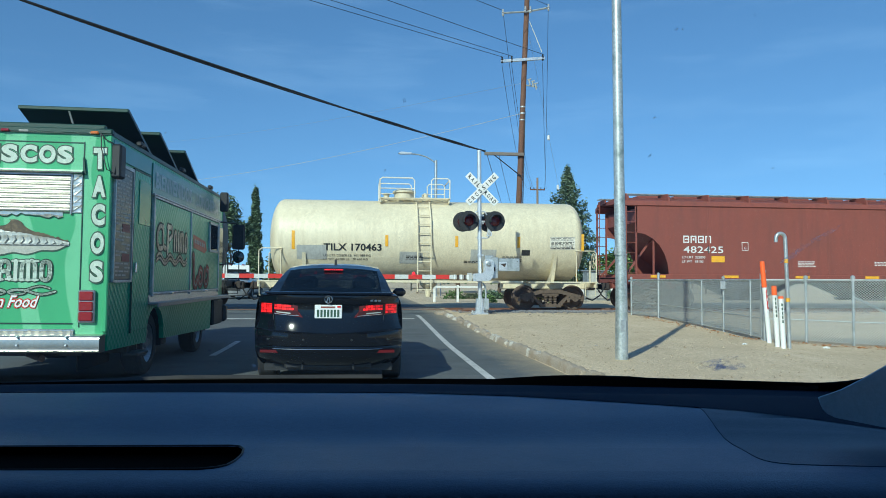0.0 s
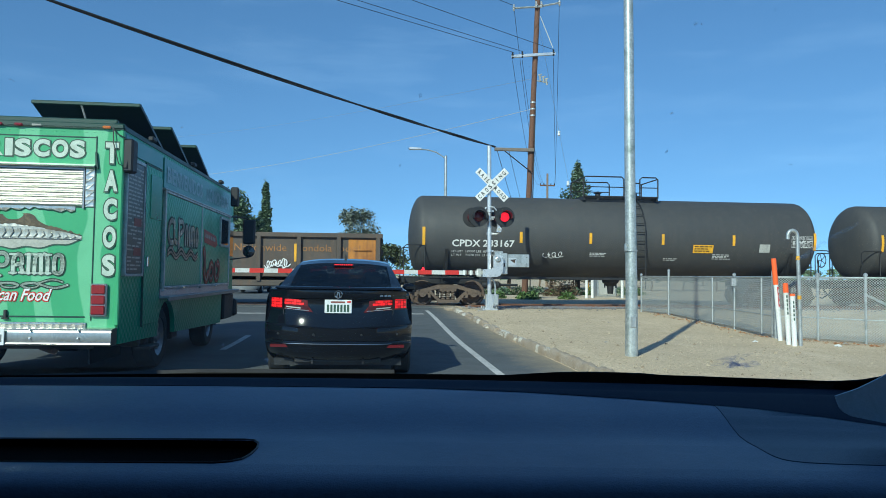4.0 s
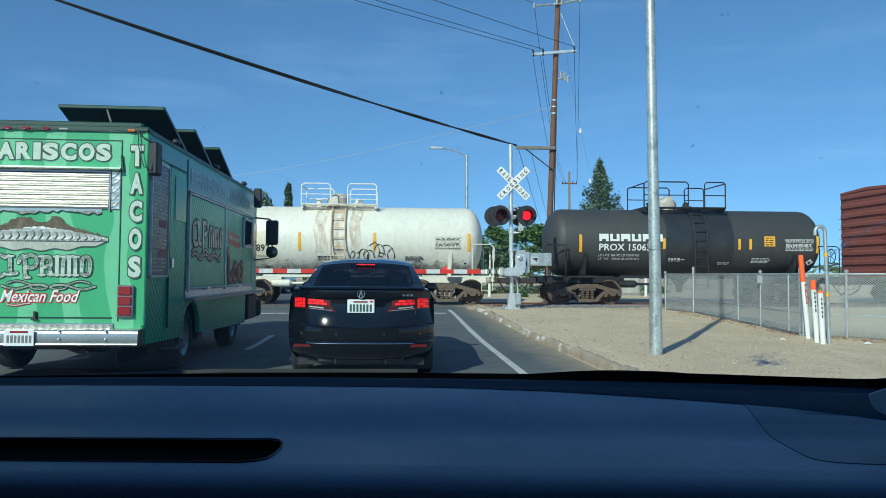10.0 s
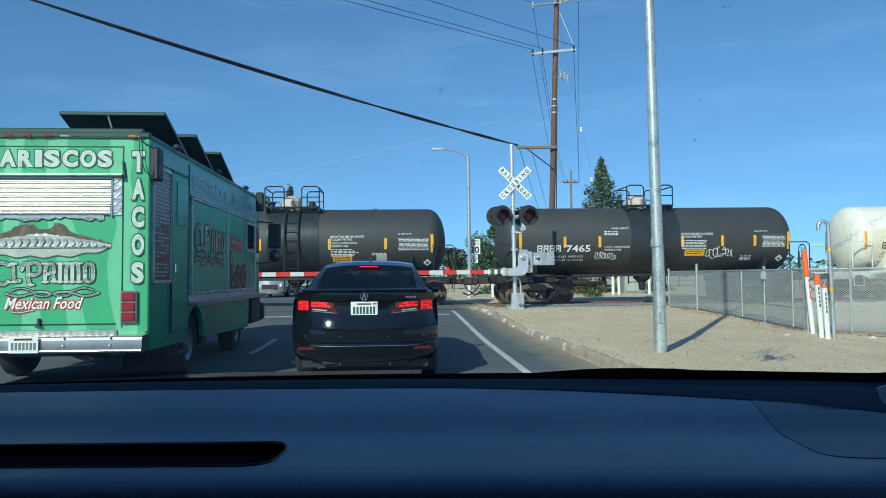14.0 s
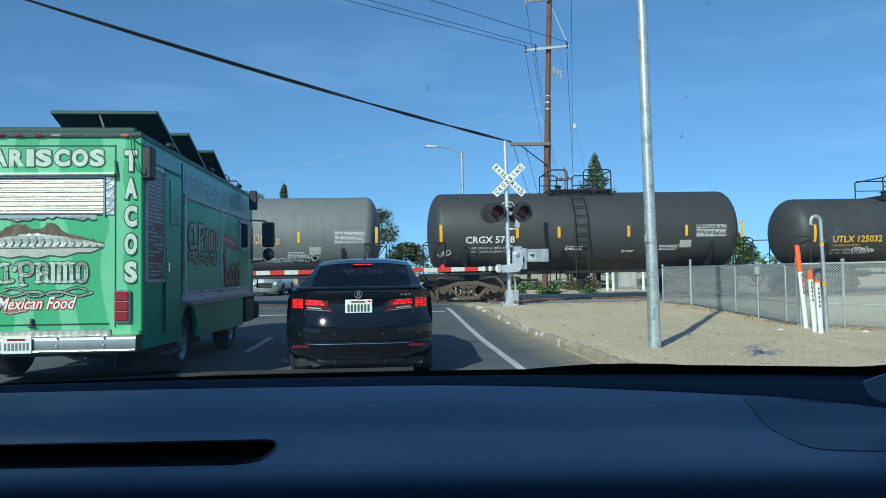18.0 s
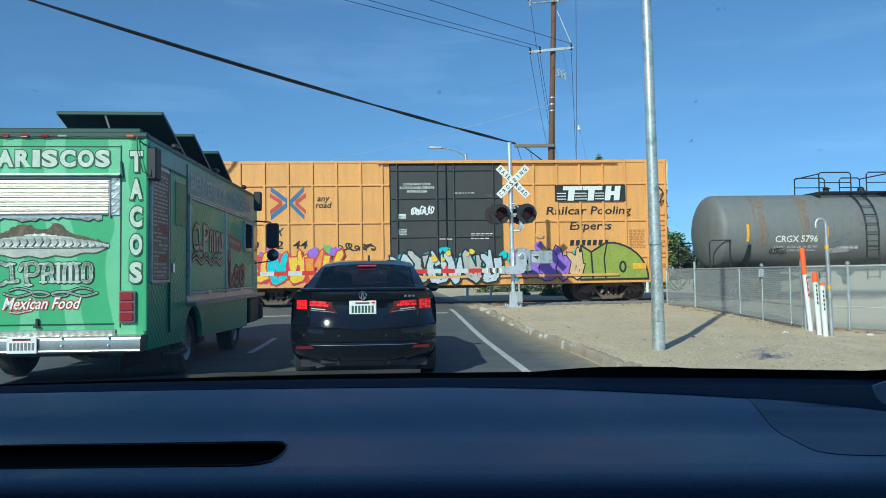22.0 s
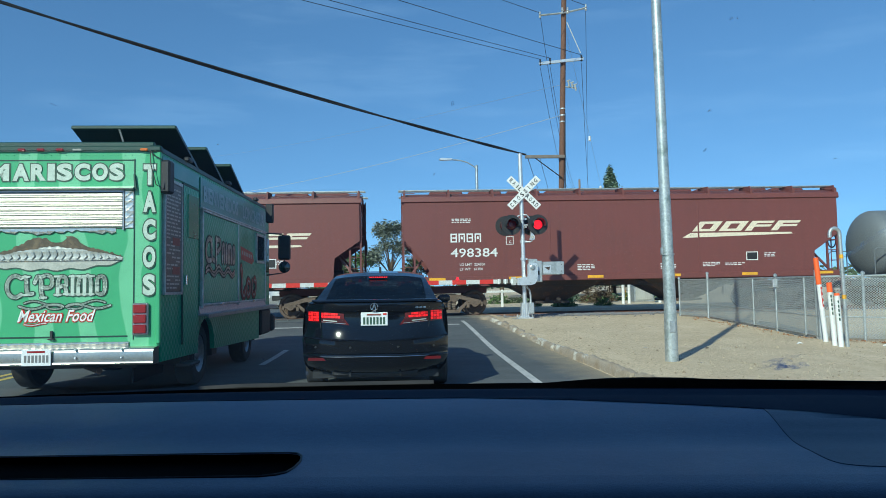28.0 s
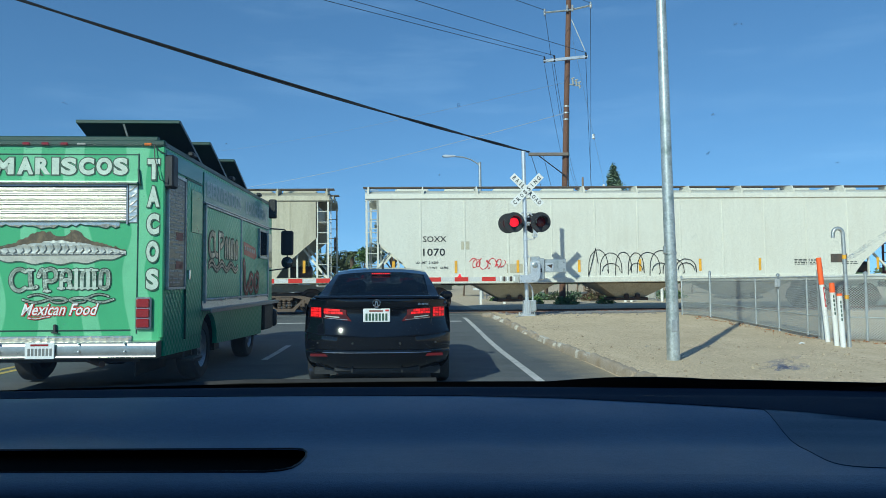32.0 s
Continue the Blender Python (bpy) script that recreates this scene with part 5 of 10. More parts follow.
    if "swoosh" in s:
        u, w, wd = s["swoosh"]
        lean = 0.3
        for k in range(4):
            q0, q1 = u + 0.36 + (wd - 0.36) * k / 4, u + 0.36 + (wd - 0.36) * (k + 0.86) / 4
            g, up = Geo(), stepped(place, step=.0006)
            for (a0, b0, a1, b1) in ((0, 0, 1, .24), (0, .76, 1, 1), (0, 0, .3, 1), (.7, 0, 1, 1)) if k in (0, 1) else ((0, .4, 1, .62), (0, .76, 1, 1), (0, 0, .3, 1)):
                X = lambda a, b: (q0 + (q1 - q0) * a + lean * b, w + 0.34 * b)
                g.add(up([X(a0, b0), X(a1, b0), X(a1, b1), X(a0, b1)]), [(0, 1, 2, 3)])
            part("logo_shape", g, M["logo_cream"], car, angle=0, fix=False)
        part("logo_sweep", Geo().add([place(u, w - 0.22), place(u + wd - 0.15, w - 0.12), place(u + wd - 0.2, w - 0.06), place(u + 0.3, w - 0.05)], [(0, 1, 2, 3)]), M["logo_cream"], car, fix=False)
    for u, w, wd, rows in s.get("print", ()):
        small_print(car, place, u, w, ink, wd, rows, rng)
    for k, (u, w, wd, ht, mat) in enumerate(s.get("patches", ())):
        place = at(0.006 + .002 * k)
        part("placard", Geo().add([place(u, w), place(u + wd, w), place(u + wd, w + ht), place(u, w + ht)], [(0, 1, 2, 3)]), M[mat], car, fix=False)
    for k in range(s.get("strips", 6)):
        u = 0.9 + k * (L - 1.8) / (s.get("strips", 6) - 1)
        if s.get("tall"):
            q = (u, zs + 0.2, 0.09, 0.42)
        else:
            q = (u, zs - 0.09, 0.55, 0.09)
        pl = at(0.09 if not s.get("tall") else 0.014)
        part("reflective_strip", Geo().add([pl(q[0], q[1]), pl(q[0] + q[2], q[1]), pl(q[0] + q[2], q[1] + q[3]), pl(q[0], q[1] + q[3])], [(0, 1, 2, 3)]), M["strip_yellow"], car, "yellow reflective strip", fix=False)
    if "arches" in s:
        # a row of tall sprayed hoops over low ones
        u, w, wd, ht = s["arches"]
        g = Geo()
        for k in range(8):
            a, rr, tall = u + wd * (k + .5) / 8, wd / 8 * rng.uniform(.6, .95), ht * (rng.uniform(.75, 1.0) if k < 6 else .55)
            hoop = [(a - rr * math.cos(q * .349), w + rng.uniform(-.01, .01) + tall * math.sin(q * .349) ** .7) for q in range(10)]
            band(g, at(.008 + .0015 * k), [(a - rr, w - .1 * rng.random())] + hoop + [(a + rr * .9, w + ht * rng.uniform(-.1, .3))], .014)
            if k % 2:
                band(g, at(.02 + .0015 * k), [(a - rr * .8 * math.cos(q * .524), w + ht * (.1 + .3 * math.sin(q * .524))) for q in range(7)], .013)
        band(g, at(.034), [(u - .15, w - .15), (u + .12, w + ht), (u + .2, w + ht * .4)], .014)
        part("graffiti", g, M["spray_black"], car, angle=0, fix=False)
    for u, w, wd, ht, mat, n in s.get("scrawls", ()):
        scrawl(car, place, u, w, wd, ht, M[mat], rng, n, 0.016)
    wheels = bogie(car, -h + 1.6) + bogie(car, h - 1.6)
    MOVING.append((car, (x0 + x1) / 2, wheels))


BROWN_PRINT = ((1.7, 3.28, 0.65, 3), (6.0, 1.65, 0.6, 4), (4.6, 1.55, 0.5, 2), (8.9, 1.65, 0.55, 4), (10.4, 1.65, 0.6, 3), (11.2, 1.62, 0.7, 2), (12.6, 1.95, 0.4, 3))
for spec in (
    dict(seed=31, ends=(9.2, 24.6), body="oxide", ink="white", curved=True, top=4.02, sill=1.25, cut=1.2, rise=1.5, label="weathered red-brown covered hopper car", texts=(("482425", 2.15, 2.05, .24, 1.5), ("C", 4.44, 2.2, .09, None), ("LD LMT  222800", 2.1, 1.85, .09, None), ("LT WT   63100", 2.1, 1.7, .09, None)), bars=((2.15, 2.4, 1.1, .26),),
         print=((6.5, 1.75, .7, 4), (9.5, 1.75, .7, 3), (12, 1.8, .5, 3)), patches=((3.2, 1.72, .5, .22, "strip_yellow"), (4.35, 2.15, .25, .3, "lettering_white"), (4.37, 2.17, .21, .26, "oxide")), ribs=(.2, .5, .8), seams=True),
    dict(seed=32, set_in=.08, straight=True, cut=.95, rise=1.3, ends=(-250.15, -234.8), body="oxide_dark", ink="white", top=4.2, sill=1.3, label="dark red-brown covered hopper car with a slanted white logo", texts=(("498384", 1.65, 2.0, .3, 1.6), ("C", 3.65, 2.45, .09, None), ("LD LMT  224300", 1.95, 1.7, .09, None), ("LT WT   61700", 1.95, 1.54, .09, None)), bars=((1.65, 2.5, 1.1, .3),),
         swoosh=(9.7, 2.75, 4.1), print=BROWN_PRINT, patches=((3.55, 2.4, .26, .28, "lettering_white"), (3.57, 2.42, .22, .24, "oxide_dark"), (11.95, 1.72, .42, .3, "lettering_white"), (11.98, 1.75, .36, .24, "black")), ribs=(.33, .67), seams=True),
    dict(seed=33, set_in=.08, straight=True, ends=(-267.05, -251.5), body="oxide_dark", ink="white", curved=True, top=4.2, sill=1.3, cut=1.0, rise=1.4, label="red-brown covered hopper car with rounded cut-away ends", texts=(("498161", 1.8, 2.0, .3, 1.4), ("C", 4.3, 2.4, .09, None), ("LD LMT  222700", 1.8, 1.7, .09, None), ("LT WT   63300", 1.8, 1.54, .09, None)), bars=((1.8, 2.5, 1.1, .3),),
         swoosh=(9.6, 2.55, 4.1), print=BROWN_PRINT, patches=((4.2, 2.35, .26, .28, "lettering_white"), (4.22, 2.37, .22, .24, "oxide_dark"), (12.2, 1.72, .48, .32, "lettering_white"), (12.23, 1.75, .42, .26, "black"), (7.6, 1.68, .32, .1, "lettering_white")), ribs=(.17, .45, .6), seams=True),
    dict(seed=34, ends=(-287.2, -268.45), body="hopper_white", trim="hopper_white", gate_mat="hopper_beige", walk="gondola", ink="black", top=4.2, sill=1.15, cut=1.3, rise=1.25, tall=True, strips=9, label="off-white covered hopper car with black graffiti", texts=(("SOXX", 1.95, 2.42, .2, .8), ("1070", 1.95, 1.95, .25, .75), ("LD LMT  216200", 1.7, 1.68, .08, None), ("LT WT   66700", 2.1, 1.5, .08, None)),
         print=((6.3, 1.45, .6, 2), (14.9, 1.7, .9, 4), (16.6, 1.6, .6, 2)), patches=((3.25, 2.15, .28, .28, "hopper_beige"), (16.2, 1.6, .6, .3, "gondola"), (4.8, 1.35, .55, .3, "hopper_beige")), arches=(7.75, 1.3, 3.5, .85), scrawls=((3.6, 1.45, 1.1, .45, "spray_red", 4),), ribs=[.1 + .08 * k for k in range(11)], seams=True, gates=(-4.2, 0, 4.2)),
    dict(seed=35, ends=(-305.2, -288.4), body="hopper_beige", trim="hopper_white", gate_mat="hopper_beige", walk="gondola", ink="black", top=4.15, sill=1.2, cut=1.4, rise=1.4, tall=True, label="pale beige covered hopper car", texts=(), ribs=[.08 + .07 * k for k in range(13)], print=((14.0, 1.7, .6, 3),), gates=(-4, 0, 4)),
):
    hopper_car(spec)


def corrugated_end(car, x, s, yw, z0, z1, mat, n=9):
    g = Geo().box(min(x, x - s * 0.05), -yw, z0, max(x, x - s * 0.05), yw, z1)
    for k in range(n):
        z = z0 + (z1 - z0) * (k + 0.5) / n
        g.prism([(x, z - 0.12), (x + s * 0.07, z - 0.05), (x + s * 0.07, z + 0.05), (x, z + 0.12)], "xz", -yw + 0.05, yw - 0.05)
    return part("end_wall", g, mat, car)


def box_frame(car, h, yw, zt, zf, body, trim, seed, end=None):
    """Roof, ends, sills, ladders and couplers of a boxcar."""
    for sx in (-1, 1):
        corrugated_end(car, sx * h, sx, yw - 0.02, zf, zt - 0.05, end or body)
        part("end_sill", Geo().box(min(sx * (h - 3.4), sx * (h + 0.2)), -0.3, 0.72, max(sx * (h - 3.4), sx * (h + 0.2)), 0.3, 1.0, 0.03), M["steel_dark"], car)
        for sy in (-1, 1):
            y = sy * (yw + 0.05)
            g = Geo()
            for k in range(6):
                z = 1.2 + k * 0.36
                g.tube([(sx * (h - 0.08), y - sy * 0.05, z), (sx * (h - 0.08), y, z), (sx * (h - 0.5), y, z), (sx * (h - 0.5), y - sy * 0.05, z)], 0.014, 5)
            for k in range(7):
                z = 0.9 + k * 0.4
                g.tube([(sx * h, sy * (yw - 0.05), z), (sx * (h + 0.14), sy * (yw - 0.05), z), (sx * (h + 0.14), sy * (yw - 0.55), z), (sx * h, sy * (yw - 0.55), z)], 0.014, 5)
            part("ladder", g, body, car)
            part("stirrup_step", Geo().tube([(sx * (h - 0.08), y - sy * .05, 1.0), (sx * (h - 0.08), y - sy * .05, 0.5), (sx * (h - 0.5), y - sy * .05, 0.5), (sx * (h - 0.5), y - sy * .05, 1.0)], 0.018, 5), trim, car)
        coupler(car, sx * (h + 0.15), sx)
    prof = [(-yw - 0.02, zt - 0.12), (-yw - 0.02, zt - 0.03), (0, zt + 0.06), (yw + 0.02, zt - 0.03), (yw + 0.02, zt - 0.12), (0, zt - 0.05)]
    part("roof", Geo().prism(prof, "yz", -h - 0.03, h + 0.03), body, car)
    g = Geo()
    for k in range(15):
        x = -h + 2 * h * (k + 0.5) / 15
        g.prism([(-yw, zt - 0.02), (0, zt + 0.1), (yw, zt - 0.02), (0, zt + 0.05)], "yz", x - 0.05, x + 0.05)
    part("roof_rib", g, M["galv"], car)
    for sy in (-1, 1):
        part("side_sill", Geo().box(-h, sy * yw - 0.04, zf - 0.3, h, sy * yw + 0.04, zf + 0.02, 0.015), trim, car)
    part("underframe", Geo().box(-h + 1, -0.35, 0.6, h - 1, 0.35, 0.95).box(-1.4, -1.2, 0.55, 1.4, 1.2, 0.9), M["steel_dark"], car)


def red_boxcar():
    x0, x1 = -71.4, -53.1
    car, L = railcar("boxcar", "faded red boxcar with sprayed graffiti along its lower side", x0, x1, "boxcar")
    h, yw, zt, zf, rng = L / 2, 1.57, 4.36, 0.98, random.Random(6)
    body = M["oxide"]
    box_frame(car, h, yw, zt, zf, body, body, 6)
    d0, d1 = 7.6, 12.25      # the door opening, from the trailing end
    for sy in (-1, 1):
        for a, b in ((0, d0), (d1, L)):
            part("side_panel", Geo().box(a - h, sy * (yw - 0.05), zf, b - h, sy * yw, zt - 0.06), body, car)
        for x in [0.06, 1.2, 2.5, 3.95, 5.2, 6.6, 13.5, 14.9, 16.3, 17.3, L - 0.06]:
            part("rib", Geo().box(x - h - 0.05, sy * yw - 0.035, zf + 0.02, x - h + 0.05, sy * yw + 0.035, zt - 0.1, 0.02), body, car)
        for k in range(2):
            a = d0 + k * 2.33
            dr = part("door", Geo().box(a - h + 0.03, sy * (yw - 0.03), zf + 0.08, a - h + 2.3, sy * (yw + 0.03), zt - 0.25, 0.02), body, car)
            y = sy * (yw + 0.05)
            for q in range(5):
                z = zf + 0.25 + q * 0.62
                part("door_bar", Geo().box(a - h + 0.06, y - 0.025, z, a - h + 2.26, y + 0.025, z + 0.08, 0.015), body, dr)
            for xx in (0.35, 1.95):
                part("lock_rod", Geo().cyl((a - h + xx, y + sy * 0.03, zf - 0.1), (a - h + xx, y + sy * 0.03, zt - 0.2), 0.03, 8), body, dr)
        part("door_track", Geo().box(d0 - h - 2.4, sy * (yw + 0.08) - 0.03, zt - 0.2, d1 - h + 2.4, sy * (yw + 0.08) + 0.03, zt - 0.12), M["oxide_dark"], car)
        part("door_track", Geo().box(d0 - h - 2.4, sy * (yw + 0.08) - 0.03, zf - 0.02, d1 - h + 2.4, sy * (yw + 0.08) + 0.03, zf + 0.05), M["oxide_dark"], car)

    def at(lift):
        return lambda u, w: (u - h, -yw - lift, w)
    pl = at(0.008)
    ink = M["lettering_white"]
    for t, u, w, ht in (("AT", 1.45, 2.28, .22), ("SF", 2.5, 2.28, .22), ("621", 1.4, 1.85, .22), ("579", 2.5, 1.85, .22), ("2012", 1.35, 1.5, .15)):
        lettering(t, ink, car, lambda a, b: pl(u + a, w + b), ht, bold=0.03)
    pd = at(0.036)
    for i, t in enumerate(("CLOSE & LOCK", "DOORS BEFORE", "MOVING CAR")):
        lettering(t, ink, car, lambda a, b: pd(10.75 + a, 3.85 - i * .14 + b), .09)
    small_print(car, pl, 2.4, 1.45, ink, .5, 4, rng)
    for a0, b0, z1 in ((.2, 2.9, 1.45), (6.9, 9.4, 1.35)):
        cloud(car, at(.003), a0, 1.05, b0 - a0, z1 - 1.05, M["spray_cream"], rng, 16, .2)
    part("graffiti", Geo().add([at(.0035)(a, b) for a, b in ((8.0, .97), (L - .1, .97), (L - .1, 1.14), (12.6, 1.2), (8.0, 1.12))], [(0, 1, 2, 3, 4)]), M["spray_cream"], car, fix=False)
    cloud(car, at(.004), 4.7, 1.9, .9, .2, M["spray_navy"], rng, 6, .22)
    piece(car, at, "SPORT", 3.1, .95, 3.7, 1.36, [M["spray_tan"], M["spray_sky"], M["spray_sky"], M["spray_sky"], M["spray_teal"]], M["spray_white"], .07, .06)
    cloud(car, at(.004), 12.5, 1.72, 5.0, .3, M["spray_sage"], rng, 15, .17)
    blades(car, lambda l: at(.006 + l), 12.3, 1.0, 2.7, .85, [M["spray_khaki"], M["spray_moss"], M["spray_khaki"]], M["spray_cream"], rng, 5, .03, M["spray_moss"])
    blades(car, lambda l: at(.006 + l), 15.1, 1.0, 2.5, .9, [M["spray_ice"], M["patch_grey"], M["spray_ice"]], M["spray_white"], rng, 4, .03, M["spray_navy"])
    blades(car, lambda l: at(.003 + l), 9.6, 1.0, 2.6, .6, [M["spray_cream"], M["oxide"], M["spray_khaki"]], M["spray_tan"], rng, 6, .02, M["spray_navy"])
    part("placard", Geo().add([at(.03)(a, b) for a, b in ((14.85, 1.3), (15.55, 1.3), (15.55, 1.85), (14.85, 1.85))], [(0, 1, 2, 3)]), body, car, fix=False)
    part("placard", Geo().add([at(.034)(a, b) for a, b in ((14.98, 1.42), (15.42, 1.42), (15.42, 1.74), (14.98, 1.74))], [(0, 1, 2, 3)]), ink, car, fix=False)
    for a in (15.04, 15.23):
        part("placard", Geo().add([at(.037)(a, 1.5), at(.037)(a + .14, 1.5), at(.037)(a + .14, 1.68), at(.037)(a, 1.68)], [(0, 1, 2, 3)]), M["lettering_black"], car, fix=False)
    for t, u, w, ht, wd in (("SPORT", 7.75, 2.75, .36, 1.3), ("APG", 8.45, 2.3, .2, .5)):
        lettering(t, M["spray_cream"], car, lambda a, b: at(.044)(u + a, w + b), ht, wd, slant=.25, bold=.035, name="graffiti")
    scrawl(car, at(0.06), 10.4, 2.3, 1.4, .8, M["spray_cream"], rng, 5, .018)
    scrawl(car, at(0.06), 10.5, 1.75, 1.0, .5, M["spray_cream"], rng, 4, .018)
    scrawl(car, at(0.06), 7.9, 3.25, 1.5, .7, M["spray_sage"], rng, 4, .09)
    scrawl(car, pl, 17.0, 3.45, 1.0, .45, M["spray_cream"], rng, 4, .02)
    lettering("LIVES", M["spray_cream"], car, lambda a, b: at(.04)(17.0 + a, 2.98 + b), .34, .95, slant=.15, bold=0, name="graffiti")
    scrawl(car, pl, 17.1, 1.95, .8, .4, M["spray_cream"], rng, 4, .018)
    scrawl(car, pl, 6.5, 2.5, .8, .35, M["spray_cream"], rng, 4, .02)
    part("sill_patch", Geo().add([at(0.045)(0.8, .72), at(0.045)(1.7, .72), at(0.045)(1.7, .95), at(0.045)(0.8, .95)], [(0, 1, 2, 3)]), M["strip_yellow"], car, fix=False)
    wheels = bogie(car, -h + 2.0) + bogie(car, h - 2.0)
    MOVING.append((car, (x0 + x1) / 2, wheels))


red_boxcar()


def yellow_boxcar():
    x0, x1 = -202.4, -186.96
    car, L = railcar("boxcar", "tall orange-yellow boxcar with black doors and bright graffiti", x0, x1, "boxcar")
    h, yw, zt, zf, rng = L / 2, 1.57, 4.95, 0.95, random.Random(16)
    body = M["box_yellow"]
    box_frame(car, h, yw, zt, zf, body, body, 16, M["box_end"])
    for sx in (-1, 1):
        header = part("end_header", Geo().box(min(sx * h, sx * (h + .085)), -yw + .02, zt - .42, max(sx * h, sx * (h + .085)), yw - .02, zt - .07, .01), M["tank_cream"], car, "dirty cream top strip of the car end")
        for k, (y0, y1) in enumerate(((-1.35, -.62), (-.3, .12), (.2, .5))):
            part("print_bar", Geo().box(min(sx * (h + .084), sx * (h + .088)), y0, zt - .29, max(sx * (h + .084), sx * (h + .088)), y1, zt - .22), M["lettering_black"], header)
        for sy in (-1, 1):
            part("corner_post", Geo().box(min(sx * (h - .02), sx * (h + .06)), sy * (yw - .05) - .045, zt - 1.1, max(sx * (h - .02), sx * (h + .06)), sy * (yw - .05) + .045, zt - .08, .01), M["tank_cream"], car)
    d0, d1 = 5.8, 9.65
    for sy in (-1, 1):
        for a, b in ((0, d0), (d1, L)):
            part("side_panel", Geo().box(a - h, sy * (yw - 0.05), zf, b - h, sy * yw, zt - 0.06), body, car)
        for x in [0.06, .82, 1.62, 2.41, 3.21, 4.02, 4.83, 5.55, 9.97, 10.74, 11.56, 12.36, 13.17, 13.96, 14.72, L - 0.06]:
            part("rib", Geo().box(x - h - 0.036, sy * yw - 0.05, zf + 0.02, x - h + 0.036, sy * yw + 0.05, zt - 0.08, 0.012), body, car)
        for z in (1.5, 2.77, 4.05):
            for a, b in ((0, d0), (d1, L)):
                part("belt_rail", Geo().box(a - h, sy * yw - 0.045, z, b - h, sy * yw + 0.045, z + 0.07, 0.015), body, car)
        part("door_recess", Geo().box(d0 - h - .02, sy * (yw - .1), zf, d1 - h + .02, sy * (yw - .06), zt - .1), M["tank_deep_black"], car)
        for k in range(2):
            a = d0 + k * 1.93
            dr = part("door", Geo().box(a - h + 0.02, sy * (yw - 0.03), zf + 0.05, a - h + 1.91, sy * (yw + 0.04), zt - 0.2, 0.02), M["tank_deep_black"], car, "black plug door")
            y = sy * (yw + 0.06)
            for z in (1.25, 2.28, 2.86, 3.6, 4.55):
                part("door_bar", Geo().box(a - h + 0.05, y - 0.02, z, a - h + 1.88, y + 0.02, z + 0.06, 0.01), M["tank_deep_black"], dr)
            for xx in (0.25, 1.6):
                part("lock_rod", Geo().cyl((a - h + xx, y + sy * 0.03, zf - 0.1), (a - h + xx, y + sy * 0.03, zt - 0.15), 0.025, 8), M["tank_deep_black"], dr)
        part("door_track", Geo().box(d0 - h - 0.4, sy * (yw + 0.09) - 0.03, zt - 0.14, d1 - h + 4.0, sy * (yw + 0.09) + 0.03, zt - 0.07), body, car)
        part("door_track", Geo().box(d0 - h - 0.4, sy * (yw + 0.09) - 0.03, zf - 0.05, d1 - h + 4.0, sy * (yw + 0.09) + 0.03, zf + 0.03), body, car)

    def at(lift):
        return lambda u, w: (u - h, -yw - lift, w)
    pl, pd = at(0.034), at(0.05)
    black = M["lettering_black"]
    pt = at(.012)
    for t, u, w, ht, wd in (("next", .87, 3.53, .2, .47), ("load", .92, 3.32, .2, .48), ("any", 3.36, 3.56, .2, .4), ("road", 3.31, 3.33, .2, .5), ("FB", .93, 2.4, .27, .44), ("OX", 1.73, 2.4, .27, .47), ("50", .93, 1.97, .27, .47), ("52", 1.73, 1.97, .27, .48), ("44", 2.53, 1.97, .27, .48)):
        lettering(t, black, car, lambda a, b: pt(u + a, w + b), ht, wd, slant=.2, bold=0.02)
    for t, u, w, wd in (("Railcar", 11.17, 3.03, 1.4), ("Pooling", 12.72, 3.03, 1.42), ("Experts", 11.98, 2.5, 1.45)):
        lettering(t, black, car, lambda a, b: pt(u + a, w + b), .28, wd, slant=.18, bold=0.02)
    for i, (t, u, wd) in enumerate((("CLOSE AND LOCK", .12, .93), ("BOTH DOORS BEFORE", 0, 1.17), ("MOVING CAR", .25, .68))):
        lettering(t, M["lettering_white"], car, lambda a, b: at(.046)(6.15 + u + a, 4.07 - i * .125 + b), .085, wd, bold=.02)
    # two chevrons tip to tip, blue outside and red inside
    for mat, legs, thick in (("mark_blue", (((1.82, 3.98), (2.44, 3.51), (1.82, 3.02)), ((2.93, 3.98), (2.45, 3.51), (2.93, 3.02))), .085), ("mark_red", (((1.8, 3.77), (2.2, 3.51), (1.8, 3.2)), ((2.98, 3.77), (2.64, 3.51), (2.98, 3.2))), .07)):
        g, up = Geo(), stepped(at(.012 if mat == "mark_blue" else .014))
        for (ax, az), (bx, bz), (cx, cz) in legs:
            for ex, ez in ((ax, az), (cx, cz)):
                g.add(up([(ex, ez - thick), (bx, bz - thick), (bx, bz + thick), (ex, ez + thick)]), [(0, 1, 2, 3)])
        part("logo_shape", g, M[mat], car, angle=0, fix=False)
    for k in range(7):
        part("logo_shape", Geo().add([pt(11.97 + k * .2, 1.95), pt(12.1 + k * .2, 1.95), pt(12.13 + k * .2, 2.14), pt(12.0 + k * .2, 2.14)], [(0, 1, 2, 3)]), black, car, fix=False)
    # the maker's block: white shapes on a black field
    part("logo_field", Geo().add([at(.0565)(11.48, 3.47), at(.0565)(13.96, 3.47), at(.0565)(13.96, 4.04), at(.0565)(11.48, 4.04)], [(0, 1, 2, 3)]), black, car, fix=False)
    p2 = at(0.0605)
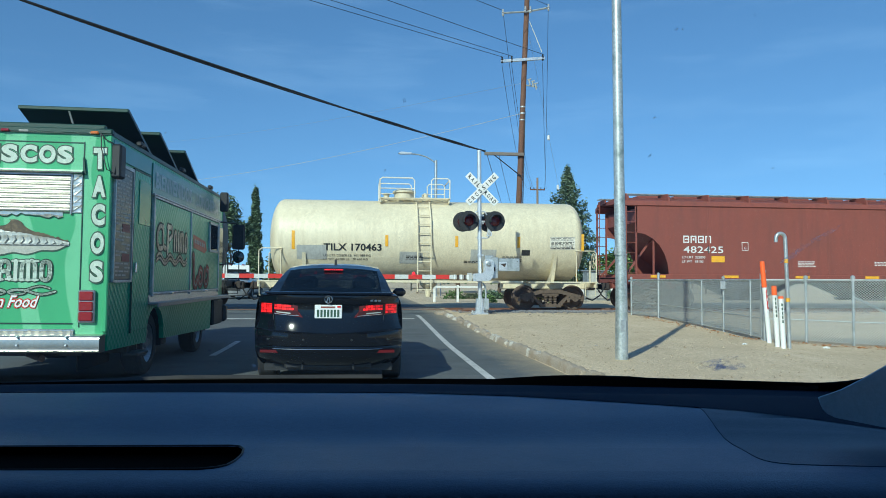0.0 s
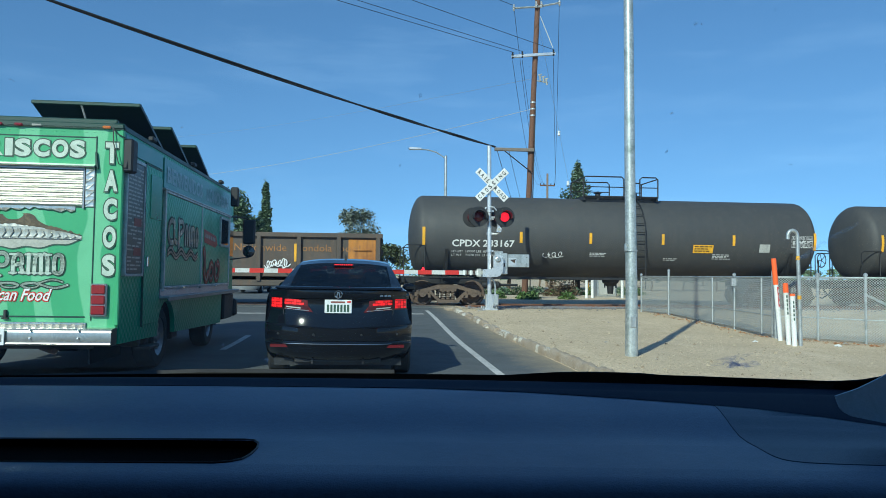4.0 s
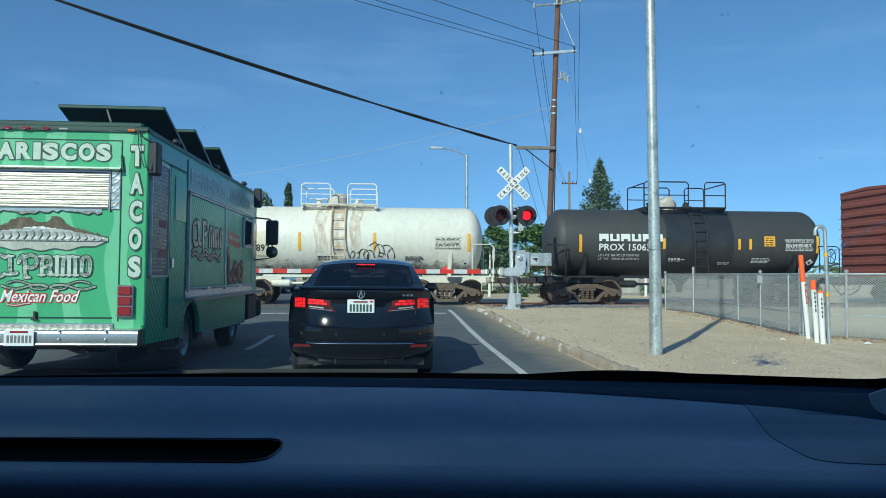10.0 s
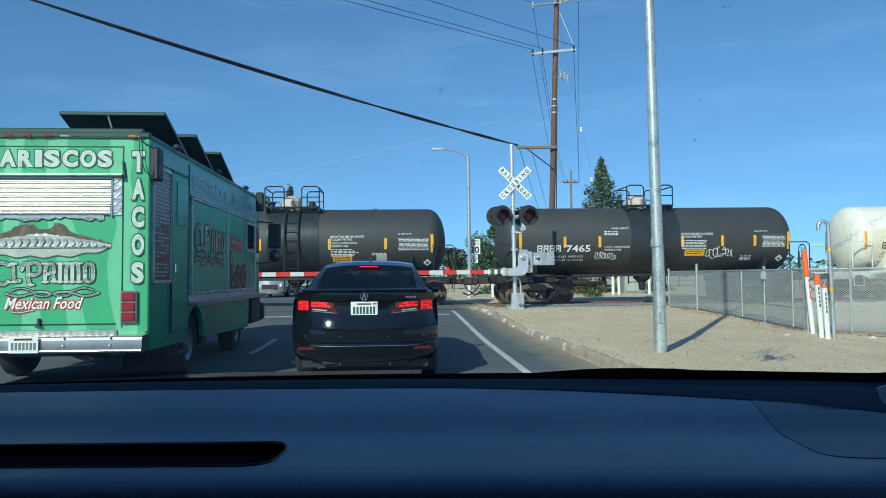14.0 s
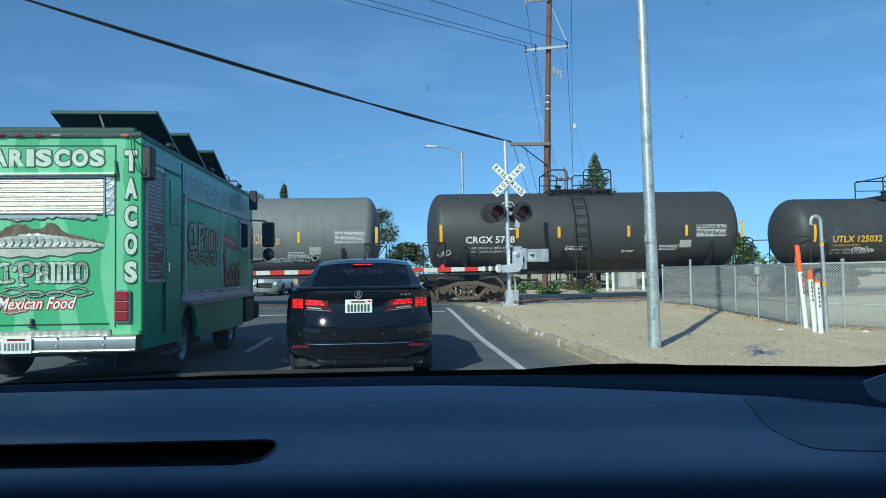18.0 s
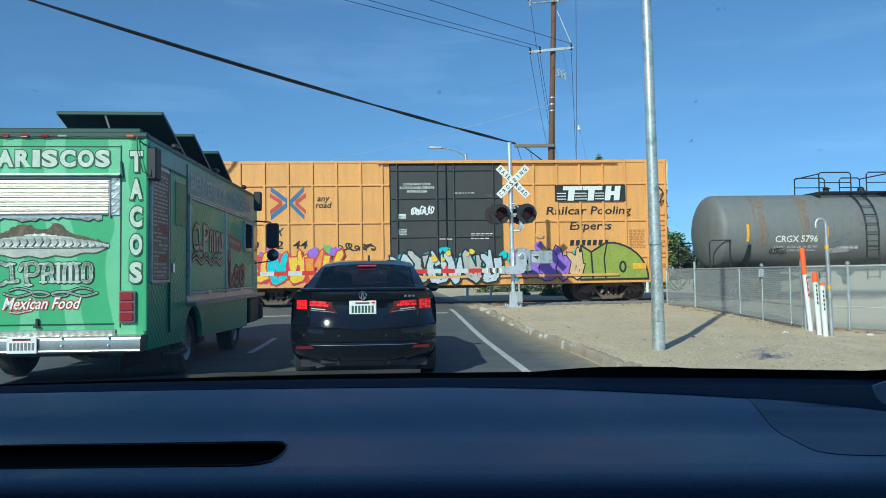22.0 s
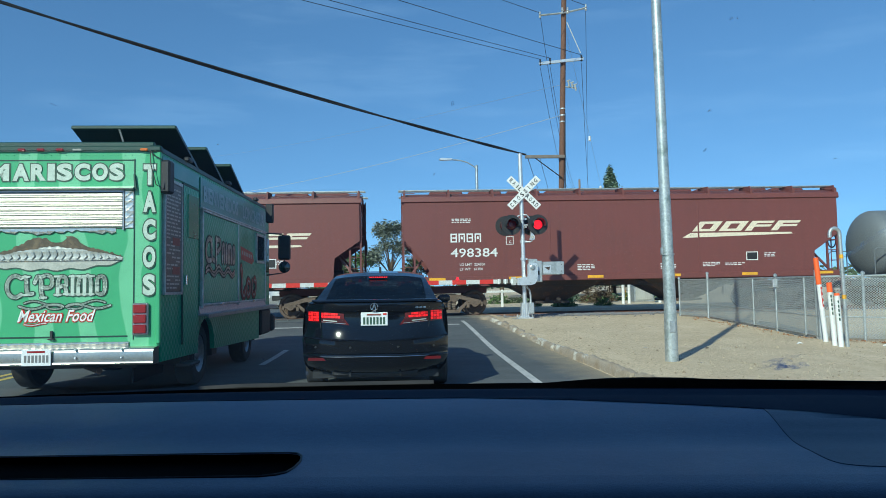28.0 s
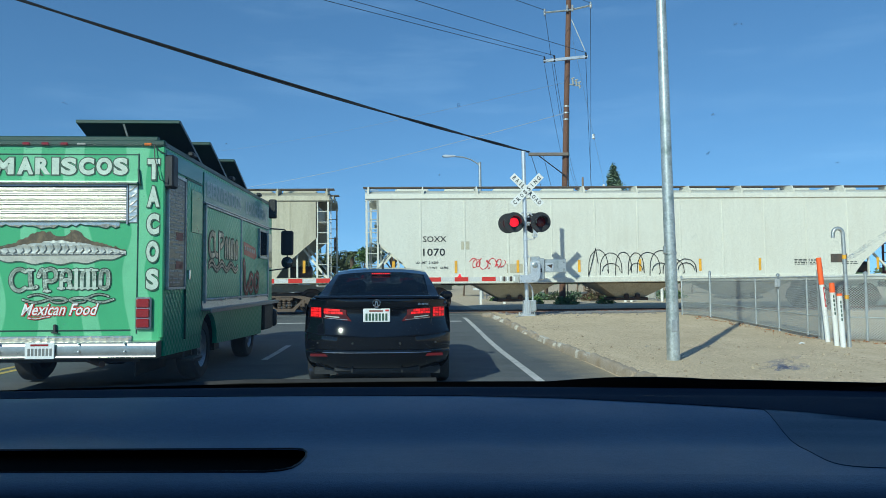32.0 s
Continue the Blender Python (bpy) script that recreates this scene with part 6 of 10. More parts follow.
    for k in range(3):
        u = 11.72 + k * .7
        bars = ((0, .3, .68, .44), (.2, -.06, .42, .3)) if k < 2 else ((.1, -.06, .3, .44), (.42, -.06, .62, .44), (.24, .12, .5, .26))
        g, up = Geo(), stepped(p2)
        for a, b, c, d in bars:
            g.add(up([(u + a + .12 * b, 3.56 + b), (u + c + .12 * b, 3.56 + b), (u + c + .12 * d, 3.56 + d), (u + a + .12 * d, 3.56 + d)]), [(0, 1, 2, 3)])
        part("logo_shape", g, M["lettering_white"], car, angle=0, fix=False)
    for k in range(3):
        for u0, u1 in ((11.54, 11.86), (12.16, 12.6), (12.88, 13.2)):
            part("logo_stripe", Geo().add([p2(u0, 3.54 + k * .1), p2(u1, 3.54 + k * .1), p2(u1, 3.57 + k * .1), p2(u0, 3.57 + k * .1)], [(0, 1, 2, 3)]), M["lettering_white"], car, fix=False)
    small_print(car, pt, 14.08, 2.45, M["box_end"], .55, 12, rng)
    dl = at(.046)
    for u, w, wd, n in ((6.05, 2.55, .32, 4), (6.1, 3.0, .26, 2), (8.0, 3.78, .75, 1), (8.55, 2.38, .75, 4)):
        small_print(car, dl, u, w, M["lettering_white"], wd, n, rng)
    lettering("OPEN CLOSE", M["lettering_white"], car, lambda a, b: dl(7.45 + a, 2.2 + b), .07, .46, bold=.02)
    part("placard", Geo().add([dl(6.08, 2.93), dl(6.34, 2.93), dl(6.34, 3.1), dl(6.08, 3.1)], [(0, 1, 2, 3)]), M["lettering_white"], car, fix=False)
    part("placard", Geo().add([dl(9.1, 3.55), dl(9.3, 3.55), dl(9.3, 3.75), dl(9.1, 3.75)], [(0, 1, 2, 3)]), M["gondola"], car, fix=False)
    deep = lambda lift: (lambda q: at(lift + q))
    cloud(car, at(.052), .55, .85, 3.6, .8, M["spray_red"], rng, 22, .2)
    cloud(car, at(.054), .45, 1.55, 3.7, .32, M["spray_purple"], rng, 22, .13)
    cloud(car, at(.0545), 3.4, 1.85, .4, .18, M["spray_green"], rng, 5, .12)
    blades(car, deep(.058), .6, .82, 3.6, 1.05, [M["spray_gold"], M["spray_gold"], M["spray_teal"], M["spray_gold"], M["spray_amber"], M["spray_gold"]], M["spray_red"], rng, 6, .05, M["spray_amber"])
    blades(car, deep(.056), 4.1, .82, 1.3, .75, [M["spray_tan"], M["spray_pink"], M["patch_grey"]], M["spray_navy"], rng, 3, .03)
    scrawl(car, pt, 4.0, 1.85, 1.3, .3, M["spray_black"], rng, 5, .022)
    cloud(car, at(.1), 5.75, .85, 3.9, .95, M["spray_teal"], rng, 40, .15)
    blades(car, deep(.105), 5.9, .75, 3.6, 1.1, [M["spray_ice"], M["patch_grey"], M["spray_ice"]], M["spray_black"], rng, 6, .06, M["spray_black"])
    cloud(car, at(.16), 7.0, 1.5, 1.6, .3, M["spray_gold"], rng, 6, .08)
    cloud(car, at(.052), 9.85, .9, 2.4, .95, M["spray_teal"], rng, 26, .17)
    wild(car, deep(.057), 9.95, .75, 1.5, 1.2, [M["spray_purple"]], M["spray_black"], rng, 3, .15, .03, M["spray_black"])
    blades(car, deep(.075), 11.5, .78, .9, 1.1, [M["spray_purple"], M["spray_tan"]], M["spray_black"], rng, 2, .035)
    for q in range(5):
        cloud(car, at(.094 + .001 * q), 10.87 + .1 * math.cos(q * 1.256), 1.93 + .1 * math.sin(q * 1.256), .01, .01, M["spray_purple"], rng, 1, .075)
    part("graffiti", Geo().add([at(.099)(a, b) for a, b in ((10.82, 1.5), (11.35, 1.42), (11.12, 1.84), (11.0, 1.88))], [(0, 1, 2, 3)]), M["spray_gold"], car, fix=False)
    g = Geo()
    band(g, at(.1), [(10.9 + .13 * math.cos(q * .7), 2.33 + .05 * math.sin(q * .7)) for q in range(10)], .02)
    part("graffiti", g, M["spray_tan"], car, angle=0, fix=False)
    dome = [(12.3, .78), (12.35, 1.95), (12.7, 1.72), (13.2, 2.02)] + [(13.25 + 1.45 * math.sin(q * .157), .78 + 1.27 * math.cos(q * .157)) for q in range(1, 11)]
    part("graffiti", Geo().add([at(.062)(a, b) for a, b in dome], [(0, 1, 2), (0, 2, 3, 13)] + [(3, k, k + 1) for k in range(4, 13)]), M["spray_olive"], car, angle=0, fix=False)
    g = Geo()
    band(g, at(.064), dome + dome[:1], .032)
    band(g, at(.0655), [(12.7, 1.72), (12.75, .8)], .03)
    band(g, at(.067), [(13.25, 1.98), (13.15, 1.5), (13.2, .8)], .025)
    band(g, at(.0685), [(13.8 + .1 * math.cos(q * .7), 1.2 + .18 * math.sin(q * .7)) for q in range(10)], .035)
    part("graffiti", g, M["spray_black"], car, angle=0, fix=False)
    g = Geo()
    band(g, at(.0575), [(14.82, 4.75), (14.9, 4.4), (14.98, 4.62), (15.02, 4.3), (15.1, 4.6), (14.95, 4.1), (15.25, 3.85), (15.32, 3.7)], .016)
    band(g, at(.0595), [(15.1, 3.6), (15.3, 3.75), (15.15, 3.4), (15.32, 3.5), (15.2, 3.3)], .016)
    part("graffiti", g, M["spray_black"], car, angle=0, fix=False)
    scrawl(car, pl, .12, 2.1, .5, .6, M["box_end"], rng, 3, .02)
    scrawl(car, pt, .95, 2.95, .4, .28, M["box_end"], rng, 3, .012)
    scrawl(car, dl, 6.55, 3.05, .75, .32, M["spray_white"], rng, 5, .028)
    part("placard", Geo().add([at(.072)(14.15, 1.12), at(.072)(14.62, 1.12), at(.072)(14.62, 1.32), at(.072)(14.15, 1.32)], [(0, 1, 2, 3)]), M["strip_yellow"], car, fix=False)
    part("reflective_strip", Geo().add([pt(15.02, 1.15), pt(15.13, 1.15), pt(15.13, 2.05), pt(15.02, 2.05)], [(0, 1, 2, 3)]), M["strip_yellow"], car, fix=False)
    for z in (1.3, 1.7, 2.1, 2.5):
        part("rung", Geo().tube([(.1 - h, -yw - .03, z), (.1 - h, -yw - .09, z), (.62 - h, -yw - .09, z), (.62 - h, -yw - .03, z)], .014, 5), body, car)
        part("rung", Geo().tube([(L - .7 - h, -yw - .03, z), (L - .7 - h, -yw - .09, z), (L - .14 - h, -yw - .09, z), (L - .14 - h, -yw - .03, z)], .014, 5), body, car)
    wheels = bogie(car, -h + 1.9) + bogie(car, h - 1.9)
    MOVING.append((car, (x0 + x1) / 2, wheels))


yellow_boxcar()


def gondola():
    x0, x1 = -51.4, -35.4
    car, L = railcar("gondola_car", "rusty dark brown gondola car with ribs and white graffiti", x0, x1, "gondola car")
    h, yw, zt, zf, rng = L / 2, 1.55, 2.42, 0.85, random.Random(5)
    body, rust = M["gondola"], M["gondola_rust"]
    part("floor", Geo().box(-h, -yw, zf, h, yw, zf + 0.1), body, car)
    part("underframe", Geo().box(-h - .1, -.35, .6, h + .1, .35, zf), M["steel_dark"], car)
    for sx in (-1, 1):
        corrugated_end(car, sx * h, sx, yw - 0.02, zf, zt - 0.05, body, 4)
        coupler(car, sx * (h + 0.1), sx)
    for sy in (-1, 1):
        part("side_wall", Geo().box(-h, sy * (yw - 0.05), zf, h, sy * yw, zt - 0.1), body, car)
        part("top_chord", Geo().box(-h - .05, sy * yw - 0.1, zt - 0.16, h + .05, sy * yw + 0.1, zt, 0.02), body, car)
        part("side_sill", Geo().box(-h, sy * yw - 0.06, zf - 0.22, h, sy * yw + 0.1, zf - 0.02, 0.02), body, car)
        n = 12
        for k in range(n + 1):
            x = -h + 0.1 + k * (L - 0.2) / n
            part("side_post", Geo().prism([(x - .09, sy * yw), (x - .06, sy * (yw + .12)), (x + .06, sy * (yw + .12)), (x + .09, sy * yw)], "xy", zf - .05, zt - .12), body, car)
        for a, b in ((0.1, 1.35), (L - 1.1, L - 0.1)):
            part("end_panel", Geo().box(a - h, sy * yw - 0.004, zf + .05, b - h, sy * (yw + 0.006) , zt - .2), rust, car, "orange-yellow rusted end panel")
            for k in range(3):
                z = 1.1 + k * .38
                part("grab_iron", Geo().tube([(a - h + .2, sy * yw, z), (a - h + .2, sy * (yw + .07), z), (a - h + .75, sy * (yw + .07), z), (a - h + .75, sy * yw, z)], .014, 5), rust, car)

    def at(lift):
        return lambda u, w: (u - h, -yw - lift, w)
    pl = at(0.012)
    lettering("GONX", M["lettering_white"], car, lambda a, b: pl(1.56 + a, 1.98 + b), .25, .9, bold=.01)
    lettering("310346", M["lettering_white"], car, lambda a, b: pl(1.52 + a, 1.6 + b), .25, 1.05, bold=.01)
    for t, u in (("Nationwide", 11.15), ("gondola", 13.2), ("pool", 14.6)):
        lettering(t, M["faded_orange"], car, lambda a, b: pl(u + a, 1.8 + b), .24, (1.7, 1.15, .7)[("Nationwide", "gondola", "pool").index(t)])
    for u in (9.3, 10.3):
        part("placard", Geo().add([pl(u, 1.6), pl(u + .4, 1.6), pl(u + .5, 1.85), pl(u + .1, 1.85)], [(0, 1, 2, 3)]), M["strip_yellow"], car, fix=False)
    for u in (2.9, 5.0, 10.05, 13.1):
        part("reflective_strip", Geo().add([pl(u, 1.45), pl(u + .1, 1.45), pl(u + .1, 2.05), pl(u, 2.05)], [(0, 1, 2, 3)]), M["strip_yellow"], car, fix=False)
    part("patch_plate", Geo().add([pl(3.15, 1.5), pl(3.9, 1.5), pl(3.9, 2.2), pl(3.15, 2.2)], [(0, 1, 2, 3)]), M["black"], car, fix=False)
    # fat outlined throw-up letters
    px = at(0.13)
    wild(car, lambda l: at(.125 + l), 3.8, .66, 4.1, 1.33, [M["spray_black"]], M["spray_white"], rng, 4, .11, .04, M["spray_white"], .58, (((.85, .8), (.8, 1.0), (.3, 1.0), (.1, .75), (.15, .52), (.7, .52), (.2, .5), (.08, .25), (.3, .0), (.85, .0), (.9, .2)), ((.15, .0), (.1, .5), (.15, 1.0), (.7, 1.0), (.85, .75), (.6, .52), (.3, .52), (.9, .42), (.95, .12), (.6, .0), (.15, .0)), ((.1, .0), (.2, .6), (.5, 1.0), (.8, .6), (.9, .0), (.75, .35), (.3, .35)), ((.15, 1.0), (.1, .4), (.3, .0), (.75, .0), (.9, .4), (.85, 1.0), (.6, .7), (.5, .3), (.4, .7))))
    lettering("KILLER", M["spray_white"], car, lambda u, v: at(.13)(8.4 + u, 1.3 + v), .2, .75, slant=.15, bold=.01, name="graffiti")
    scrawl(car, at(.02), .5, 1.65, .8, .55, M["spray_white"], rng, 5, .02)
    scrawl(car, px, 12.2, 1.2, .7, .45, M["spray_white"], rng, 4, .02)
    scrawl(car, at(.02), .3, 1.0, .9, .4, M["spray_black"], rng, 4, .03)
    wheels = bogie(car, -h + 1.75) + bogie(car, h - 1.75)
    MOVING.append((car, (x0 + x1) / 2, wheels))


gondola()

# ---- food truck ----
def wrap_material(name, dark, mid, light, rough, metal, plate):
    """Printed green wrap with pale swirls over sheet metal; plate: strength of the embossed diamond pattern."""
    m, nt, b = start(name)
    tc = nt.nodes.new("ShaderNodeTexCoord")
    w = node(nt, "ShaderNodeTexWave", Scale=0.55, Distortion=9.0, Detail=2.0)
    w.inputs["Detail Scale"].default_value = 0.7
    nt.links.new(tc.outputs["Object"], w.inputs["Vector"])
    c = mixrgb(nt, noise_at(nt, 0.9, 3), dark, mid)
    sw = ramp(nt, w.outputs[0], 0.62, 0.7)
    c = mixrgb(nt, mul(nt, sw, 0.7), c, light)
    c = mixrgb(nt, mul(nt, ramp(nt, noise_at(nt, 3, 6, rough=.7), .5, .75), .3), c, [v * .55 for v in mid])
    nt.links.new(c, b.inputs["Base Color"])
    b.inputs["Roughness"].default_value, b.inputs["Metallic"].default_value = rough, metal
    br = nt.nodes.new("ShaderNodeBump")
    br.inputs["Strength"].default_value, br.inputs["Distance"].default_value = (plate or 0.1), 0.012
    if plate:
        mp = nt.nodes.new("ShaderNodeMapping")
        mp.inputs["Rotation"].default_value = (radians(45), 0, 0)
        nt.links.new(tc.outputs["Object"], mp.inputs[0])
        vo = node(nt, "ShaderNodeTexVoronoi", Scale=13.0, Randomness=0.12)
        nt.links.new(mp.outputs[0], vo.inputs["Vector"])
        nt.links.new(vo.outputs["Distance"], br.inputs["Height"])
    else:
        nt.links.new(noise_at(nt, 2.5, 3), br.inputs["Height"])
    nt.links.new(br.outputs[0], b.inputs["Normal"])
    return m


M["wrap"] = wrap_material("wrap", (0.085, 0.34, 0.15), (0.105, 0.43, 0.185), (0.25, 0.58, 0.33), 0.32, 0.0, 0)
M["wrap_side"] = wrap_material("wrap_side", (0.04, 0.3, 0.165), (0.06, 0.37, 0.21), (0.1, 0.42, 0.27), 0.33, 0.35, 0.9)
M["louvre"] = surface("louvre", (0.86, 0.83, 0.76), 0.33, 0.75, spot=(0.6, 0.59, 0.55), spot_amount=0.4, spot_scale=6, bump=.25, bump_scale=9)
M["diamond_plate"] = wrap_material("diamond_plate", (0.56, 0.53, 0.46), (0.68, 0.64, 0.55), (0.72, 0.68, 0.58), 0.25, 0.95, 0.8)
M["dark_green"] = surface("dark_green", (0.012, 0.05, 0.035), 0.45, spot=(0.02, 0.03, 0.025), spot_amount=0.6, spot_scale=3)
M["hatch_dark"] = surface("hatch_dark", (0.014, 0.022, 0.024), 0.4, spot=(0.03, 0.035, 0.035), spot_amount=0.5, spot_scale=4)
M["menu"] = surface("menu", (0.03, 0.05, 0.045), 0.3, spot=(0.12, 0.1, 0.08), spot_amount=0.5, spot_scale=6)
M["lens_red"] = surface("lens_red", (0.24, 0.007, 0.01), 0.2, grain=0.2, grain_scale=80, coat=0.5)
M["lens_amber"] = surface("lens_amber", (0.6, 0.16, 0.03), 0.25, grain=0.1)
M["cream"] = surface("cream", (0.5, 0.58, 0.49), 0.5, grain=0.15, grain_scale=14, spot=(.4, .5, .42), spot_amount=.5, spot_scale=5)
M["hat_plate"] = wrap_material("hat_plate", (0.42, 0.42, 0.36), (0.55, 0.54, 0.47), (0.6, 0.58, 0.5), 0.33, 0.55, 0.9)
M["hat_brown"] = surface("hat_brown", (0.075, 0.055, 0.03), 0.5, spot=(0.3, 0.22, 0.12), spot_amount=0.5, spot_scale=9)
M["hat_grey"] = surface("hat_grey", (0.42, 0.42, 0.36), 0.4, spot=(0.65, 0.63, 0.55), spot_amount=0.7, spot_scale=6)
M["letter_edge"] = surface("letter_edge", (0.04, 0.085, 0.055), 0.5, grain=0.1)
M["dark_glass"] = surface("dark_glass", (0.012, 0.014, 0.016), 0.06, grain=0.0, bump=0.0, spec=0.8)
M["plate_white"] = surface("plate_white", (0.75, 0.76, 0.76), 0.4, grain=0.05)
M["bumper_steel"] = surface("bumper_steel", (0.52, 0.5, 0.45), 0.3, 1.0, spot=(0.35, 0.34, 0.32), spot_amount=0.6, spot_scale=4, bump=.15, bump_scale=8)
M["header_ink"] = surface("header_ink", (0.3, 0.46, 0.5), 0.35, spot=(.16, .33, .36), spot_amount=.6, spot_scale=4)
M["header_blue"] = surface("header_blue", (0.07, 0.27, 0.24), 0.3, spot=(.2, .36, .38), spot_amount=.5, spot_scale=2)
M["wrap_plain"] = wrap_material("wrap_plain", (0.02, 0.22, 0.11), (0.03, 0.26, 0.13), (0.04, 0.3, 0.16), 0.25, 0.2, 0)
M["counter_grey"] = surface("counter_grey", (0.34, 0.36, 0.38), 0.35, 0.6, spot=(.25, .26, .27), spot_amount=.5, spot_scale=3)
M["picture_red"] = surface("picture_red", (0.38, 0.06, 0.04), 0.4, 0.3, spot=(.5, .22, .15), spot_amount=.5, spot_scale=7)
M["rim"] = surface("rim", (0.35, 0.35, 0.36), 0.3, 0.8, grain=0.1)


def outlined(body, parent, place_at, height, width, fill, edge, spread=0.15):
    lettering(body, edge, parent, lambda u, w: place_at(0.0)(u - .012, w), height, width + .024, spread=spread, name="lettering_outline")
    lettering(body, fill, parent, lambda u, w: place_at(0.004)(u, w), height, width, spread=0.075)


def ribbon(name, parent, place_at, pts, layers):
    """A drawn stroke with round joints, in layers of (lift, half width, material); the smooth line runs through pts."""
    pts = soft_line(list(pts), 5) if len(pts) > 2 else list(pts)
    for lift, th, mat in layers:
        g = Geo()
        band(g, place_at(lift), pts, th, (0, 0, 0))
        part(name, g, M[mat], parent, angle=0, fix=False)


def road_wheel(parent, x, y, r, w, side, hub="rim"):
    """Tyre with rounded shoulders and a dished rim; side: +1 faces +x."""
    wh = part("tyre", Geo().lathe([(-w / 2, r * .62), (-w / 2, r * .9), (-w / 2 + .03, r * .985), (-w * .15, r), (w * .15, r), (w / 2 - .03, r * .985), (w / 2, r * .9), (w / 2, r * .62), (-w / 2, r * .62)], "X", 36), M["rubber"], parent)
    wh.location = (x, y, r)
    g = Geo().lathe([(side * w * .46, r * .64), (side * w * .36, r * .58), (side * w * .2, r * .5), (side * w * .3, r * .2), (side * w * .42, r * .16), (side * w * .42, .001)], "X", 24)
    for k in range(5):
        a = k * 1.2566
        g.box(side * w * .2 - .02, math.cos(a) * r * .35 - .04, math.sin(a) * r * .35 - .04, side * w * .38, math.cos(a) * r * .35 + .04, math.sin(a) * r * .35 + .04, .015)
    part("rim", g, M[hub], wh)
    return wh


def food_truck():
    t = thing("food_truck", "green wrapped food truck with chrome bumper and white outlined lettering", "food truck", at=(-2.74, 8.1, 0.0))
    t.matrix_world = pose(-2.74, 8.1, 0.0, 0, 0.35, -0.2)
    W, L, z0, z1 = 2.42, 6.3, 0.62, 2.77
    # shell: rear wall, side walls, roof, front
    g = Geo().box(-W, 0, z0, 0, 0.06, z1, 0.02)
    part("rear_wall", g, M["wrap"], t)
    # side wall with wheel arches
    out = [(0.06, 0.47), (1.46, 0.44)] + [(1.86 - .4 * math.cos(a), .44 + .43 * math.sin(a) ** .8) for a in [k * math.pi / 10 for k in range(11)]] + [(2.26, 0.43), (4.25, 0.38)]
    out += [(5.3, 0.36), (5.34, .86), (L, .88), (L, 1.4), (L - .15, z1 - .1), (L - .25, z1), (0.06, z1)]
    for x in (0, -W + .06):
        part("side_wall", Geo().prism([(y, z) for y, z in out], "yz", x - .06, x), M["wrap_side"] if x == 0 else M["wrap"], t, "embossed green metallic side" if x == 0 else "")
    for sy, y in ((0, 1.85), (1, 4.72)):
        part("wheel_well", Geo().lathe([(-.75, .55), (-.07, .55)], "X", 18, at=(0, y, .32), a0=0, a1=math.pi).box(-.76, y - .55, .1, -.74, y + .55, .85), M["black"], t, fix=False)
    part("roof", Geo().prism([(-W - .01, z1 - .02), (-W - .01, z1 + .03), (-W + .3, z1 + .07), (-.3, z1 + .07), (.01, z1 + .03), (.01, z1 - .02)], "xz", -.02, L - .2), M["dark_green"], t)
    part("front_wall", Geo().box(-W, L - .1, .6, 0, L, z1 - .1, .05), M["wrap"], t)
    part("windscreen", Geo().box(-W + .2, L - .005, 1.5, -.2, L + .012, 2.4, .005), M["dark_glass"], t)
    part("chassis", Geo().box(-W + .3, .2, .4, -.3, L - .2, .62), M["black"], t)
    part("axle", Geo().cyl((-W + .2, 1.85, .4), (-.2, 1.85, .4), .07, 10).cyl((-W + .2, 4.72, .4), (-.2, 4.72, .4), .05, 10).lathe([(-.2, .05), (-.1, .2), (.1, .2), (.2, .05)], "X", 14, at=(-W / 2, 1.85, .4)), M["black"], t)
    for y, hub in ((1.85, "rim"), (4.72, "rim")):
        road_wheel(t, -.2, y, .4, .24, 1, hub)
        road_wheel(t, -W + .2, y, .4, .24, -1, hub)
    # rear edge trims
    part("roof_edge", Geo().box(-W - .02, -.03, z1 - .02, .02, .05, z1 + .045, .015), M["dark_green"], t)
    part("corner_trim", Geo().box(-.035, -.012, z0 + .05, .012, .05, z1 - .02, .01), M["wrap"], t)
    part("panel_joint", Geo().box(-.272, -.008, z0 + .1, -.262, .01, z1 - .1), M["dark_green"], t)
    part("panel_joint", Geo().box(-.33, -.006, .75, -W + .03, .01, .765), M["dark_green"], t)
    rv = Geo()
    for k in range(30):
        x = -.06 - k * .078
        rv.lathe([(-.006, .001), (-.005, .005), (0, .007)], "Y", 6, at=(x, 0, z1 - .055))
    rv_ob = part("rivets", rv, M["wrap"], t)
    rv_ob["kind"] = "stuff"
    for x, mm in ((-1.25, "lens_red"), (-1.05, "lens_red"), (-1.45, "lens_red"), (-.16, "lens_amber"), (-2.26, "lens_amber")):
        part("marker_light", Geo().box(x - .042, -.045, z1 - .018, x + .042, -.01, z1 + .012, .01), M[mm], t)
    part("plate_lamp", Geo().box(-.92, -.035, z1 - .015, -.82, -.008, z1 + .012, .008), M["patch_grey"], t)
    # louvred vent of pale tin slats in a quilted frame
    v = part("vent_frame", Geo().box(-2.2, -.024, 2.31, -.37, -.002, 2.33).box(-.385, -.024, 1.9, -.368, -.002, 2.33), M["rim"], t)
    rj = random.Random(21)
    torn = [(-2.3 + 1.84 * i / 40, 1.882 + rj.uniform(-.022, .012) - .012 * math.sin(i * .35)) for i in range(41)]
    part("torn_plate", Geo().add([(x, -.007, z) for x, z in [(-2.3, 1.925), (-.46, 1.925)] + torn[::-1]], [tuple(range(43))]), M["diamond_plate"], t, fix=False)
    part("torn_edge", Geo().tube([(x, -.008, z - .002) for x, z in torn], .006, 5, False), M["letter_edge"], t)
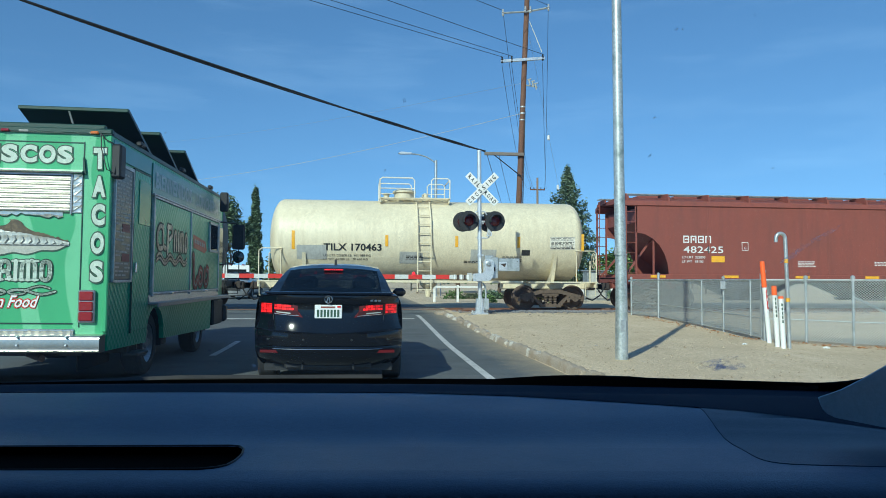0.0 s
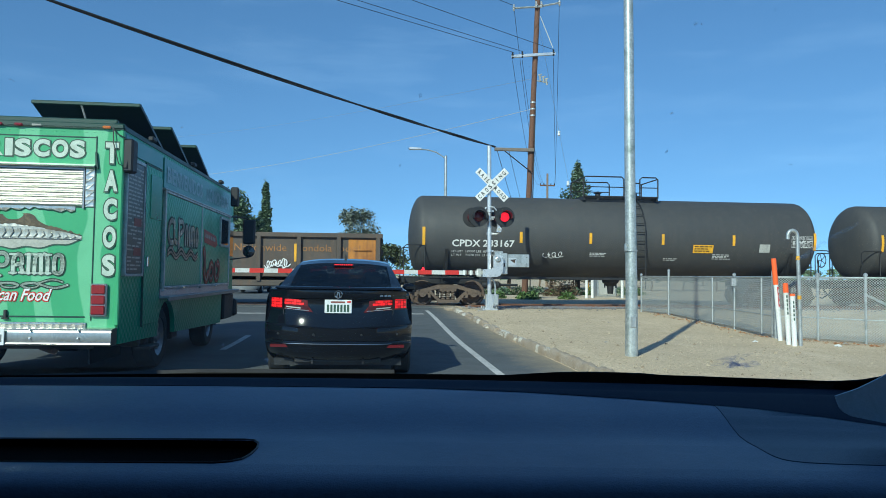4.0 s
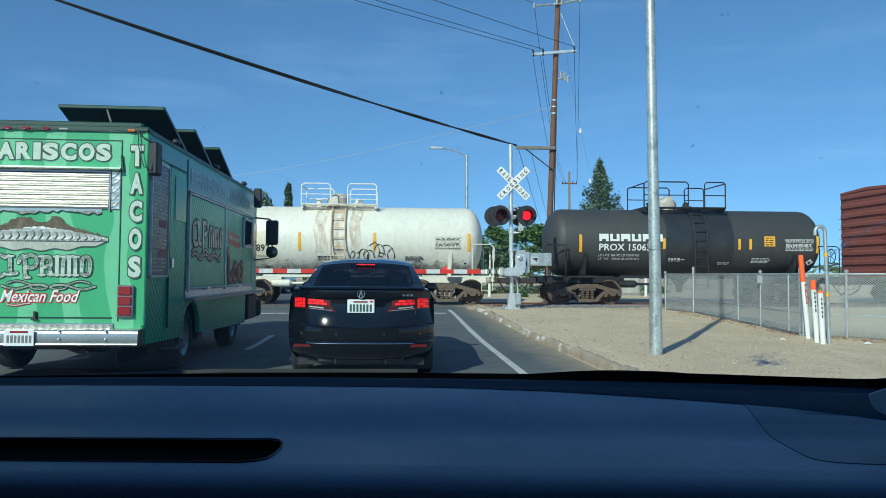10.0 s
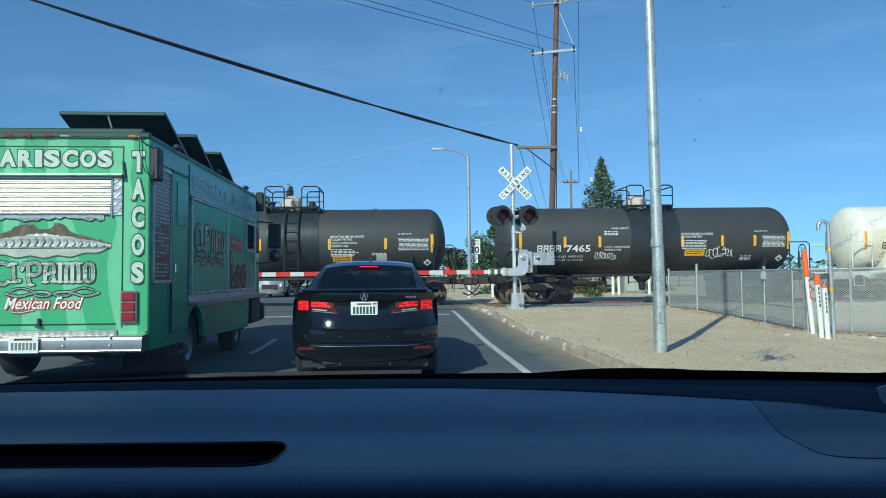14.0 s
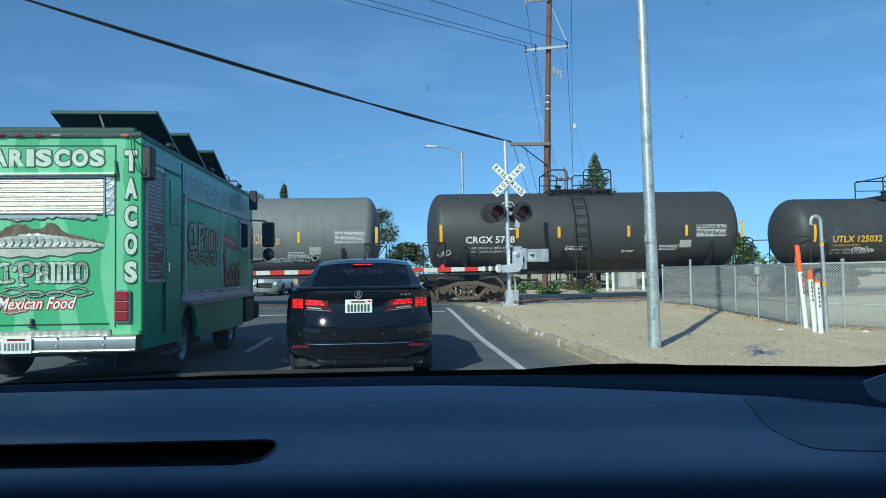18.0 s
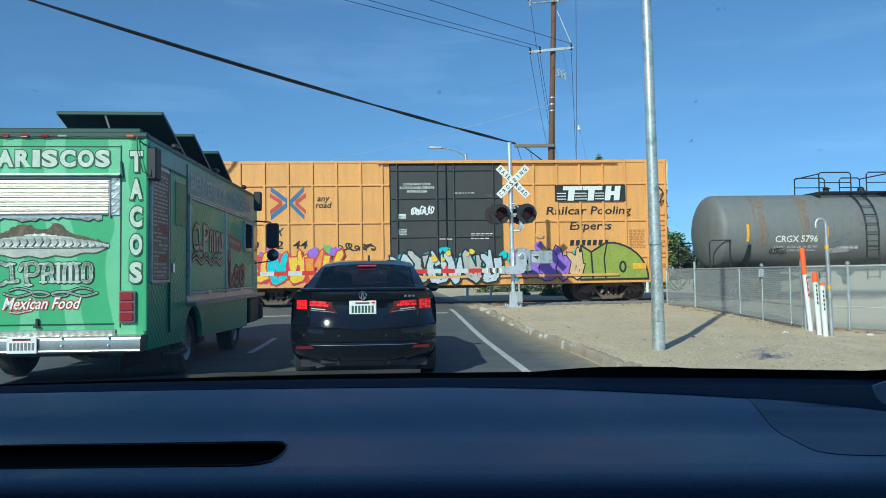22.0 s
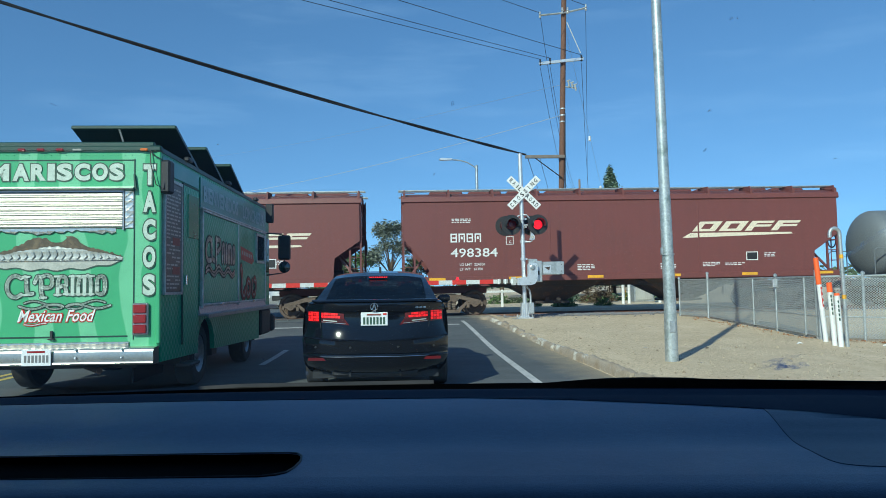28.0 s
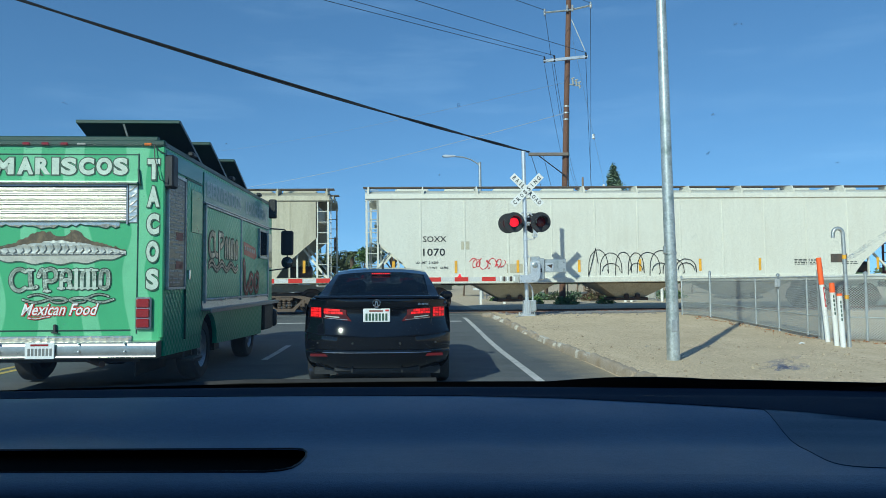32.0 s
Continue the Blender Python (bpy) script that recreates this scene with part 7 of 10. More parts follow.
    for k in range(8):
        z = 1.918 + k * .0486
        part("louvre", Geo().prism([(-.004, z)] + [(-.008 - .024 * math.sin(a * math.pi / 9) ** .7, z + .004 + .036 * a / 8) for a in range(1, 9)] + [(-.004, z + .044)], "yz", -2.18, -.388), M["louvre"], v)
    part("vent_backing", Geo().box(-2.19, -.005, 1.91, -.38, -.001, 2.32), M["black"], v)
    part("panel_joint", Geo().box(-W + .02, -.007, 2.655, -.27, .01, 2.664), M["dark_green"], t)
    part("vent_side", Geo().box(-.366, -.014, 1.915, -.272, -.002, 2.325, .004), M["diamond_plate"], v)
    for k in range(5):
        z = 1.93 + k * .08
        part("quilt_ridge", Geo().tube([(-.362, -.015, z), (-.32, -.02, z + .035), (-.276, -.015, z + .07)], .006, 5), M["diamond_plate"], v)
    part("vent_lip", Geo().prism([(-.002, 2.34), (-.07, 2.33), (-.074, 2.342), (-.05, 2.356), (-.002, 2.372)], "yz", -2.2, -.26), M["chrome"], t)
    part("lip_bracket", Geo().prism([(-.27, 2.5), (-.258, 2.5), (-.235, 2.32), (-.262, 2.33)], "xz", -.03, -.004), M["dark_green"], t)

    def rear(lift):
        return lambda u, w: (u, -.005 - lift, w)
    # headline, column, script
    cells = ((-1.805, -1.585), (-1.55, -1.378), (-1.36, -1.2), (-1.183, -1.108), (-1.088, -.925), (-.9, -.738), (-.715, -.55), (-.533, -.38))
    for ch, (xa, xb) in zip("MARISCOS", cells):
        outlined(ch, t, lambda l: (lambda u, w: (xa + u, -.006 - l, 2.45 + w)), .165, xb - xa, M["cream"], M["letter_edge"])
    for k, c in enumerate("TACOS"):
        outlined(c, t, lambda l: (lambda u, w: (-.168 + u, -.014 - l, 2.402 - k * .2985 + w)), .2, .132, M["cream"], M["letter_edge"])
    # sombrero picture: a quilted metal brim, a scorched crown with a gap, a smooth underside
    xl, xr = -1.98, -.386
    span = xr - xl
    up, low = [], []
    for i in range(41):
        x = xl + span * i / 40
        q = abs(x + 1.1) / (.72 if x > -1.1 else .88)
        up.append((x, 1.6 + .135 * max(0, 1 - q) ** .75 + rj.uniform(-.004, .004)))
        low.append((x, 1.572 - .092 * (1 - q ** 2.4 if q < 1 else 0) - .012 * math.sin(i * .9)))
    fan = [(i, i + 1, 81 - i - 1, 81 - i) for i in range(40)]
    part("hat_outline", Geo().add([rear(.001)(x, z + .012) for x, z in up] + [rear(.001)(x, z - .014) for x, z in low[::-1]], fan), M["letter_edge"], t, fix=False)
    part("hat_underside", Geo().add([rear(.003)(x, 1.572) for x, z in up] + [rear(.003)(x, z) for x, z in low[::-1]], fan), M["hat_grey"], t, fix=False)
    part("hat_brim", Geo().add([rear(.0045)(x, z) for x, z in up] + [rear(.0045)(x, 1.57) for x, z in low[::-1]], fan), M["hat_plate"], t, fix=False)
    part("hat_band", Geo().tube([(xl + .02, -.012, 1.57), (xr - .01, -.012, 1.574)], .006, 6), M["chrome"], t)
    ridges = Geo()
    for k in range(19):
        x = -1.86 + k * .078
        q = abs(x + 1.1) / .8
        h_ = .1 * max(.15, 1 - q)
        ridges.tube([(x - .02, -.012, 1.585), (x + .012, -.018, 1.585 + h_ * .55), (x - .004, -.012, 1.59 + h_)], .0065, 5)
    part("hat_quilting", ridges, M["hat_plate"], t)
    crown, foot = [], []
    for i in range(61):
        x = -1.86 + 1.46 * i / 60
        q = abs(x + 1.1) / .74
        hump = .075 * math.exp(-((x + 1.3) / .2) ** 2) + .09 * math.exp(-((x + .93) / .13) ** 2)
        ridge_ = 1.6 + .135 * max(0, 1 - q) ** .75
        crown.append((x, ridge_ + .012 + .03 * max(0, 1 - q) + hump + rj.uniform(-.012, .012)))
        foot.append((x, ridge_ - .004 + rj.uniform(-.008, .008)))
    part("hat_crown", Geo().add([rear(.006)(x, z) for x, z in crown] + [rear(.006)(x, z) for x, z in foot[::-1]], [(i, i + 1, 120 - i, 121 - i) for i in range(60)]), M["hat_brown"], t, fix=False)
    hole = [(-1.075 + .1 * math.cos(a) * (1 + .1 * math.sin(3 * a)), 1.812 + .044 * math.sin(a)) for a in [k * math.pi / 10 for k in range(20)]]
    part("hat_gap", Geo().add([rear(.008)(x, z) for x, z in hole], [tuple(range(20))]), M["wrap"], t, fix=False)
    # trade name as ornamental stems, arches and curls
    glyph = (((-1.44, 1.39), (-1.49, 1.42), (-1.56, 1.4), (-1.6, 1.3), (-1.56, 1.2), (-1.49, 1.18), (-1.44, 1.215)), ((-1.415, 1.4), (-1.385, 1.41), (-1.385, 1.24), (-1.36, 1.215), (-1.32, 1.225)),
             ((-1.21, 1.18), (-1.235, 1.23), (-1.235, 1.39), (-1.27, 1.42), (-1.3, 1.34)), ((-1.235, 1.4), (-1.17, 1.425), (-1.115, 1.39), (-1.115, 1.31), (-1.16, 1.28), (-1.215, 1.29)), ((-1.06, 1.21), (-1.06, 1.4), (-.985, 1.405), (-.97, 1.36), (-.97, 1.31)),
             ((-1.03, 1.295), (-.985, 1.31), (-.965, 1.215)), ((-.905, 1.21), (-.905, 1.405)), ((-.845, 1.21), (-.845, 1.4), (-.78, 1.4)), ((-.78, 1.4), (-.78, 1.21)), ((-.715, 1.21), (-.715, 1.39), (-.75, 1.41)),
             ((-.65, 1.225), (-.65, 1.39), (-.61, 1.405), (-.565, 1.39), (-.565, 1.225), (-.61, 1.205), (-.65, 1.225)))
    serifs = [(x, z) for x in (-1.385, -1.06, -.905, -.845, -.78, -.715) for z in (1.21, 1.405)] + [(-1.21, 1.18), (-.965, 1.215)]
    for k, path in enumerate(glyph):
        ribbon("logo_shape", t, rear, path, ((.001 + .0002 * k, .03, "letter_edge"), (.006 + .0002 * k, .019, "cream")))
    for x, z in serifs:
        ribbon("logo_shape", t, rear, ((x - .032, z), (x + .032, z)), ((.0012, .02, "letter_edge"), (.0085, .011, "cream")))
    swirl = lambda sg, f: [(-.985 + sg * (f(q)[0]), 1.094 + f(q)[1]) for q in [i / 16 for i in range(17)]]
    for sg in (-1, 1):
        ribbon("flourish", t, rear, swirl(sg, lambda q: (.015 + .46 * q, .024 * math.sin(q * 6.6) - .012)), ((.002, .02, "letter_edge"), (.005, .0095, "cream")))
        ribbon("flourish", t, rear, swirl(sg, lambda q: (.1 + .085 * math.sin(q * 6.283), -.012 + .026 * math.cos(q * 6.283))), ((.0022, .017, "letter_edge"), (.0054, .007, "cream")))
        ribbon("flourish", t, rear, swirl(sg, lambda q: (.42 - .3 * q, .028 + .022 * math.sin(q * 5))), ((.0024, .017, "letter_edge"), (.0058, .007, "cream")))
    script = lambda l: (lambda u, w: (-1.475 + u, -.006 - l, .925 + w))
    lettering("Mexican Food", M["red"], t, script(0.0), .125, .78, spread=.1, slant=.3, name="lettering_outline")
    lettering("Mexican Food", M["white"], t, script(.004), .125, .775, slant=.3, spread=.02)
    ribbon("flourish", t, rear, [(-1.4 + .22 * i / 8, .897 - .012 * math.sin(i * .6)) for i in range(9)], ((.003, .014, "red"), (.0045, .006, "white")))
    # lamps, latch, bumper, plate
    tl = part("tail_light", Geo().box(-.27, -.045, .765, -.1, -.004, 1.11, .012), M["rim"], t)
    for k in range(3):
        part("tail_lens", Geo().box(-.255, -.062, .785 + k * .107, -.115, -.04, .88 + k * .107, .012), M["lens_red"], tl)
    part("latch", Geo().box(-1.13, -.03, .73, -1.1, -.004, .825, .006).box(-1.15, -.035, .73, -1.08, -.008, .745, .004), M["black"], t)
    part("kick_plate", Geo().box(-W, -.02, .645, -.31, -.002, .7, .004), M["diamond_plate"], t)
    part("bumper", Geo().prism([(.0, .47), (-.15, .468), (-.18, .476), (-.186, .49), (-.18, .505), (-.168, .515), (-.172, .6), (-.166, .625), (-.15, .64), (0, .648)], "yz", -W, .0), M["bumper_steel"], t)
    for x in (-.32, -.79, -1.6, -2.1):
        for z in (.545, .63):
            part("bolt", Geo().lathe([(-.2, .001), (-.198, .01), (-.18, .014)], "Y", 8, at=(x, 0, z)), M["alu"], t)
    pl = part("licence_plate", Geo().box(-1.33, -.202, .475, -1.03, -.192, .645, .004), M["plate_white"], t)
    for k in range(7):
        part("plate_mark", Geo().box(-1.3 + k * .037, -.205, .51, -1.277 + k * .037, -.2, .585), M["tank_grey"], pl)
    part("plate_band", Geo().box(-1.27, -.205, .61, -1.09, -.2, .63), M["lens_red"], pl)
    # roof hatches propped open
    for y, xl in ((.85, -1.33), (2.2, -1.3), (3.6, -1.3)):
        a, b = (y, 3.2), (y + .95, 2.84)
        ht = part("roof_hatch", Geo().prism([a, (a[0] + .03, a[1] + .03), (b[0] + .03, b[1] + .03), b], "yz", xl, -.1), M["hatch_dark"], t, "dark roof hatch propped open")
        part("hatch_rim", Geo().box(xl, a[0] - .01, a[1] - .015, -.1, a[0] + .02, a[1] + .03, .008), M["dark_green"], ht)
        part("hatch_prop", Geo().cyl((xl + .55, a[0] + .02, a[1]), (xl + .6, a[0] + .25, 2.83), .012, 6), M["alu"], ht)
    part("roof_rack", Geo().box(-1.95, .3, 2.84, -.15, .9, 2.88, .01).box(-1.95, .25, 2.86, -.15, .32, 2.91, .01), M["dark_green"], t)
    # side: menu board, door, serving hatch, counter, window
    mb = part("menu_board", Geo().box(.0, .1, 1.22, .03, .68, 2.46, .006), M["menu"], t, "dark menu board with small print")
    g = Geo()
    rng = random.Random(3)
    for k in range(27):
        y = .15
        while y < .6:
            wd = rng.uniform(.05, .16)
            if rng.random() < .8:
                g.box(.028, y, 1.26 + k * .043, .032, min(y + wd, .63), 1.278 + k * .043)
            y += wd + .03
    mp_ = part("menu_print", g, M["patch_grey"], mb, angle=0)
    mp_["kind"] = "stuff"
    for z in (1.42, 1.75):
        part("menu_picture", Geo().box(.029, .35, z, .033, .6, z + .09), M["oxide"], mb)
    part("menu_frame", Geo().box(.0, .08, 1.19, .04, .1, 2.49).box(.0, .675, 1.19, .04, .695, 2.49).box(.0, .08, 2.455, .04, .695, 2.49).box(.0, .08, 1.19, .04, .695, 1.22), M["galv"], mb)
    dr = part("side_door", Geo().box(.0, .78, .62, .02, 1.42, 2.5, .006), M["wrap_side"], t)
    part("door_window", Geo().box(.018, .95, 1.88, .028, 1.4, 2.41, .004), M["wrap_plain"], dr)
    part("door_joint", Geo().box(.0, .765, .6, .022, .78, 2.52).box(.0, 1.42, .98, .022, 1.432, 2.52).box(.0, .765, 2.5, .022, 1.43, 2.515), M["dark_green"], dr)
    part("door_handle", Geo().box(.015, .82, 1.3, .05, .86, 1.42, .008), M["chrome"], dr)
    part("upper_panel", Geo().box(.0, .06, 2.53, .014, 1.44, 2.72, .004), M["header_blue"], t)
    hatch = part("serving_hatch", Geo().box(.0, 1.56, 1.06, .03, 5.74, 2.26, .008), M["wrap_side"], t, "embossed green serving hatch")
    for a, b, c, d in ((1.53, 1.0, 1.57, 2.3), (3.53, 1.0, 3.57, 2.3), (5.72, 1.0, 5.76, 2.3)):
        part("hatch_frame", Geo().box(.0, a, b, .045, c, d, .006), M["galv"], hatch)
    for z in (1.03, 2.26):
        part("hatch_frame", Geo().box(.0, 1.53, z, .045, 5.76, z + .03, .006), M["galv"], hatch)
    for y in (2.4, 4.55):
        part("hatch_latch", Geo().box(.03, y, 1.02, .06, y + .14, 1.05, .006), M["chrome"], hatch)
    part("counter", Geo().box(.0, 1.42, .905, .15, 6.28, .935, .01).box(.13, 1.42, .88, .15, 6.28, .935, .005).prism([(.0, .935), (.04, .935), (.02, 1.03), (.0, 1.03)], "xz", 1.43, 5.76), M["counter_grey"], t, "grey folding metal counter")
    part("window", Geo().box(.028, 4.9, 1.74, .05, 5.56, 2.18, .006), M["dark_glass"], t)
    part("window_frame", Geo().box(.028, 4.86, 1.7, .06, 4.9, 2.22).box(.028, 5.56, 1.7, .06, 5.6, 2.22).box(.028, 4.86, 2.18, .06, 5.6, 2.22).box(.028, 4.86, 1.7, .06, 5.6, 1.74), M["galv"], t)
    part("cab_window", Geo().box(.0, 5.86, 1.55, .02, 6.2, 2.2, .006), M["dark_glass"], t)
    part("header_panel", Geo().box(.0, 1.5, 2.31, .02, 5.85, 2.7, .004), M["header_blue"], t)
    part("header_edge", Geo().box(.0, 1.49, 2.29, .05, 5.86, 2.315, .006), M["galv"], t)
    for word, ya, wd in (("BIENVENIDOS", 1.62, 1.95), ("LONCHERIA", 3.9, 1.75)):
        lettering(word, M["header_ink"], t, lambda u, w: (.026, ya + u, 2.405 + w), .2, wd, spread=.05)
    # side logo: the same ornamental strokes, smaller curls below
    lay = ((.001, .055, "letter_edge"), (.006, .03, "hat_plate"))
    flank = lambda l: (lambda u, w: (.031 + l, u, w))
    for k, path in enumerate((((1.98, 1.9), (1.85, 1.94), (1.72, 1.86), (1.7, 1.72), (1.78, 1.62), (1.95, 1.64)), ((1.98, 1.92), (1.98, 1.66), (2.12, 1.64)), ((2.22, 1.95), (2.22, 1.58)), ((2.2, 1.93), (2.42, 1.95), (2.48, 1.85), (2.3, 1.77)), ((2.56, 1.64), (2.56, 1.89), (2.68, 1.89), (2.68, 1.64)),
                              ((2.79, 1.89), (2.79, 1.64)), ((2.88, 1.64), (2.88, 1.88), (2.98, 1.88), (2.98, 1.64)), ((2.98, 1.88), (3.08, 1.88), (3.08, 1.64)), ((3.18, 1.65), (3.18, 1.88), (3.3, 1.88), (3.3, 1.65), (3.18, 1.65)))):
        ribbon("logo_shape", t, flank, path, [(a + .0002 * k, b, c_) for a, b, c_ in lay])
    for q0, amp in ((1.52, .05), (1.47, .04)):
        ribbon("flourish", t, flank, [(1.7 + 1.6 * i / 20, q0 + amp * math.sin(i * .95)) for i in range(21)], ((.0015, .035, "letter_edge"), (.0065, .015, "hat_plate")))
    # red banner and red food pictures
    part("banner_picture", Geo().add([flank(.002)(u, w) for u, w in ((3.7, 1.93), (4.6, 1.86), (4.72, 1.72), (4.55, 1.66), (3.75, 1.72))], [(0, 1, 2, 3, 4)]), M["picture_red"], t, fix=False)
    for k in range(6):
        part("banner_mark", Geo().add([flank(.004)(3.8 + k * .13, 1.8 - k * .008), flank(.004)(3.88 + k * .13, 1.795 - k * .008), flank(.004)(3.88 + k * .13, 1.86 - k * .008), flank(.004)(3.8 + k * .13, 1.865 - k * .008)], [(0, 1, 2, 3)]), M["hat_grey"], t, fix=False)
    for path, th in ((((3.75, 1.58), (3.82, 1.4), (3.78, 1.2), (3.95, 1.1), (4.05, 1.22)), .07), (((4.2, 1.35), (4.12, 1.22), (4.25, 1.12), (4.42, 1.2), (4.4, 1.36), (4.25, 1.38)), .06), (((4.6, 1.36), (4.56, 1.2), (4.7, 1.12), (4.85, 1.2), (4.9, 1.38), (4.75, 1.4)), .06)):
        ribbon("food_picture", t, flank, path, ((.0015, th + .03, "letter_edge"), (.005, th, "picture_red"), (.008, th * .25, "hat_grey")))
    # speaker box at the corner, wires, mirrors, mud flap
    part("corner_speaker", Geo().box(.0, -.01, 2.3, .11, .16, 2.66, .02), M["black"], t, "black box hung on the rear corner")
    part("cable", Geo().tube([(-.1, -.02, 2.8), (-.08, -.05, 2.6), (-.02, -.06, 2.38), (.05, -.02, 2.34), (.06, .0, 2.45)], .006, 5).tube([(-.12, -.02, 2.8), (-.05, -.04, 2.7), (.03, -.02, 2.66)], .006, 5), M["black"], t)
    mir = part("mirror_arm", Geo().tube([(.0, 5.9, 2.3), (.25, 6.25, 2.3), (.3, 6.3, 2.25), (.3, 6.3, 1.55), (.0, 6.05, 1.5)], .015, 6), M["black"], t)
    part("mirror_head", Geo().box(.18, 6.24, 1.8, .42, 6.32, 2.28, .03), M["black"], mir)
    part("round_mirror", Geo().lathe([(6.25, .001), (6.26, .1), (6.28, .115), (6.34, .001)], "Y", 18, at=(.3, 0, 1.66)), M["dark_glass"], mir)
    part("upper_mirror", Geo().box(.1, 5.4, 2.45, .24, 5.5, 2.8, .02), M["black"], t)
    part("front_bumper", Geo().box(-W - .02, L, .42, .08, L + .2, .75, .04).box(-.1, 5.45, .4, .03, L, .86, .03), M["black"], t)
    part("step", Geo().box(-.05, .75, .34, .12, 1.15, .38, .01).box(-.04, .78, .36, -.01, .82, .6).box(-.04, 1.1, .36, -.01, 1.14, .6), M["black"], t)
    part("tail_pipe", Geo().cyl((-.9, .3, .42), (-.6, -.05, .4), .035, 10), M["steel_dark"], t)
    part("side_marker", Geo().box(.0, 5.55, .75, .02, 5.65, .8, .006), M["lens_amber"], t)
    for y in (.9, 2.9, 4.9):
        part("roof_lamp", Geo().box(-.02, y, 2.8, .05, y + .16, 2.86, .015), M["black"], t)


food_truck()

# ---- sedans ----
M["paint_black"] = surface("paint_black", (0.004, 0.005, 0.008), 0.1, grain=0.0, bump=0.0, coat=0.12, spec=.42)
M["paint_silver"] = surface("paint_silver", (0.45, 0.46, 0.47), 0.3, 0.6, grain=0.05, bump=0.0, coat=0.7)
M["tail_lit"] = glow("tail_lit", (1.0, 0.006, 0.01), 0.5)
M["tail_dim"] = glow("tail_dim", (0.7, 0.003, 0.005), 0.17)
M["tail_dark"] = surface("tail_dark", (0.1, 0.004, 0.006), 0.12, grain=0.1, coat=0.6)
M["clear_lens"] = surface("clear_lens", (0.05, 0.008, 0.01), 0.12, grain=0.1)


def sedan(label, m, paint_mat, lit=True):
    """A saloon car; local y runs from the tail (0) to the nose (4.8)."""
    c = thing("car", label, "car")
    c.matrix_world = m
    body = M[paint_mat]
    # height, half width, how far the tail is set in
    rows = [(.2, .7, .3), (.26, .78, .17), (.32, .83, .07), (.4, .85, .025), (.44, .853, .008), (.452, .853, .03), (.468, .854, .034), (.48, .855, .016), (.56, .858, .004), (.62, .86, .0), (.65, .861, .012), (.662, .861, .06), (.7, .86, .085),
            (.78, .858, .108), (.86, .853, .118), (.93, .846, .118), (.948, .843, .116), (.956, .841, .08), (.985, .832, .066), (1.02, .815, .056), (1.05, .795, .062), (1.068, .77, .09)]

    def width_at(y):
        return 1.0 + .015 * math.sin(math.pi * min(1, y / 4.8)) - .1 * smooth((y - 3.9) / .9)

    def lift(y, z):
        return z - .06 * smooth((y - 2.6) / 2.0) * smooth((z - .6) / .4)

    def sag_mid(q, z):
        """The bumper's upper edge dips towards the middle."""
        return z - .045 * (1 - min(1, q * 1.15)) if .62 < z < .68 else z
    cols = [i / 16 for i in range(17)]
    ys = [.42, .52, .62, .72, .82, .92, 1.02, 1.12, 1.22, 1.32, 1.42, 1.52, 1.7, 1.95, 2.3, 2.7, 3.1, 3.3, 3.45, 3.6, 3.75, 3.9, 4.05, 4.2, 4.35, 4.55]
    vs, n = [], 0
    for z, w, d in rows:
        line = [(w * q, d + .36 * q ** 3.8 * (1 if z < 1.04 else .8), sag_mid(q, z)) for q in cols]
        line += [(w * width_at(y), y, lift(y, z)) for y in ys]
        line += [(w * width_at(4.6) * q, 4.62 + .2 * (1 - q * q) - .1 * abs(z - .55), lift(4.7, z)) for q in (.9, .6, .3, 0.0)]
        n = len(line)
        vs += line
    g = Geo()
    for sx in (1, -1):
        pts = [(sx * x, y, z) for x, y, z in vs]
        fs = []
        for j in range(len(rows) - 1):
            for i in range(n - 1):
                a, b = pts[j * n + i], pts[(j + 1) * n + i + 1]
                cy, cz = (a[1] + b[1]) / 2, (a[2] + b[2]) / 2
                if abs(a[0]) > .7 and min(math.hypot(cy - .98, cz - .33), math.hypot(cy - 3.78, cz - .33)) < .365:
                    continue
                fs.append((j * n + i, j * n + i + 1, (j + 1) * n + i + 1, (j + 1) * n + i))
        g.add(pts, fs)
    part("body", g, body, c, angle=40)
    top = [vs[(len(rows) - 1) * n + i] for i in range(n)]
    d = Geo()
    for k in range(n - 1):
        (x0, y0, za), (x1, y1, zb) = top[k], top[k + 1]
        d.add([(-x0, y0, za), (0, y0, za + .02), (x0, y0, za), (x1, y1, zb), (0, y1, zb + .02), (-x1, y1, zb)], [(0, 1, 4, 5), (1, 2, 3, 4)])
    part("deck", d, body, c, angle=50)
    part("floor_pan", Geo().box(-.74, .34, .17, .74, 4.5, .25), M["black"], c)
    # greenhouse: y, height, half width of the roof edge, half width of the rear window, half width at the belt
    st = [(.6, 1.075, .765, .62, .8), (.8, 1.142, .735, .61, .795), (1.05, 1.237, .695, .595, .785), (1.3, 1.32, .655, .58, .775), (1.52, 1.386, .622, .565, .765), (1.75, 1.432, .6, .55, .76), (2.0, 1.456, .592, .5, .76),
          (2.4, 1.466, .59, .5, .76), (2.78, 1.445, .6, .52, .765), (3.05, 1.37, .63, .57, .78), (3.4, 1.21, .69, .63, .8), (3.75, 1.01, .75, .68, .82)]
    crown = lambda q: -.045 * abs(q) ** 3
    rf, rw, ws = Geo(), Geo(), Geo()
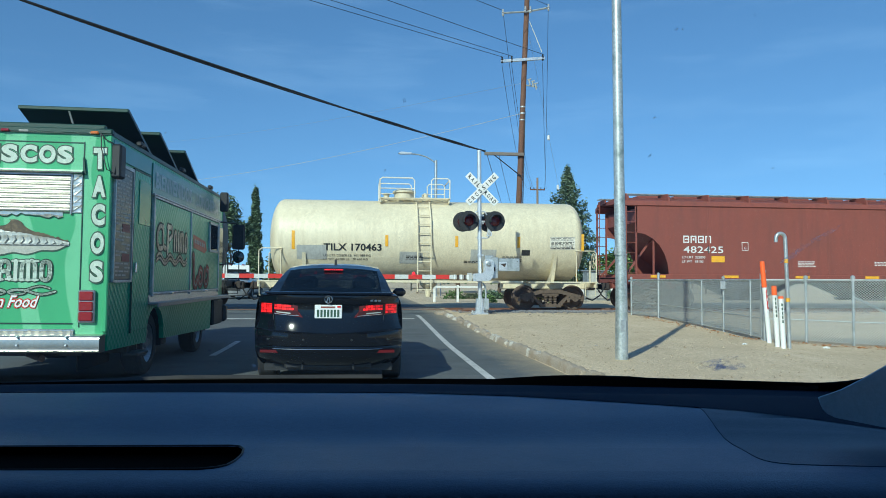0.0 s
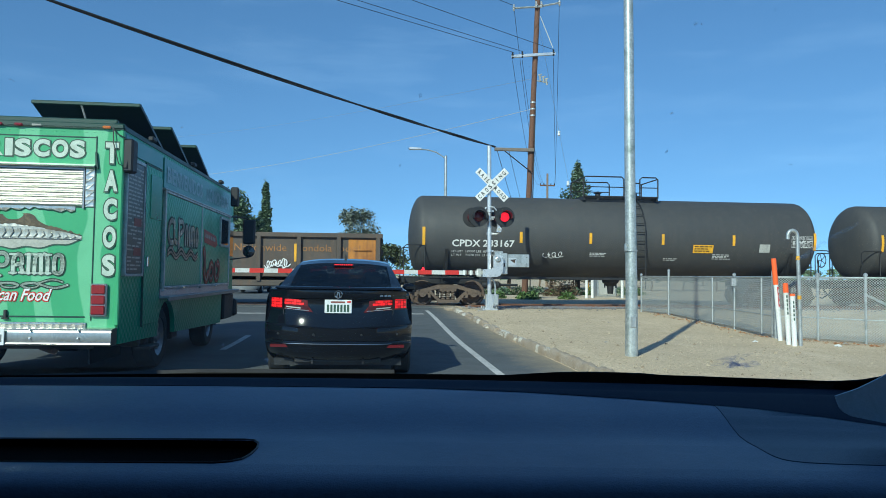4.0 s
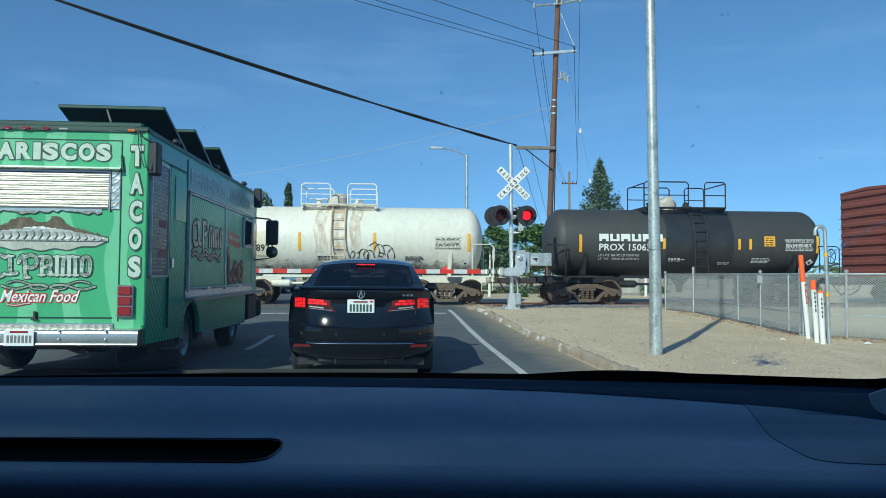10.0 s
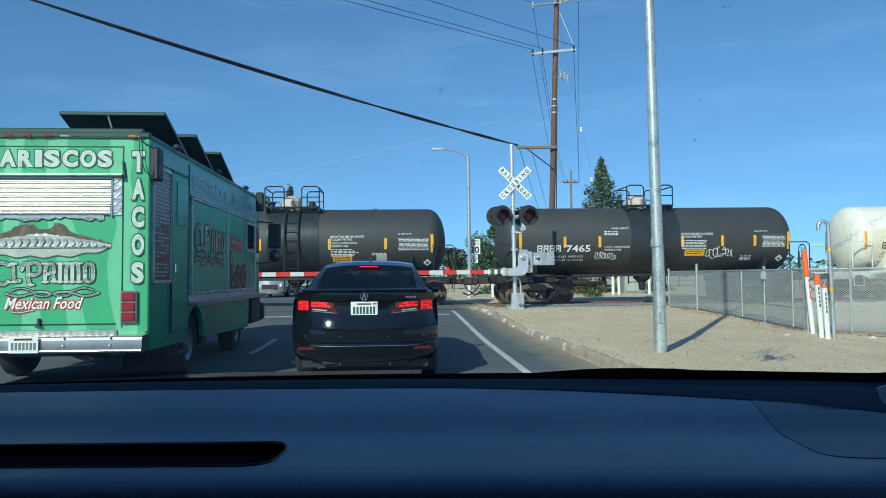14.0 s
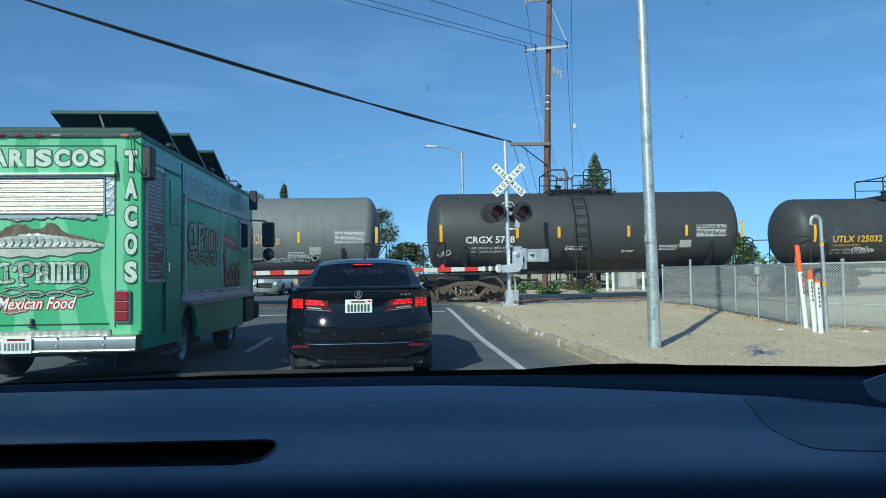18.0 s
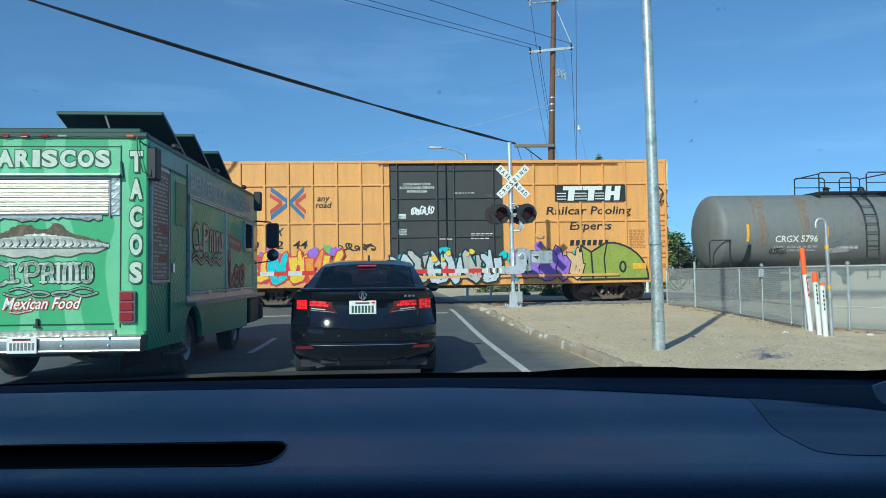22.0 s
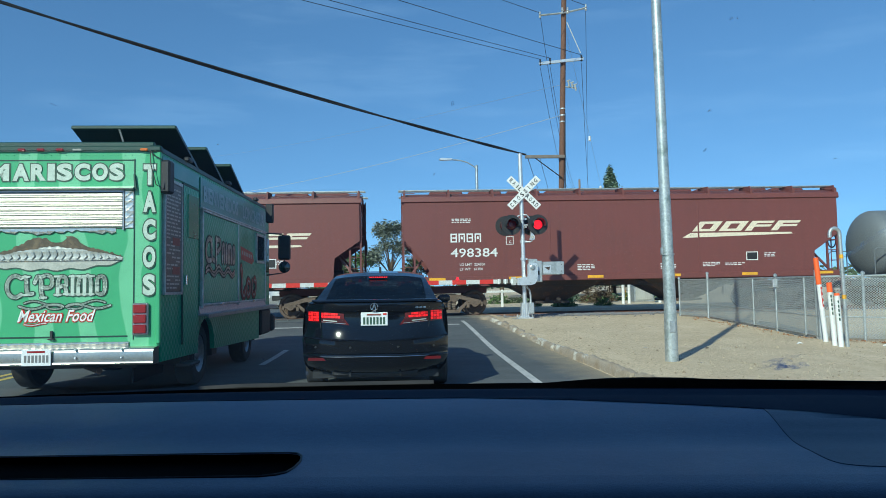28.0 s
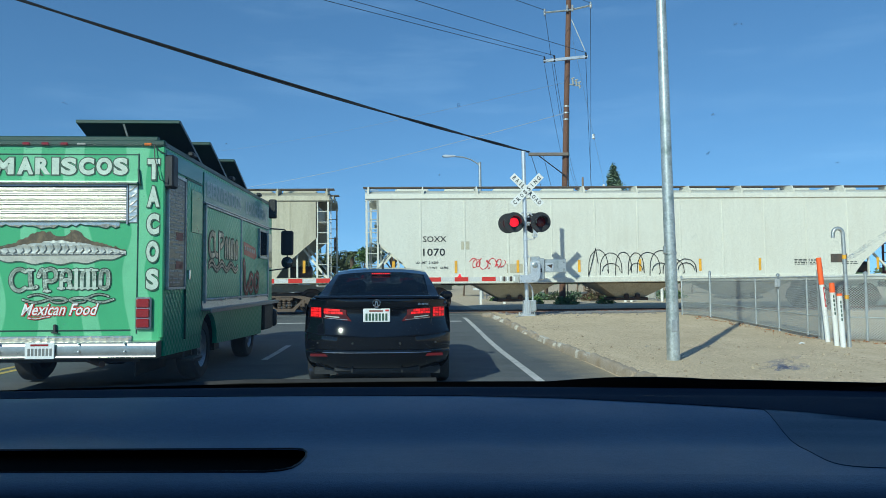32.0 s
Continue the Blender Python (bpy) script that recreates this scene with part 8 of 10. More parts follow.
    for i in range(len(st) - 1):
        (y0, za, wa, ga, _), (y1, zb, wb, gb, _) = st[i], st[i + 1]
        glazed = i < 4 or i > 7
        for k in range(10):
            q0, q1 = -1 + k / 5, -1 + (k + 1) / 5
            if not glazed:
                rf.add([(wa * q0, y0, za + crown(q0)), (wa * q1, y0, za + crown(q1)), (wb * q1, y1, zb + crown(q1)), (wb * q0, y1, zb + crown(q0))], [(0, 1, 2, 3)])
            else:
                (rw if i < 4 else ws).add([(ga * q0, y0, za + crown(q0 * ga / wa)), (ga * q1, y0, za + crown(q1 * ga / wa)), (gb * q1, y1, zb + crown(q1 * gb / wb)), (gb * q0, y1, zb + crown(q0 * gb / wb))], [(0, 1, 2, 3)])
    part("roof", rf, body, c, angle=60)
    part("rear_window", rw, M["rear_glass"], c, "tinted rear window", angle=60)
    part("windscreen", ws, M["rear_glass"], c, angle=60)
    for s in (-1, 1):
        for name, i0, i1 in (("rear_pillar", 0, 4), ("front_pillar", 8, 11)):
            cp = Geo()
            for i in range(i0, i1):
                (y0, za, wa, ga, _), (y1, zb, wb, gb, _) = st[i], st[i + 1]
                for f0, f1 in ((0, .5), (.5, 1)):
                    p = lambda y, z, w, gl, f: (s * (gl + (w - gl) * f), y, z + crown((gl + (w - gl) * f) / w) + .006)
                    cp.add([p(y0, za, wa, ga, f0), p(y0, za, wa, ga, f1), p(y1, zb, wb, gb, f1), p(y1, zb, wb, gb, f0)], [(0, 1, 2, 3)])
            part(name, cp, body, c, angle=60)
        g, sg, qp = Geo(), Geo(), Geo()
        for i in range(len(st) - 1):
            (y0, za, wa, _, ba), (y1, zb, wb, _, bb) = st[i], st[i + 1]
            g.add([(s * wa, y0, za - .045), (s * wb, y1, zb - .045), (s * (wb + .02), y1, zb - .085), (s * (wa + .02), y0, za - .085)], [(0, 1, 2, 3)])
            target = sg if 3 <= i <= 9 else qp
            target.add([(s * (wa + .018), y0, za - .085), (s * (wb + .018), y1, zb - .085), (s * bb, y1, 1.0), (s * ba, y0, 1.0)], [(0, 1, 2, 3)])
        part("roof_rail", g, body, c, angle=60)
        part("side_window", sg, M["dark_glass"], c)
        part("quarter_panel", qp, body, c, angle=60)
        part("belt_trim", Geo().tube([(s * .775, 1.3, 1.02), (s * .768, 2.0, 1.02), (s * .775, 3.2, 1.0)], .012, 6), M["chrome"], c)
        part("mirror", Geo().box(s * .95 - .1, 3.0, .98, s * .95 + .1, 3.13, 1.11, .045).box(min(s * .8, s * .95), 3.05, .99, max(s * .8, s * .95), 3.1, 1.03), body, c)
        for y in (.98, 3.78):
            road_wheel(c, s * .755, y, .325, .225, s)
            part("wheel_arch", Geo().lathe([(-.13, .37), (.1, .37)], "X", 20, at=(s * .745, y, .33), a0=0, a1=math.pi), M["black"], c, fix=False)
    part("seat", Geo().box(-.62, 1.15, .7, .62, 1.3, 1.12, .06).box(-.55, 1.2, 1.1, -.25, 1.3, 1.25, .05).box(.25, 1.2, 1.1, .55, 1.3, 1.25, .05), M["black"], c)
    for s in (-1, 1):
        part("front_seat", Geo().box(s * .38 - .24, 2.2, .5, s * .38 + .24, 2.36, 1.1, .07).box(s * .38 - .12, 2.22, 1.1, s * .38 + .12, 2.32, 1.28, .04), M["black"], c)
    if not lit:
        for s in (-1, 1):
            part("headlamp", Geo().lathe([(0, .001), (.03, .08), (.0, .1), (-.06, .1)], "Y", 14, at=(s * .58, 4.7, .66)), M["lettering_white"], c)
        part("grille", Geo().box(-.4, 4.78, .45, .4, 4.83, .7, .02), M["black"], c)
        return c
    # tail lamps: an outer lamp on the wing and an inner one on the lid
    for s in (-1, 1):
        def rear_y(x):
            return .112 + .36 * (abs(x) / .85) ** 3.8

        def lamp(x0, x1, z0a, z1a, z0b, z1b, lft=0.0, n=6):
            g = Geo()
            for k in range(n):
                qa, qb = k / n, (k + 1) / n
                xa, xb = x0 + (x1 - x0) * qa, x0 + (x1 - x0) * qb
                la, ha, lb, hb = (z0a + (z0b - z0a) * qa, z1a + (z1b - z1a) * qa, z0a + (z0b - z0a) * qb, z1a + (z1b - z1a) * qb)
                g.add([(s * xa, rear_y(xa) - lft, la), (s * xb, rear_y(xb) - lft, lb), (s * xb, rear_y(xb) - lft, hb), (s * xa, rear_y(xa) - lft, ha)], [(0, 1, 2, 3)])
            return g
        tl = part("tail_lamp", lamp(.35, .8, .812, .93, .84, .978, .006, 14), M["tail_dark"], c, "red tail lamp, lit")
        part("lamp_corner", lamp(.29, .4, .796, .8, .812, .944, .007, 4), M["tail_dark"], tl)
        # the lit bars of the lid lamp rise outwards in two rows over a clear lens
        for k in range(8):
            xa = .395 + k * .0285
            za = .879 + k * .0012
            for row, (lo, hi) in enumerate(((.0, .024), (.03, .056))):
                if row and k == 0:
                    continue
                part("lit_segment", lamp(xa, xa + .025, za + lo, za + hi, za + lo + .001, za + hi + .001, .014, 1), M["tail_dim" if (k + row) % 3 == 2 else "tail_lit"], tl)
        for k in range(4):
            xa = .655 + k * .0345
            for row in range(4):
                z = .848 + row * .0305
                part("lit_segment", lamp(xa, xa + .03, z, z + .026, z + .001, z + .027, .014, 1), M["tail_dim" if (k + 2 * row) % 4 == 1 else "tail_lit"], tl)
        part("reverse_lens", lamp(.34, .62, .822, .868, .85, .874, .012, 8), M["clear_lens"], tl)
        part("reverse_lamp", lamp(.43, .6, .836, .85, .852, .864, .015, 4), M["patch_grey"], tl, "pale reversing lamp")
        # white glint on the lamp's lower edge, added as a chrome sliver
        part("lamp_trim", lamp(.33, .62, .812, .817, .836, .841, .015, 6), M["chrome"], tl)
        part("lamp_gap", lamp(.624, .645, .83, .975, .83, .975, .016, 1), M["paint_black"], tl)
        part("bumper_reflector", Geo().prism([(s * .49, .428), (s * .76, .432), (s * .76, .402), (s * .55, .398)], "xz", .1, .2), M["tail_dark"], c, "red bumper reflector")
    pl = part("licence_plate", Geo().box(-.155, .085, .788, .155, .1, .944, .006), M["plate_white"], c)
    for k in range(7):
        part("plate_mark", Geo().box(-.128 + k * .038, .081, .806, -.105 + k * .038, .088, .888), M["letter_edge"], pl)
    part("plate_band", Geo().box(-.085, .081, .908, .075, .088, .926), M["oxide"], pl)
    part("plate_sticker", Geo().box(.1, .081, .912, .14, .088, .932), M["red"], pl)
    part("plate_light", Geo().box(-.02, .07, .948, .02, .09, .962, .005), M["chrome"], c)
    bd = part("badge", Geo().tube([(.042 * math.cos(a), .052, 1.008 + .04 * math.sin(a)) for a in [k * math.pi / 12 for k in range(25)]], .0055, 6, False), M["chrome"], c)
    part("badge_mark", Geo().prism([(-.024, .975), (-.014, .975), (0, 1.022), (.014, .975), (.024, .975), (.009, 1.036), (-.009, 1.036)], "xz", .046, .056), M["chrome"], bd)
    for k in range(3):
        part("model_mark", Geo().box(.475 + k * .044, .085, .985, .508 + k * .044, .1, 1.006), M["chrome"], c)
    bl = part("brake_light", Geo().box(-.13, 1.365, 1.352, .13, 1.4, 1.374, .004), M["tail_dark"], c, "lit high brake light")
    for k in range(10):
        part("lit_segment", Geo().box(-.12 + k * .0243, 1.352, 1.356, -.105 + k * .0243, 1.366, 1.369), M["tail_lit"], bl)
    part("antenna_fin", Geo().prism([(1.95, 1.44), (2.1, 1.46), (1.99, 1.515), (1.95, 1.515)], "yz", -.015, .015), M["black"], c)
    part("spoiler_lip", Geo().grid(lambda a, b: ((a * 2 - 1) * .74, .05 + .22 * abs(a * 2 - 1) ** 4 + .09 * b, 1.066 + .026 * math.sin(b * 2.6)), 24, 5), body, c)
    for sx in (-1, 1):
        part("lid_gap", Geo().tube([(sx * x, .112 + .36 * (x / .85) ** 3.8 - .008, z) for x, z in ((.634, .84), (.63, .78), (.61, .72), (.55, .69))], .004, 4, False), M["black"], c)
        for x, z in ((.27, .615), (.68, .66)):
            part("parking_sensor", Geo().lathe([(-.006, .001), (-.005, .011), (0, .013)], "Y", 10, at=(sx * x, .36 * (x / .86) ** 3.8 + .002, .55)), M["black"], c)
    part("bumper_crease", Geo().tube([(.76 * q, .36 * abs(q * .885) ** 3.8 + .004, .652 - .045 * (1 - min(1, abs(q) * .885 * 1.15))) for q in [k / 14 - 1 for k in range(29)]], .005, 6), body, c)
    # highlight along the lower bumper crease, added as a thin chrome tube
    part("chrome_line", Geo().tube([(.62 * q, .36 * abs(q * .72) ** 3.8 + .004, .444) for q in [k / 10 - 1 for k in range(21)]], .0035, 5), M["chrome"], c)
    part("diffuser", Geo().box(-.5, .22, .2, .5, .3, .3, .02).box(-.3, .18, .2, -.28, .3, .31).box(.28, .18, .2, .3, .3, .31), M["black"], c)
    return c


M["rear_glass"] = clear_glass("rear_glass", (0.14, 0.16, 0.18), 0.1, 0.03)
sedan("glossy black saloon car with its brake lights lit", pose(-.447, 8.42, 0.0, 0, 0.35, -0.4), "paint_black")
sedan("silver car waiting beyond the crossing, headlamps towards us", pose(-6.55, 44.1, 0.17, 0, 0, 178), "paint_silver", lit=False)

# ---- crossing signal ----
FLASH = []


def crossing_signal():
    X, Y = 3.545, 21.78
    zg = land_z(X, Y)
    s = thing("crossing_signal", "silver railway crossing signal with crossbuck and lowered striped gate", "crossing signal", at=(X, Y, zg))
    part("foundation", Geo().box(-.36, -.36, -.3, .4, .36, -.005, .02), M["concrete"], s)
    al = M["alu"]
    part("base_flange", Geo().box(-.235, -.22, -.01, .235, .22, .045, .012), al, s)
    part("base", Geo().prism([(-.16, .04), (.13, .04), (.1, .1), (.085, .47), (-.1, .47), (-.115, .1)], "xz", -.12, .1), al, s)
    for x in (-.085, -.02, .045):
        part("base_rib", Geo().prism([(x - .012, .05), (x + .012, .05), (x + .008, .46), (x - .008, .46)], "xz", -.145, -.118), al, s)
    for x in (-.2, .2):
        part("anchor_bolt", Geo().cyl((x, -.18, .04), (x, -.18, .11), .018, 8).cyl((x, .18, .04), (x, .18, .11), .018, 8), M["galv"], s)
    jb = part("junction_box", Geo().box(.1, -.15, .13, .27, .06, .47, .015), al, s)
    part("box_lid", Geo().box(.115, -.165, .15, .255, -.15, .45, .006), M["galv"], jb)
    part("conduit", Geo().tube([(.18, -.05, .46), (.18, -.05, .7), (.15, -.05, .85), (.07, -.05, .95)], .028, 8), M["galv"], s)
    part("mast", Geo().cyl((.01, 0, .4), (-.03, 0, 4.98), .063, 20), al, s)
    part("mast_cap", Geo().lathe([(4.96, .072), (4.99, .072), (5.01, .001)], "Z", 16, at=(-.03, 0, 0)), al, s)
    for z in (.98, 1.75, 2.28, 2.72, 2.96, 3.62):
        part("clamp", Geo().lathe([(z, .062), (z, .085), (z + .07, .085), (z + .07, .062)], "Z", 16, at=(-.005, 0, 0)).box(.06, -.03, z + .01, .12, .03, z + .06), al, s)
    # crossbuck
    cz = 3.79
    for i, (word, a) in enumerate((("RAIL", -45), ("CROSSING", 45))):
        m = Matrix.Translation((.045, -.1 - .02 * i, cz)) @ Matrix.Rotation(radians(-a), 4, "Y")
        bl = part("blade", Geo().box(-.63, -.008, -.105, .63, .008, .105, .004).moved(m), M["white"], s, "white blade of the crossbuck")
        put = lambda u0: (lambda u, w: tuple(m @ Vector((u0 + u, -.013, -.06 + w))))
        if word == "RAIL":
            for k, ch in enumerate("RAIL"):
                lettering(ch, M["lettering_black"], bl, put(-.57 + k * .125 + (.035 if ch == "I" else 0)), .125, .025 if ch == "I" else .082, bold=.03)
            for k, ch in enumerate("ROAD"):
                lettering(ch, M["lettering_black"], bl, put(.12 + k * .125), .125, .085, bold=.03)
        else:
            for k, ch in enumerate("CROSSING"):
                lettering(ch, M["lettering_black"], bl, put(-.57 + k * .148 + (.03 if ch == "I" else 0)), .125, .025 if ch == "I" else .085, bold=.03)
    # lamp pairs facing the road and facing away
    LZ = 2.81
    part("cross_arm", Geo().cyl((-.39, 0, LZ), (.45, 0, LZ), .03, 10).tube([(-.02, -.02, LZ + .32), (.12, -.08, LZ + .3), (.2, -.08, LZ + .2)], .022, 8).tube([(-.02, -.02, LZ + .32), (-.14, -.06, LZ + .28), (-.18, -.06, LZ + .16)], .022, 8), al, s)
    for face in (-1, 1):
        for sx in (-1, 1):
            x = sx * .4 + (.03 if face < 0 else -.1)
            y = face * .2
            u = part("lamp_unit", Geo().lathe([(y - face * .16, .001), (y - face * .16, .1), (y - face * .06, .15), (y, .17)], "Y", 22, at=(x, 0, LZ)), M["black"], s)
            part("background_disc", Geo().lathe([(y, .155), (y, .305), (y - face * .02, .305), (y - face * .02, .155)], "Y", 30, at=(x, 0, LZ)), M["black"], u)
            part("hood", Geo().lathe([(y, .175), (y + face * .34, .175), (y + face * .34, .185), (y, .185)], "Y", 22, at=(x, 0, LZ), a0=-1.9, a1=1.9), M["black"], u)
            part("reflector_bowl", Geo().lathe([(y - face * .15, .001), (y - face * .15, .15), (y, .165)], "Y", 22, at=(x, 0, LZ)), M["red_dim"], u, "dark red lamp lens")
            if face < 0:
                disc = Geo().lathe([(-.008, .001), (-.008, .13), (-.0, .142), (.008, .13), (.008, .001)], "Y", 24).mesh("light", M["red_dim"])
                disc.materials.append(M["red_glow"])
                for p in disc.polygons:
                    p.material_index = 1 if p.center.y < 0 else 0
                f = part("light", disc, None, u, "flashing red light")
                f.location = (x, y + .02, LZ)
                FLASH.append((f, sx))
    # the bell hangs on a hooked pipe under the lamps
    part("bell_pipe", Geo().tube([(0, -.03, 2.3), (.2, -.06, 2.3), (.26, -.07, 2.32), (.27, -.07, 2.42)], .024, 8), al, s)
    bell = part("bell", Geo().prism([(.19, 2.36), (.33, 2.36), (.34, 2.46), (.29, 2.53), (.26, 2.78), (.21, 2.78), (.22, 2.5)], "xz", -.16, -.02), al, s, "small grey warning bell")
    part("bell_eye", Geo().lathe([(-.168, .001), (-.168, .045), (-.158, .05)], "Y", 12, at=(.265, 0, 2.43)), M["patch_grey"], bell)
    # gate mechanism and arm
    gm = part("gate_mechanism", Geo().prism([(-.25, 1.0), (.17, 1.0), (.27, 1.03), (.34, 1.12), (.37, 1.28), (.37, 1.58), (.33, 1.65), (.13, 1.66), (.09, 1.6), (.09, 1.3), (.06, 1.24), (-.25, 1.22)], "xz", -.34, -.1), al, s)
    part("pivot_boss", Geo().lathe([(-.4, .001), (-.4, .05), (-.37, .06), (-.36, .085), (-.33, .09)], "Y", 18, at=(.21, 0, 1.52)).lathe([(-.41, .001), (-.41, .02), (-.39, .022)], "Y", 6, at=(.21, 0, 1.52)), M["galv"], gm)
    for x, z in ((.15, 1.62), (.33, 1.57), (.14, 1.06), (-.2, 1.05), (-.2, 1.18), (.31, 1.2)):
        part("bolt", Geo().lathe([(-.362, .001), (-.36, .016), (-.335, .018)], "Y", 8, at=(x, 0, z)), M["galv"], gm)
    part("motor_case", Geo().box(.3, -.2, 1.08, .53, .12, 1.72, .02).box(.14, -.16, 1.62, .4, .1, 1.78, .02), M["galv"], s)
    part("case_latch", Geo().box(.4, -.215, 1.3, .44, -.198, 1.42, .005), M["steel_dark"], s)
    cw = part("counterweight", Geo().box(.54, -.16, 1.3, 1.2, -.06, 1.69, .012).box(.5, -.13, 1.42, .6, -.08, 1.6), M["galv"], s)
    part("weight_plate", Geo().box(.56, -.172, 1.34, .8, -.158, 1.58, .006), M["alu"], cw)
    part("weight_slot", Geo().prism([(.6, 1.52), (.78, 1.54), (.74, 1.42)], "xz", -.176, -.17), M["steel_dark"], cw)
    for z in (1.4, 1.6):
        part("bolt", Geo().lathe([(-.178, .001), (-.176, .014), (-.158, .016)], "Y", 8, at=(1.12, 0, z)), M["steel_dark"], cw)
    arm = part("gate_arm", Geo().box(-9.0, -.255, 1.055, -.84, -.235, 1.18), M["arm_white"], s, "red and white striped gate arm")
    for k in range(10):
        x = -.96 - k * .815
        part("stripe", Geo().box(x - .41, -.259, 1.053, x, -.231, 1.182), M["red"], arm)
    for x in (-2.03, -4.9, -8.6):
        part("arm_lamp", Geo().box(x - .05, -.27, 1.18, x + .05, -.22, 1.215).cyl((x, -.28, 1.238), (x, -.21, 1.238), .033, 12), M["red_glow"], arm)
    part("arm_clamp", Geo().box(-.86, -.25, 1.06, -.25, -.235, 1.18, .005).box(-.42, -.27, 1.0, -.28, -.2, 1.24, .01), M["patch_grey"], arm)
    for k in range(5):
        part("clamp_plate", Geo().box(-.83 + k * .1, -.272, 1.04, -.775 + k * .1, -.25, 1.19, .004), M["white"] if k % 2 == 0 else M["steel_dark"], arm)


crossing_signal()


# ---- poles and wires ----
def sag(p, q, drop, n=16):
    p, q = Vector(p), Vector(q)
    return [p.lerp(q, i / n) - Vector((0, 0, 4 * drop * (i / n) * (1 - i / n))) for i in range(n + 1)]


def wire(p, q, drop, r, label="thin dark overhead wire", mat="black", n=16):
    tagged(part("wire", Geo().tube(sag(p, q, drop, n), r, 5, False), M[mat]), label, "overhead wire", "overhead wires")


def utility_pole():
    px = lambda z: 7.0 + .04 * (z - 1.4)
    Y = 32.4
    p = thing("utility_pole", "tall brown wooden utility pole with crossarms", "utility pole", at=(7.0, Y, .15))
    o = Vector((7.0, Y, .15))
    loc = lambda x, y, z: tuple(Vector((x, y, z)) - o)
    part("pole", Geo().tube([loc(px(z), Y, z) for z in (.05, 4, 8, 12, 16.5)], .142, 16, True, .115), M["wood_pole"], p)
    part("top_crossarm", Geo().cyl(loc(6.34, Y - .15, 13.5), loc(px(13.6), Y - .15, 13.62), .045, 8).cyl(loc(px(13.6), Y - .15, 13.62), loc(8.47, Y - .15, 13.85), .045, 8), M["galv"], p)
    part("crossarm", Geo().prism([(loc(6.25, 0, 11.18)[0], loc(0, 0, 11.18)[2]), (loc(8.28, 0, 11.4)[0], loc(0, 0, 11.4)[2]), (loc(8.28, 0, 11.4)[0], loc(0, 0, 11.52)[2]), (loc(6.25, 0, 11.18)[0], loc(0, 0, 11.3)[2])], "xz", -.26, -.15), M["alu"], p, "pale fibreglass crossarm")
    part("low_arm", Geo().box(*loc(5.5, Y - .25, 6.9), *loc(px(7) + .1, Y - .15, 7.05), .02), M["wood_grey"], p)
    part("arm_brace", Geo().cyl(loc(5.95, Y - .2, 6.92), loc(px(6.0), Y - .2, 5.98), .025, 6), M["black"], p)
    for x, z in ((6.34, 13.5), (8.47, 13.85), (7.38, 13.7), (7.62, 13.7), (6.3, 11.3), (6.75, 11.35), (8.2, 11.5)):
        part("insulator", Geo().lathe([(-.16, .03), (-.1, .06), (-.05, .035), (0, .07), (.06, .03), (.12, .05), (.16, .001)], "Z", 12, at=loc(x, Y - .22, z)), M["alu"] if z > 13 else M["black"], p)
    for x, z in ((px(10) + .22, 10.32), (px(10) + .38, 10.24), (px(10) + .52, 10.14)):
        part("fuse_cutout", Geo().cyl(loc(x + .03, Y - .25, z - .16), loc(x - .03, Y - .3, z + .12), .04, 8).cyl(loc(x - .08, Y - .25, z + .1), loc(x + .08, Y - .25, z + .14), .03, 6), M["patch_grey"], p)
    part("cutout_bracket", Geo().cyl(loc(px(10), Y, 10.25), loc(px(10) + .62, Y - .2, 10.1), .03, 6), M["galv"], p)
    part("strain_rod", Geo().cyl(loc(7.6, Y - .1, 13.2), loc(8.3, Y + .3, 11.9), .02, 6), M["white"], p)
    part("conduit", Geo().cyl(loc(7.18, Y - .1, .2), loc(7.4, Y - .1, 9.0), .025, 6), M["black"], p)
    for z in (8.6, 8.9, 9.2):
        part("band", Geo().lathe([(-.03, .128), (-.03, .14), (.03, .14), (.03, .128)], "Z", 14, at=loc(px(z), Y, z)), M["galv"], p)


utility_pole()
# the heavy twisted cable and the thinner lines
for k in range(2):
    run = sag((-33.21, -1.8, 12.77), (5.52, 32.2, 7.08), .84, 120)
    run = [p + Vector((.6 * math.cos(a), -.5 * math.cos(a), math.sin(a))) * .03 for i, p in enumerate(run) for a in (i * .23 + 1.5 * math.sin(i * .11) + k * math.pi,)]
    tagged(part("wire", Geo().tube(run, .032, 6, False), M["black"]), "heavy black twisted overhead cable", "overhead wire", "overhead wires")
wire((5.6, 32.2, 7.0), (21.8, 100, 6.4), .3, .014)
wire((6.15, 32.2, 7.0), (22.6, 100, 6.85), .3, .012)
for (x, z), d in zip(((6.3, 11.45), (6.75, 11.5), (8.2, 11.65)), (0, .8, 2.2)):
    wire((x, 32.2, z), (x - 37 + d * 1.5, 6.2, z + .2), .15, .012)
    wire((x, 32.2, z - .4), (16.6 + d * .8, 70, 10.35), 1.5, .011)
for x, z in ((6.34, 13.6), (8.47, 13.95)):
    wire((x, 32.2, z), (x - 35, 6.2, z + .8), .15, .012)
    wire((x, 32.2, z), (16.9 + (x - 6.34) * .6, 70, 10.5), 1.8, .011)
wire((7.3, 32.3, 8.9), (-24.6, 73.9, 10.2), .75, .011, "pale overhead service wire", "line_bright")
wire((7.3, 32.3, 10.3), (-29, 96, 18.5), .6, .006, "very thin pale overhead wire", "galv")
wire((7.5, 32.3, 13.0), (13.5, 43.5, .2), .02, .006, "thin taut steel guy wire", "galv")
guy_a, guy_b = Vector((7.5, 32.3, 13.0)), Vector((13.5, 43.5, .2))
